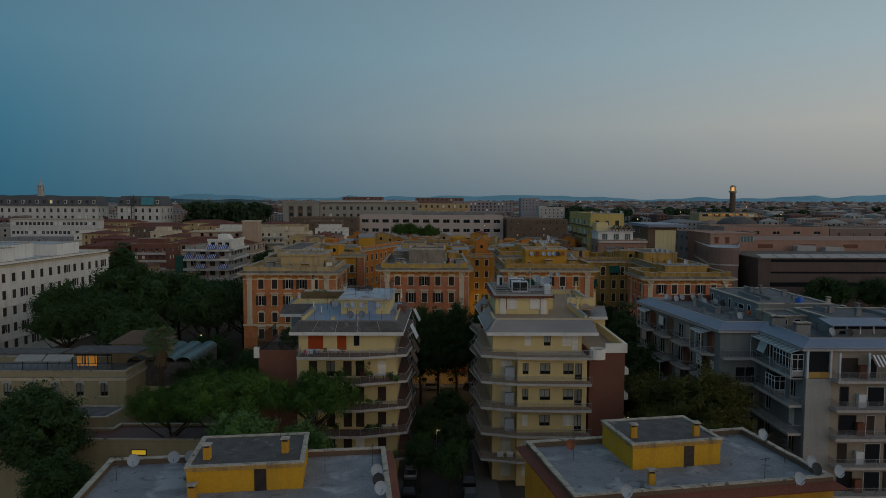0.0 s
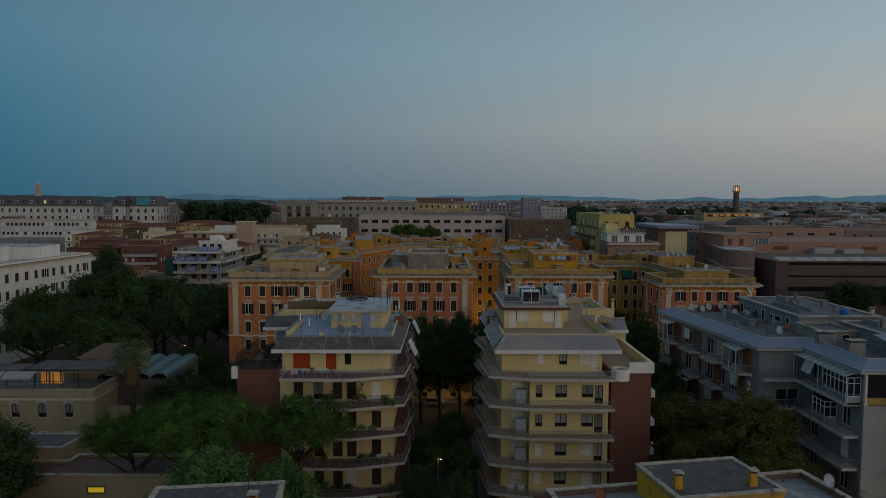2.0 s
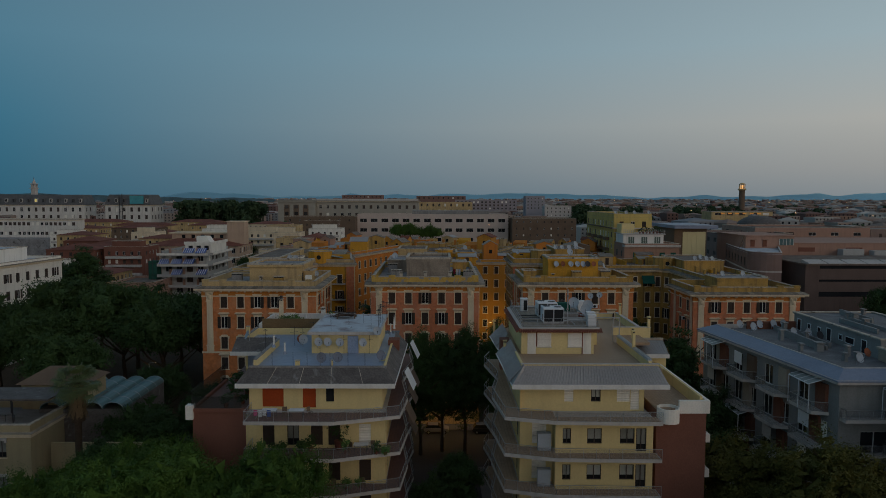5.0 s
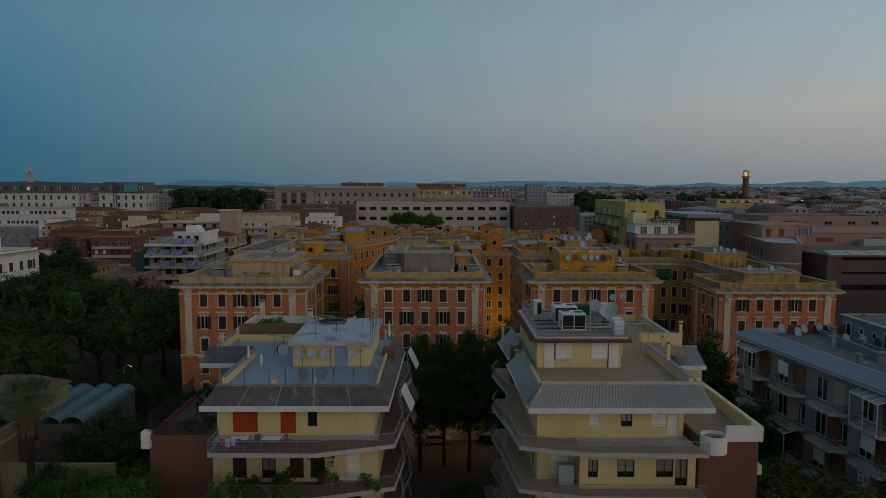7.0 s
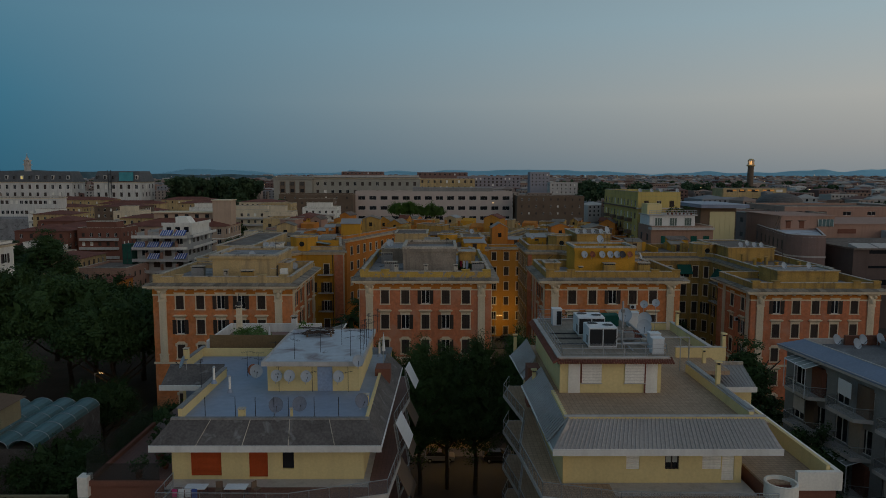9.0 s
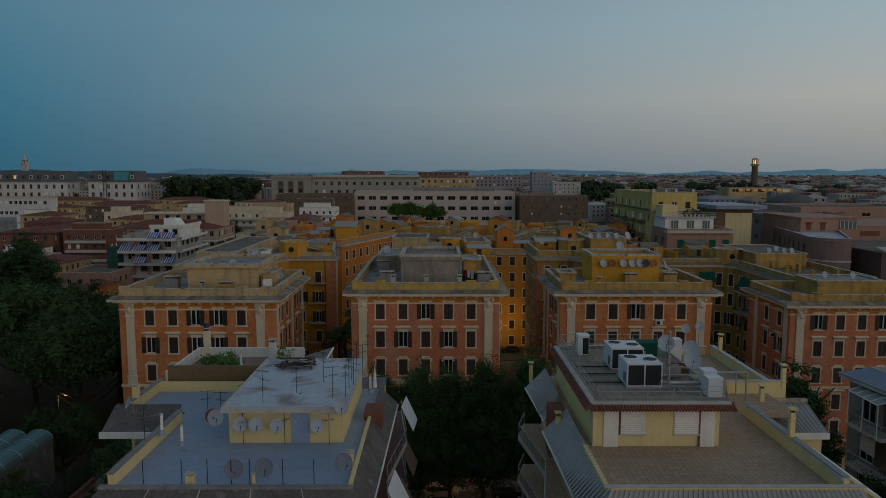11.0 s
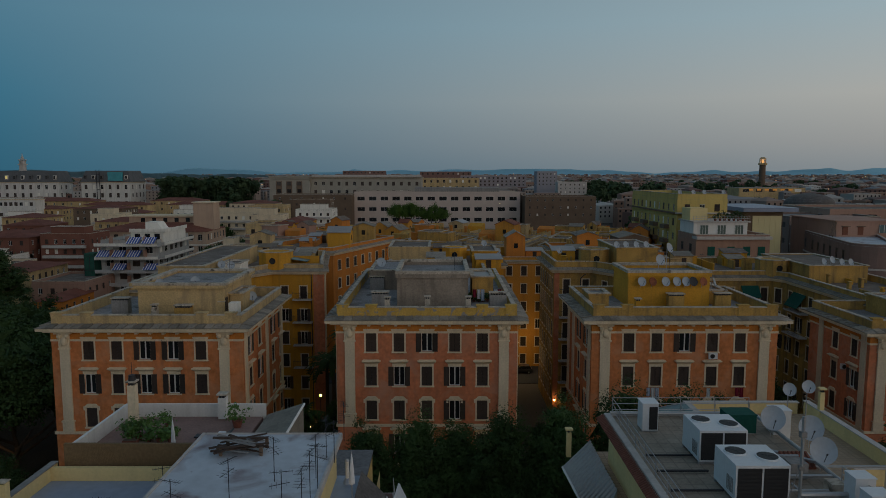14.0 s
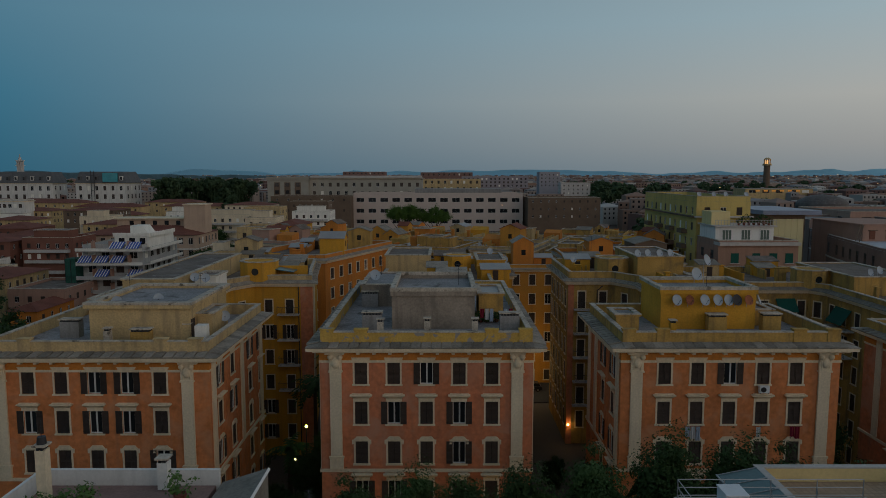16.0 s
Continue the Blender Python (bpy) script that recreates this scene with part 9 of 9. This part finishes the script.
# ---- yellow roofs: dishes, stacks, aerials ----
for x, y, k in ((16.2, 62.5, "m"), (11.8, 61.6, "r"), (14.2, 51.4, "m"), (28.9, 53.8, "m"), (31.8, 57.4, "m"), (33.0, 55.3, "m"), (31.4, 55.8, "d"), (30.9, 64.4, "m")):
    dish(k, x + 1.1, y, 16.45, 15)
for x, y, k in ((-25.5, 57.7, "m"), (-22.3, 58.4, "m"), (-20.9, 58.6, "m"), (-4.4, 55.5, "m"), (-3.8, 52.0, "m"), (-4.1, 53.6, "d")):
    dish(k, x, y, 16.45, 20)
for x, y, z in ((18.5, 55.3, 15.36), (18.3, 60.1, 17.66), (24.1, 60.6, 17.66), (-18.3, 55.2, 17.55), (-12.2, 56.7, 17.55), (-18.6, 52.4, 15.35)):
    chimney("yellow", x, y, z)
for x, y, z in ((25.0, 66.0, 15.36), (32.0, 60.0, 15.36), (-26.2, 56.0, 15.35), (-9.0, 57.5, 15.35), (-5.0, 58.5, 15.35), (13.0, 60.5, 15.36), (28.0, 55.4, 15.36), (-13, 58.5, 17.55)):
    copy_thing(antenna, pose(x, y, z, 0, 0, x * 20))

# ---- palazzo roofs ----
for k, x, y in (("wide", -35.5, 149.1), ("slim", -30.4, 145.6), ("ochre", -27.3, 145.4), ("slim", -24.0, 147.5)):
    chimney(k, x, y, zl + 0.02)
for k, x, y in (("wide", -7.2, 149.0), ("slim", -2.0, 146.6), ("slim", -6.2, 146.2), ("wide", 5.6, 148.6), ("slim", 2.3, 146.5), ("wide", -8.6, 160.5)):
    chimney(k, x, y, zc + 0.02)
for k, x, y in (("ochre", 24.8, 148.4), ("yellow", 20.5, 147.6), ("ochre", 30.0, 148.8)):
    chimney(k, x, y, zr + 0.02)
for x, k in ((21.2, "m"), (22.4, "r"), (23.8, "m"), (25.0, "m"), (26.0, "m"), (26.8, "d"), (27.9, "r")):
    dish(k, x, 148.85, zr + 2.85, 15)
dish("p", 25.4, 153.0, zr + 6.1, 40)
dish("l", 24.3, 152.6, zr + 4.75, 20)
copy_thing(antenna, pose(25.6, 153.2, zr + 3.3))
dish("m", 30.5, 152.5, zr + 2.2, 60)
for x, y, z, k in ((-31.8, 150.5, zl + 3.1, "m"), (-28.2, 151.5, zl + 3.2, "m"), (-22.0, 152.0, zl + 1.4, "m"), (-28.6, 166.0, 26.8, "m"), (-29.6, 165.2, 27.0, "m"), (-8.4, 164.0, zc + 3.0, "l"), (-3.6, 171.0, zc + 1.2, "m"), (18.6, 186.5, 26.5, "m"), (26.5, 181.0, 28.0, "m"), (28.0, 181.2, 28.0, "m"),
                   (29.6, 181.2, 28.0, "m"), (31.2, 181.4, 28.0, "m"), (56.0, 176.0, 26.0, "m"), (57.2, 176.0, 26.3, "m"), (58.4, 175.6, 26.0, "m"), (59.6, 175.4, 26.0, "m"), (52.0, 151.5, zq + 3.0, "m"), (55.5, 151.0, zq + 3.0, "m"), (6.6, 191, 27.2, "m"), (9.2, 194, 25.6, "m")):
    dish(k, x, y, z, 20)
for x, y, z in ((-33.0, 156.0, zl + 2.8), (-26.0, 157.0, zl + 2.8), (1.0, 155.0, zc + 3.3), (-8, 168, zc + 2.4), (30, 155, zr + 3), (22, 190, 27.4), (-20, 190, 24.6), (-25, 185, 24.6), (55, 158, zq + 2.6), (2, 190, 27), (-38, 180, 24.6)):
    copy_thing(antenna, pose(x, y, z, 0, 0, x * 33))
# washing and air conditioners on the front wall
CLOTHS = [surface("pale_blue_cloth", (0.42, 0.48, 0.58), var=0.2), surface("white_cloth", (0.6, 0.6, 0.6), var=0.15), surface("dark_red_cloth", (0.22, 0.02, 0.04), var=0.2)]


def washing(x, y, z, cols):
    root = thing("washing_line", (x, y, z), "washing hung out below a window", "washing")
    part("line", rods(((x - 0.1, y - 0.35, z), (x + len(cols) * 0.45 + 0.1, y - 0.35, z), 0.01), ((x, y, z), (x, y - 0.35, z), 0.015), ((x + len(cols) * 0.45, y, z), (x + len(cols) * 0.45, y - 0.35, z), 0.015)), DARK_METAL, root)
    for k, c in enumerate(cols):
        drop = 0.9 + 0.35 * ((k * 7) % 3) / 2
        bm = bmesh.new()
        prev = None
        for i in range(7):
            xx = x + k * 0.45 + i * 0.06
            dd = 0.04 * math.sin(i * 1.7 + k)
            cur = [bm.verts.new((xx, y - 0.37 + dd, z)), bm.verts.new((xx, y - 0.37 + dd * 1.8, z - drop)), bm.verts.new((xx, y - 0.34 + dd * 1.8, z - drop)), bm.verts.new((xx, y - 0.34 + dd, z))]
            if prev:
                for q in range(4):
                    m = (q + 1) % 4
                    bm.faces.new((prev[q], prev[m], cur[m], cur[q]))
            prev = cur
        part("cloth", bm, CLOTHS[c], root)


washing(20.3, 143.15, 17.35, (0, 1, 0))
washing(29.3, 143.15, 17.35, (2, 2))
washing(26.4, 143.15, 17.3, (1,))


def wall_ac(x, y, z):
    root = thing("wall_air_conditioner", (x, y, z), "white air conditioner bracketed to a wall", "air conditioner")
    part("casing", boxes((x - 0.42, x + 0.42, y - 0.4, y - 0.08, z, z + 0.6)), PANEL_WHITE, root)
    bm = bmesh.new()
    rod(bm, (x - 0.1, y - 0.43, z + 0.3), (x - 0.1, y - 0.401, z + 0.3), 0.23, sides=16)
    part("fan_grille", bm, COIL, root)
    part("bracket", boxes((x - 0.35, x - 0.31, y - 0.4, y, z - 0.05, z), (x + 0.31, x + 0.35, y - 0.4, y, z - 0.05, z)), DARK_METAL, root)


wall_ac(26.9, 143.05, 20.35)
wall_ac(45.0, 151.0, 17.0)

# ---- long grey block: dishes and stacks on the roof ----
for x, y, k in ((39.6, 115.6, "m"), (40.6, 113.9, "m"), (42.2, 115.6, "m"), (44.2, 116.0, "m"), (45.6, 116.2, "m"), (44.0, 110.4, "m"), (45.6, 110.0, "m"), (46.0, 108.2, "d"), (43.6, 96.4, "m"), (46.0, 99.0, "r"), (50.0, 84.6, "m"), (52.0, 84.2, "d")):
    dish(k, x, y, CZ + 1.3, 20)
for k, (x, y) in enumerate(((46.4, 91.0), (52, 117.6), (56, 117.8), (61, 101), (62.5, 97.5), (60, 84), (47.0, 86.0), (64.0, 110.0))):
    chimney("slim" if k % 2 else "wide", x, y, CZ + 0.5)
for x, y in ((45.5, 93.5), (49.0, 117.5), (60.5, 99.5), (47.5, 83.5), (55.0, 96.8), (63.0, 84.0)):
    copy_thing(antenna, pose(x, y, CZ + 0.5, 0, 0, x * 17))
tz = CZ + 2.56
tank = thing("water_tank", (54.0, 100.0, tz), "small blue plastic water tank", "tank")
part("body", rods(((54.0, 100.0, tz), (54.0, 100.0, tz + 0.88), 0.6, 0.55), sides=16), surface("blue_plastic", (0.02, 0.12, 0.5), rough=0.4), tank)
part("lid", rods(((54.0, 100.0, tz + 0.88), (54.0, 100.0, tz + 0.98), 0.3, 0.25), sides=12), surface("blue_plastic_lid", (0.02, 0.1, 0.42), rough=0.4), tank)

# ---- town roofs: more dishes, stacks and aerials ----
rng = random.Random(44)
for x, y, w, d, z in HOUSES:
    for k in range(2):
        dish(rng.choice("smmmr"), *town(x + rng.uniform(1, w - 1), y + rng.uniform(0.8, 2.5), x, y), z + 0.7, rng.uniform(-20, 40))

for k, (x, y, w, d, z) in enumerate(HOUSES):
    copy_thing(antenna, pose(*town(x + w * 0.3, y + d * 0.4, x, y), z, 0, 0, k * 37))
for k in range(7):
    pot_plant(56.0 + k * 0.95, 217.2, 29.25, 0.6, 1.3 + 0.4 * (k % 3), 500 + k, mat=LEAF)

for x in (51.6, 54.6, 57.0, 61.2):
    dish("m", x, 226.6, 34.9, 15)

# ---- streets: cars, lamps ----
CAR_PAINTS = [surface("white_car_paint", (0.6, 0.6, 0.6), rough=0.3, var=0.05, bump=0), surface("dark_car_paint", (0.02, 0.022, 0.03), rough=0.3, var=0.05, bump=0), surface("silver_car_paint", (0.3, 0.31, 0.33), rough=0.3, metal=0.5, var=0.05, bump=0),
              surface("red_car_paint", (0.25, 0.02, 0.02), rough=0.3, var=0.05, bump=0)]
TYRE = surface("tyre_rubber", (0.02, 0.02, 0.02), rough=0.9, bump=0)
CARS = []
for k, p in enumerate(CAR_PAINTS):
    c = kind_root("parked_car", "parked %s hatchback car at the kerb" % ("white", "black", "silver", "dark red")[k], "car")
    prof = [(-2.0, 0.35), (2.0, 0.35), (2.05, 0.75), (1.9, 0.9), (1.0, 0.98), (-1.95, 0.98), (-2.05, 0.7)]
    bm = bmesh.new()
    hull(bm, [(x, -0.85, z) for x, z in prof][::-1], [(x, 0.85, z) for x, z in prof][::-1])
    local("body", bm, p, c)
    cab = [(-1.85, 0.98), (1.0, 0.98), (0.35, 1.45), (-1.5, 1.48)]
    bm = hull(bmesh.new(), [(x, -0.74, z) for x, z in cab][::-1], [(x, 0.74, z) for x, z in cab][::-1])
    local("glasshouse", bm, GLASS, c)
    local("roof", boxes((-1.45, 0.3, -0.7, 0.7, 1.46, 1.52)), p, c)
    for x in (-1.3, 1.3):
        for y in (-0.8, 0.8):
            w = local("wheel", rods(((x, y - 0.1, 0.32), (x, y + 0.1, 0.32), 0.32), sides=16), TYRE, c)
            local("rim", rods(((x, y - 0.11, 0.32), (x, y + 0.11, 0.32), 0.18), sides=12), GALV, w)
    CARS.append(c)
for k in range(5):
    copy_thing(CARS[(k * 3 + 1) % 4], pose(5.0, 70 + k * 5.6, 0.0, 0, 0, 90))
    copy_thing(CARS[(k * 5 + 2) % 4], pose(-3.0, 72 + k * 5.6, 0.0, 0, 0, 90))
for k, x in enumerate((-14, -8, 0, 8, 20, 27)):
    copy_thing(CARS[(k * 3) % 4], pose(x, 139.0, 0.0, 0, 0, 0))
for k, x in enumerate((10.2, 15.2, -12.2, -17.0, 34)):
    copy_thing(CARS[k % 4], pose(x, 207.2, 0.0, 0, 0, 180))


def street_lamp(x, y, h, arm, power, color=(1.0, 0.58, 0.22), label="grey street lamp with warm light"):
    root = thing("street_lamp", (x, y, 0), label, "street lamp", "street lamps")
    part("post", rods(((x, y, 0), (x, y, h), 0.09, 0.06), sides=8), GALV, root)
    part("arm", rods(((x, y, h), (x + arm, y, h + 0.15), 0.05, 0.04)), GALV, root)
    head = part("lamp_head", boxes((x + arm - 0.35, x + arm + 0.35, y - 0.15, y + 0.15, h + 0.1, h + 0.25)), GREY, root)
    part("lens", boxes((x + arm - 0.25, x + arm + 0.25, y - 0.11, y + 0.11, h + 0.06, h + 0.099)), glow("lamp_lens", color, 6.0), head)
    if power:
        d = bpy.data.lights.new("street_light", "POINT")
        d.energy, d.color, d.shadow_soft_size = power, color, 0.2
        lo = new("street_light", d)
        lo.location = (x + arm, y, h - 0.2)
    return root


street_lamp(-6.5, 136.6, 5.6, 1.2, 125, (1.0, 0.56, 0.10))
street_lamp(1.2, 136.6, 5.6, 0.8, 140, (1.0, 0.56, 0.10))
street_lamp(9.5, 136.6, 5.6, -1.2, 110, (1.0, 0.56, 0.10))
street_lamp(0.6, 96.0, 6.0, 0.3, 12)
street_lamp(29.0, 102.0, 6.0, 0.6, 25)
street_lamp(-52.0, 150.0, 9.0, 1.0, 25)
# extra lamp, added to brighten the amber house front across the back street
street_lamp(12.8, 205.0, 6.5, 1.2, 450, (1.0, 0.68, 0.25))


def wall_lantern(x, y, z, power, color, label, post=False):
    root = thing("wall_lantern", (x, y, z), label, "lantern")
    if post:
        part("post", rods(((x, y, 0.0), (x, y, z - 0.15), 0.07, 0.05)), DARK_METAL, root)
    else:
        part("bracket", rods(((x, y + 0.35, z + 0.2), (x, y, z + 0.2), 0.03)), DARK_METAL, root)
    bm = bmesh.new()
    bmesh.ops.create_uvsphere(bm, u_segments=12, v_segments=8, radius=0.17, matrix=Matrix.Translation((x, y, z)))
    part("globe", bm, glow("lantern_globe", color, 8.0), root)
    d = bpy.data.lights.new("lantern_light", "POINT")
    d.energy, d.color, d.shadow_soft_size = power, color, 0.2
    new("lantern_light", d).location = (x, y - 0.3, z)


wall_lantern(17.5, 181.95, 2.95, 14, (1.0, 0.62, 0.18), "warm lantern in a courtyard passage")
wall_lantern(-16.0, 160.6, 10.7, 9.0, (0.72, 1.0, 0.12), "greenish lantern on a post among palms", True)
wall_lantern(-18.6, 166.0, 4.5, 2.0, (1.0, 0.7, 0.3), "warm courtyard lantern on a post", True)

# washing and pots behind the flaking parapet
for x, cols in ((3.0, (2, 1, 0)), (5.3, (0, 2))):
    washing(x, 151.0, zc + 1.7, cols)
    part("pole", rods(((x, 151.0, zc), (x, 151.0, zc + 1.75), 0.03)), DARK_METAL, bpy.data.objects[[o.name for o in bpy.data.objects if o.name.startswith("washing_line")][-1]])
for k in range(5):
    pot_plant(2.7 + 0.5 * k, 152.3, zc + 0.02, 0.35, 0.9, 300 + k, mat=LEAF)

# sun lounger, table and chairs on the rear terrace
lounger = thing("sun_lounger", (-15.2, 117.2, 22.0), "dark sun lounger with a pale cushion", "sun lounger")
part("frame", boxes((-16.2, -14.4, 116.9, 117.5, 22.26, 22.32)), DARK_METAL, lounger)
part("backrest", hull(bmesh.new(), [(-14.4, 116.9, 22.26), (-13.8, 116.9, 22.62), (-13.8, 117.5, 22.62), (-14.4, 117.5, 22.26)], [(-14.44, 116.9, 22.32), (-13.86, 116.9, 22.68), (-13.86, 117.5, 22.68), (-14.44, 117.5, 22.32)]), DARK_METAL, lounger)
part("cushion", boxes((-14.75, -14.3, 116.95, 117.45, 22.325, 22.5)), SHEET, lounger, "pale cushion")
for x in (-16.1, -14.5):
    for y in (116.93, 117.43):
        part("leg", boxes((x, x + 0.05, y, y + 0.05, 22.0, 22.26)), DARK_METAL, lounger)
balcony_table(-18.2, 113.6, 22.0, "small terrace table with a pale cloth")
balcony_chair(-19.4, 113.6, 22.0, 80)
for x, y in ((-20.9, 113.2), (-20.2, 114.6), (-19.9, 116.2)):
    planter = thing("planter", (x, y, 22.0), "terracotta trough planter on a terrace", "planter", "terrace planters")
    part("trough", boxes((x - 0.45, x + 0.45, y - 0.18, y + 0.18, 22.0, 22.4)), RED_TILE, planter)
    part("soil", boxes((x - 0.4, x + 0.4, y - 0.14, y + 0.14, 22.402, 22.42)), EARTH, planter)
cap = thing("chimney_cowl", (-20.9, 119.0, 25.4), "dark round metal chimney cowl", "cowl")
part("drum", rods(((-20.9, 119.0, 25.38), (-20.9, 119.0, 25.75), 0.24, 0.2), sides=12), DARK_METAL, cap)
part("spike", rods(((-20.9, 119.0, 25.75), (-20.9, 119.0, 26.6), 0.02)), DARK_METAL, cap)

# door and lean-to beside the hut on the buff palazzo
part("hut_door", boxes((-23.69, -23.65, 147.6, 148.5, zl, zl + 2.0)), SHUTTER, pal_l)
part("roof_cupboard", boxes((-22.9, -21.9, 146.2, 147.2, zl, zl + 1.7)), OFFWHITE, pal_l, "pale rendered roof cupboard")
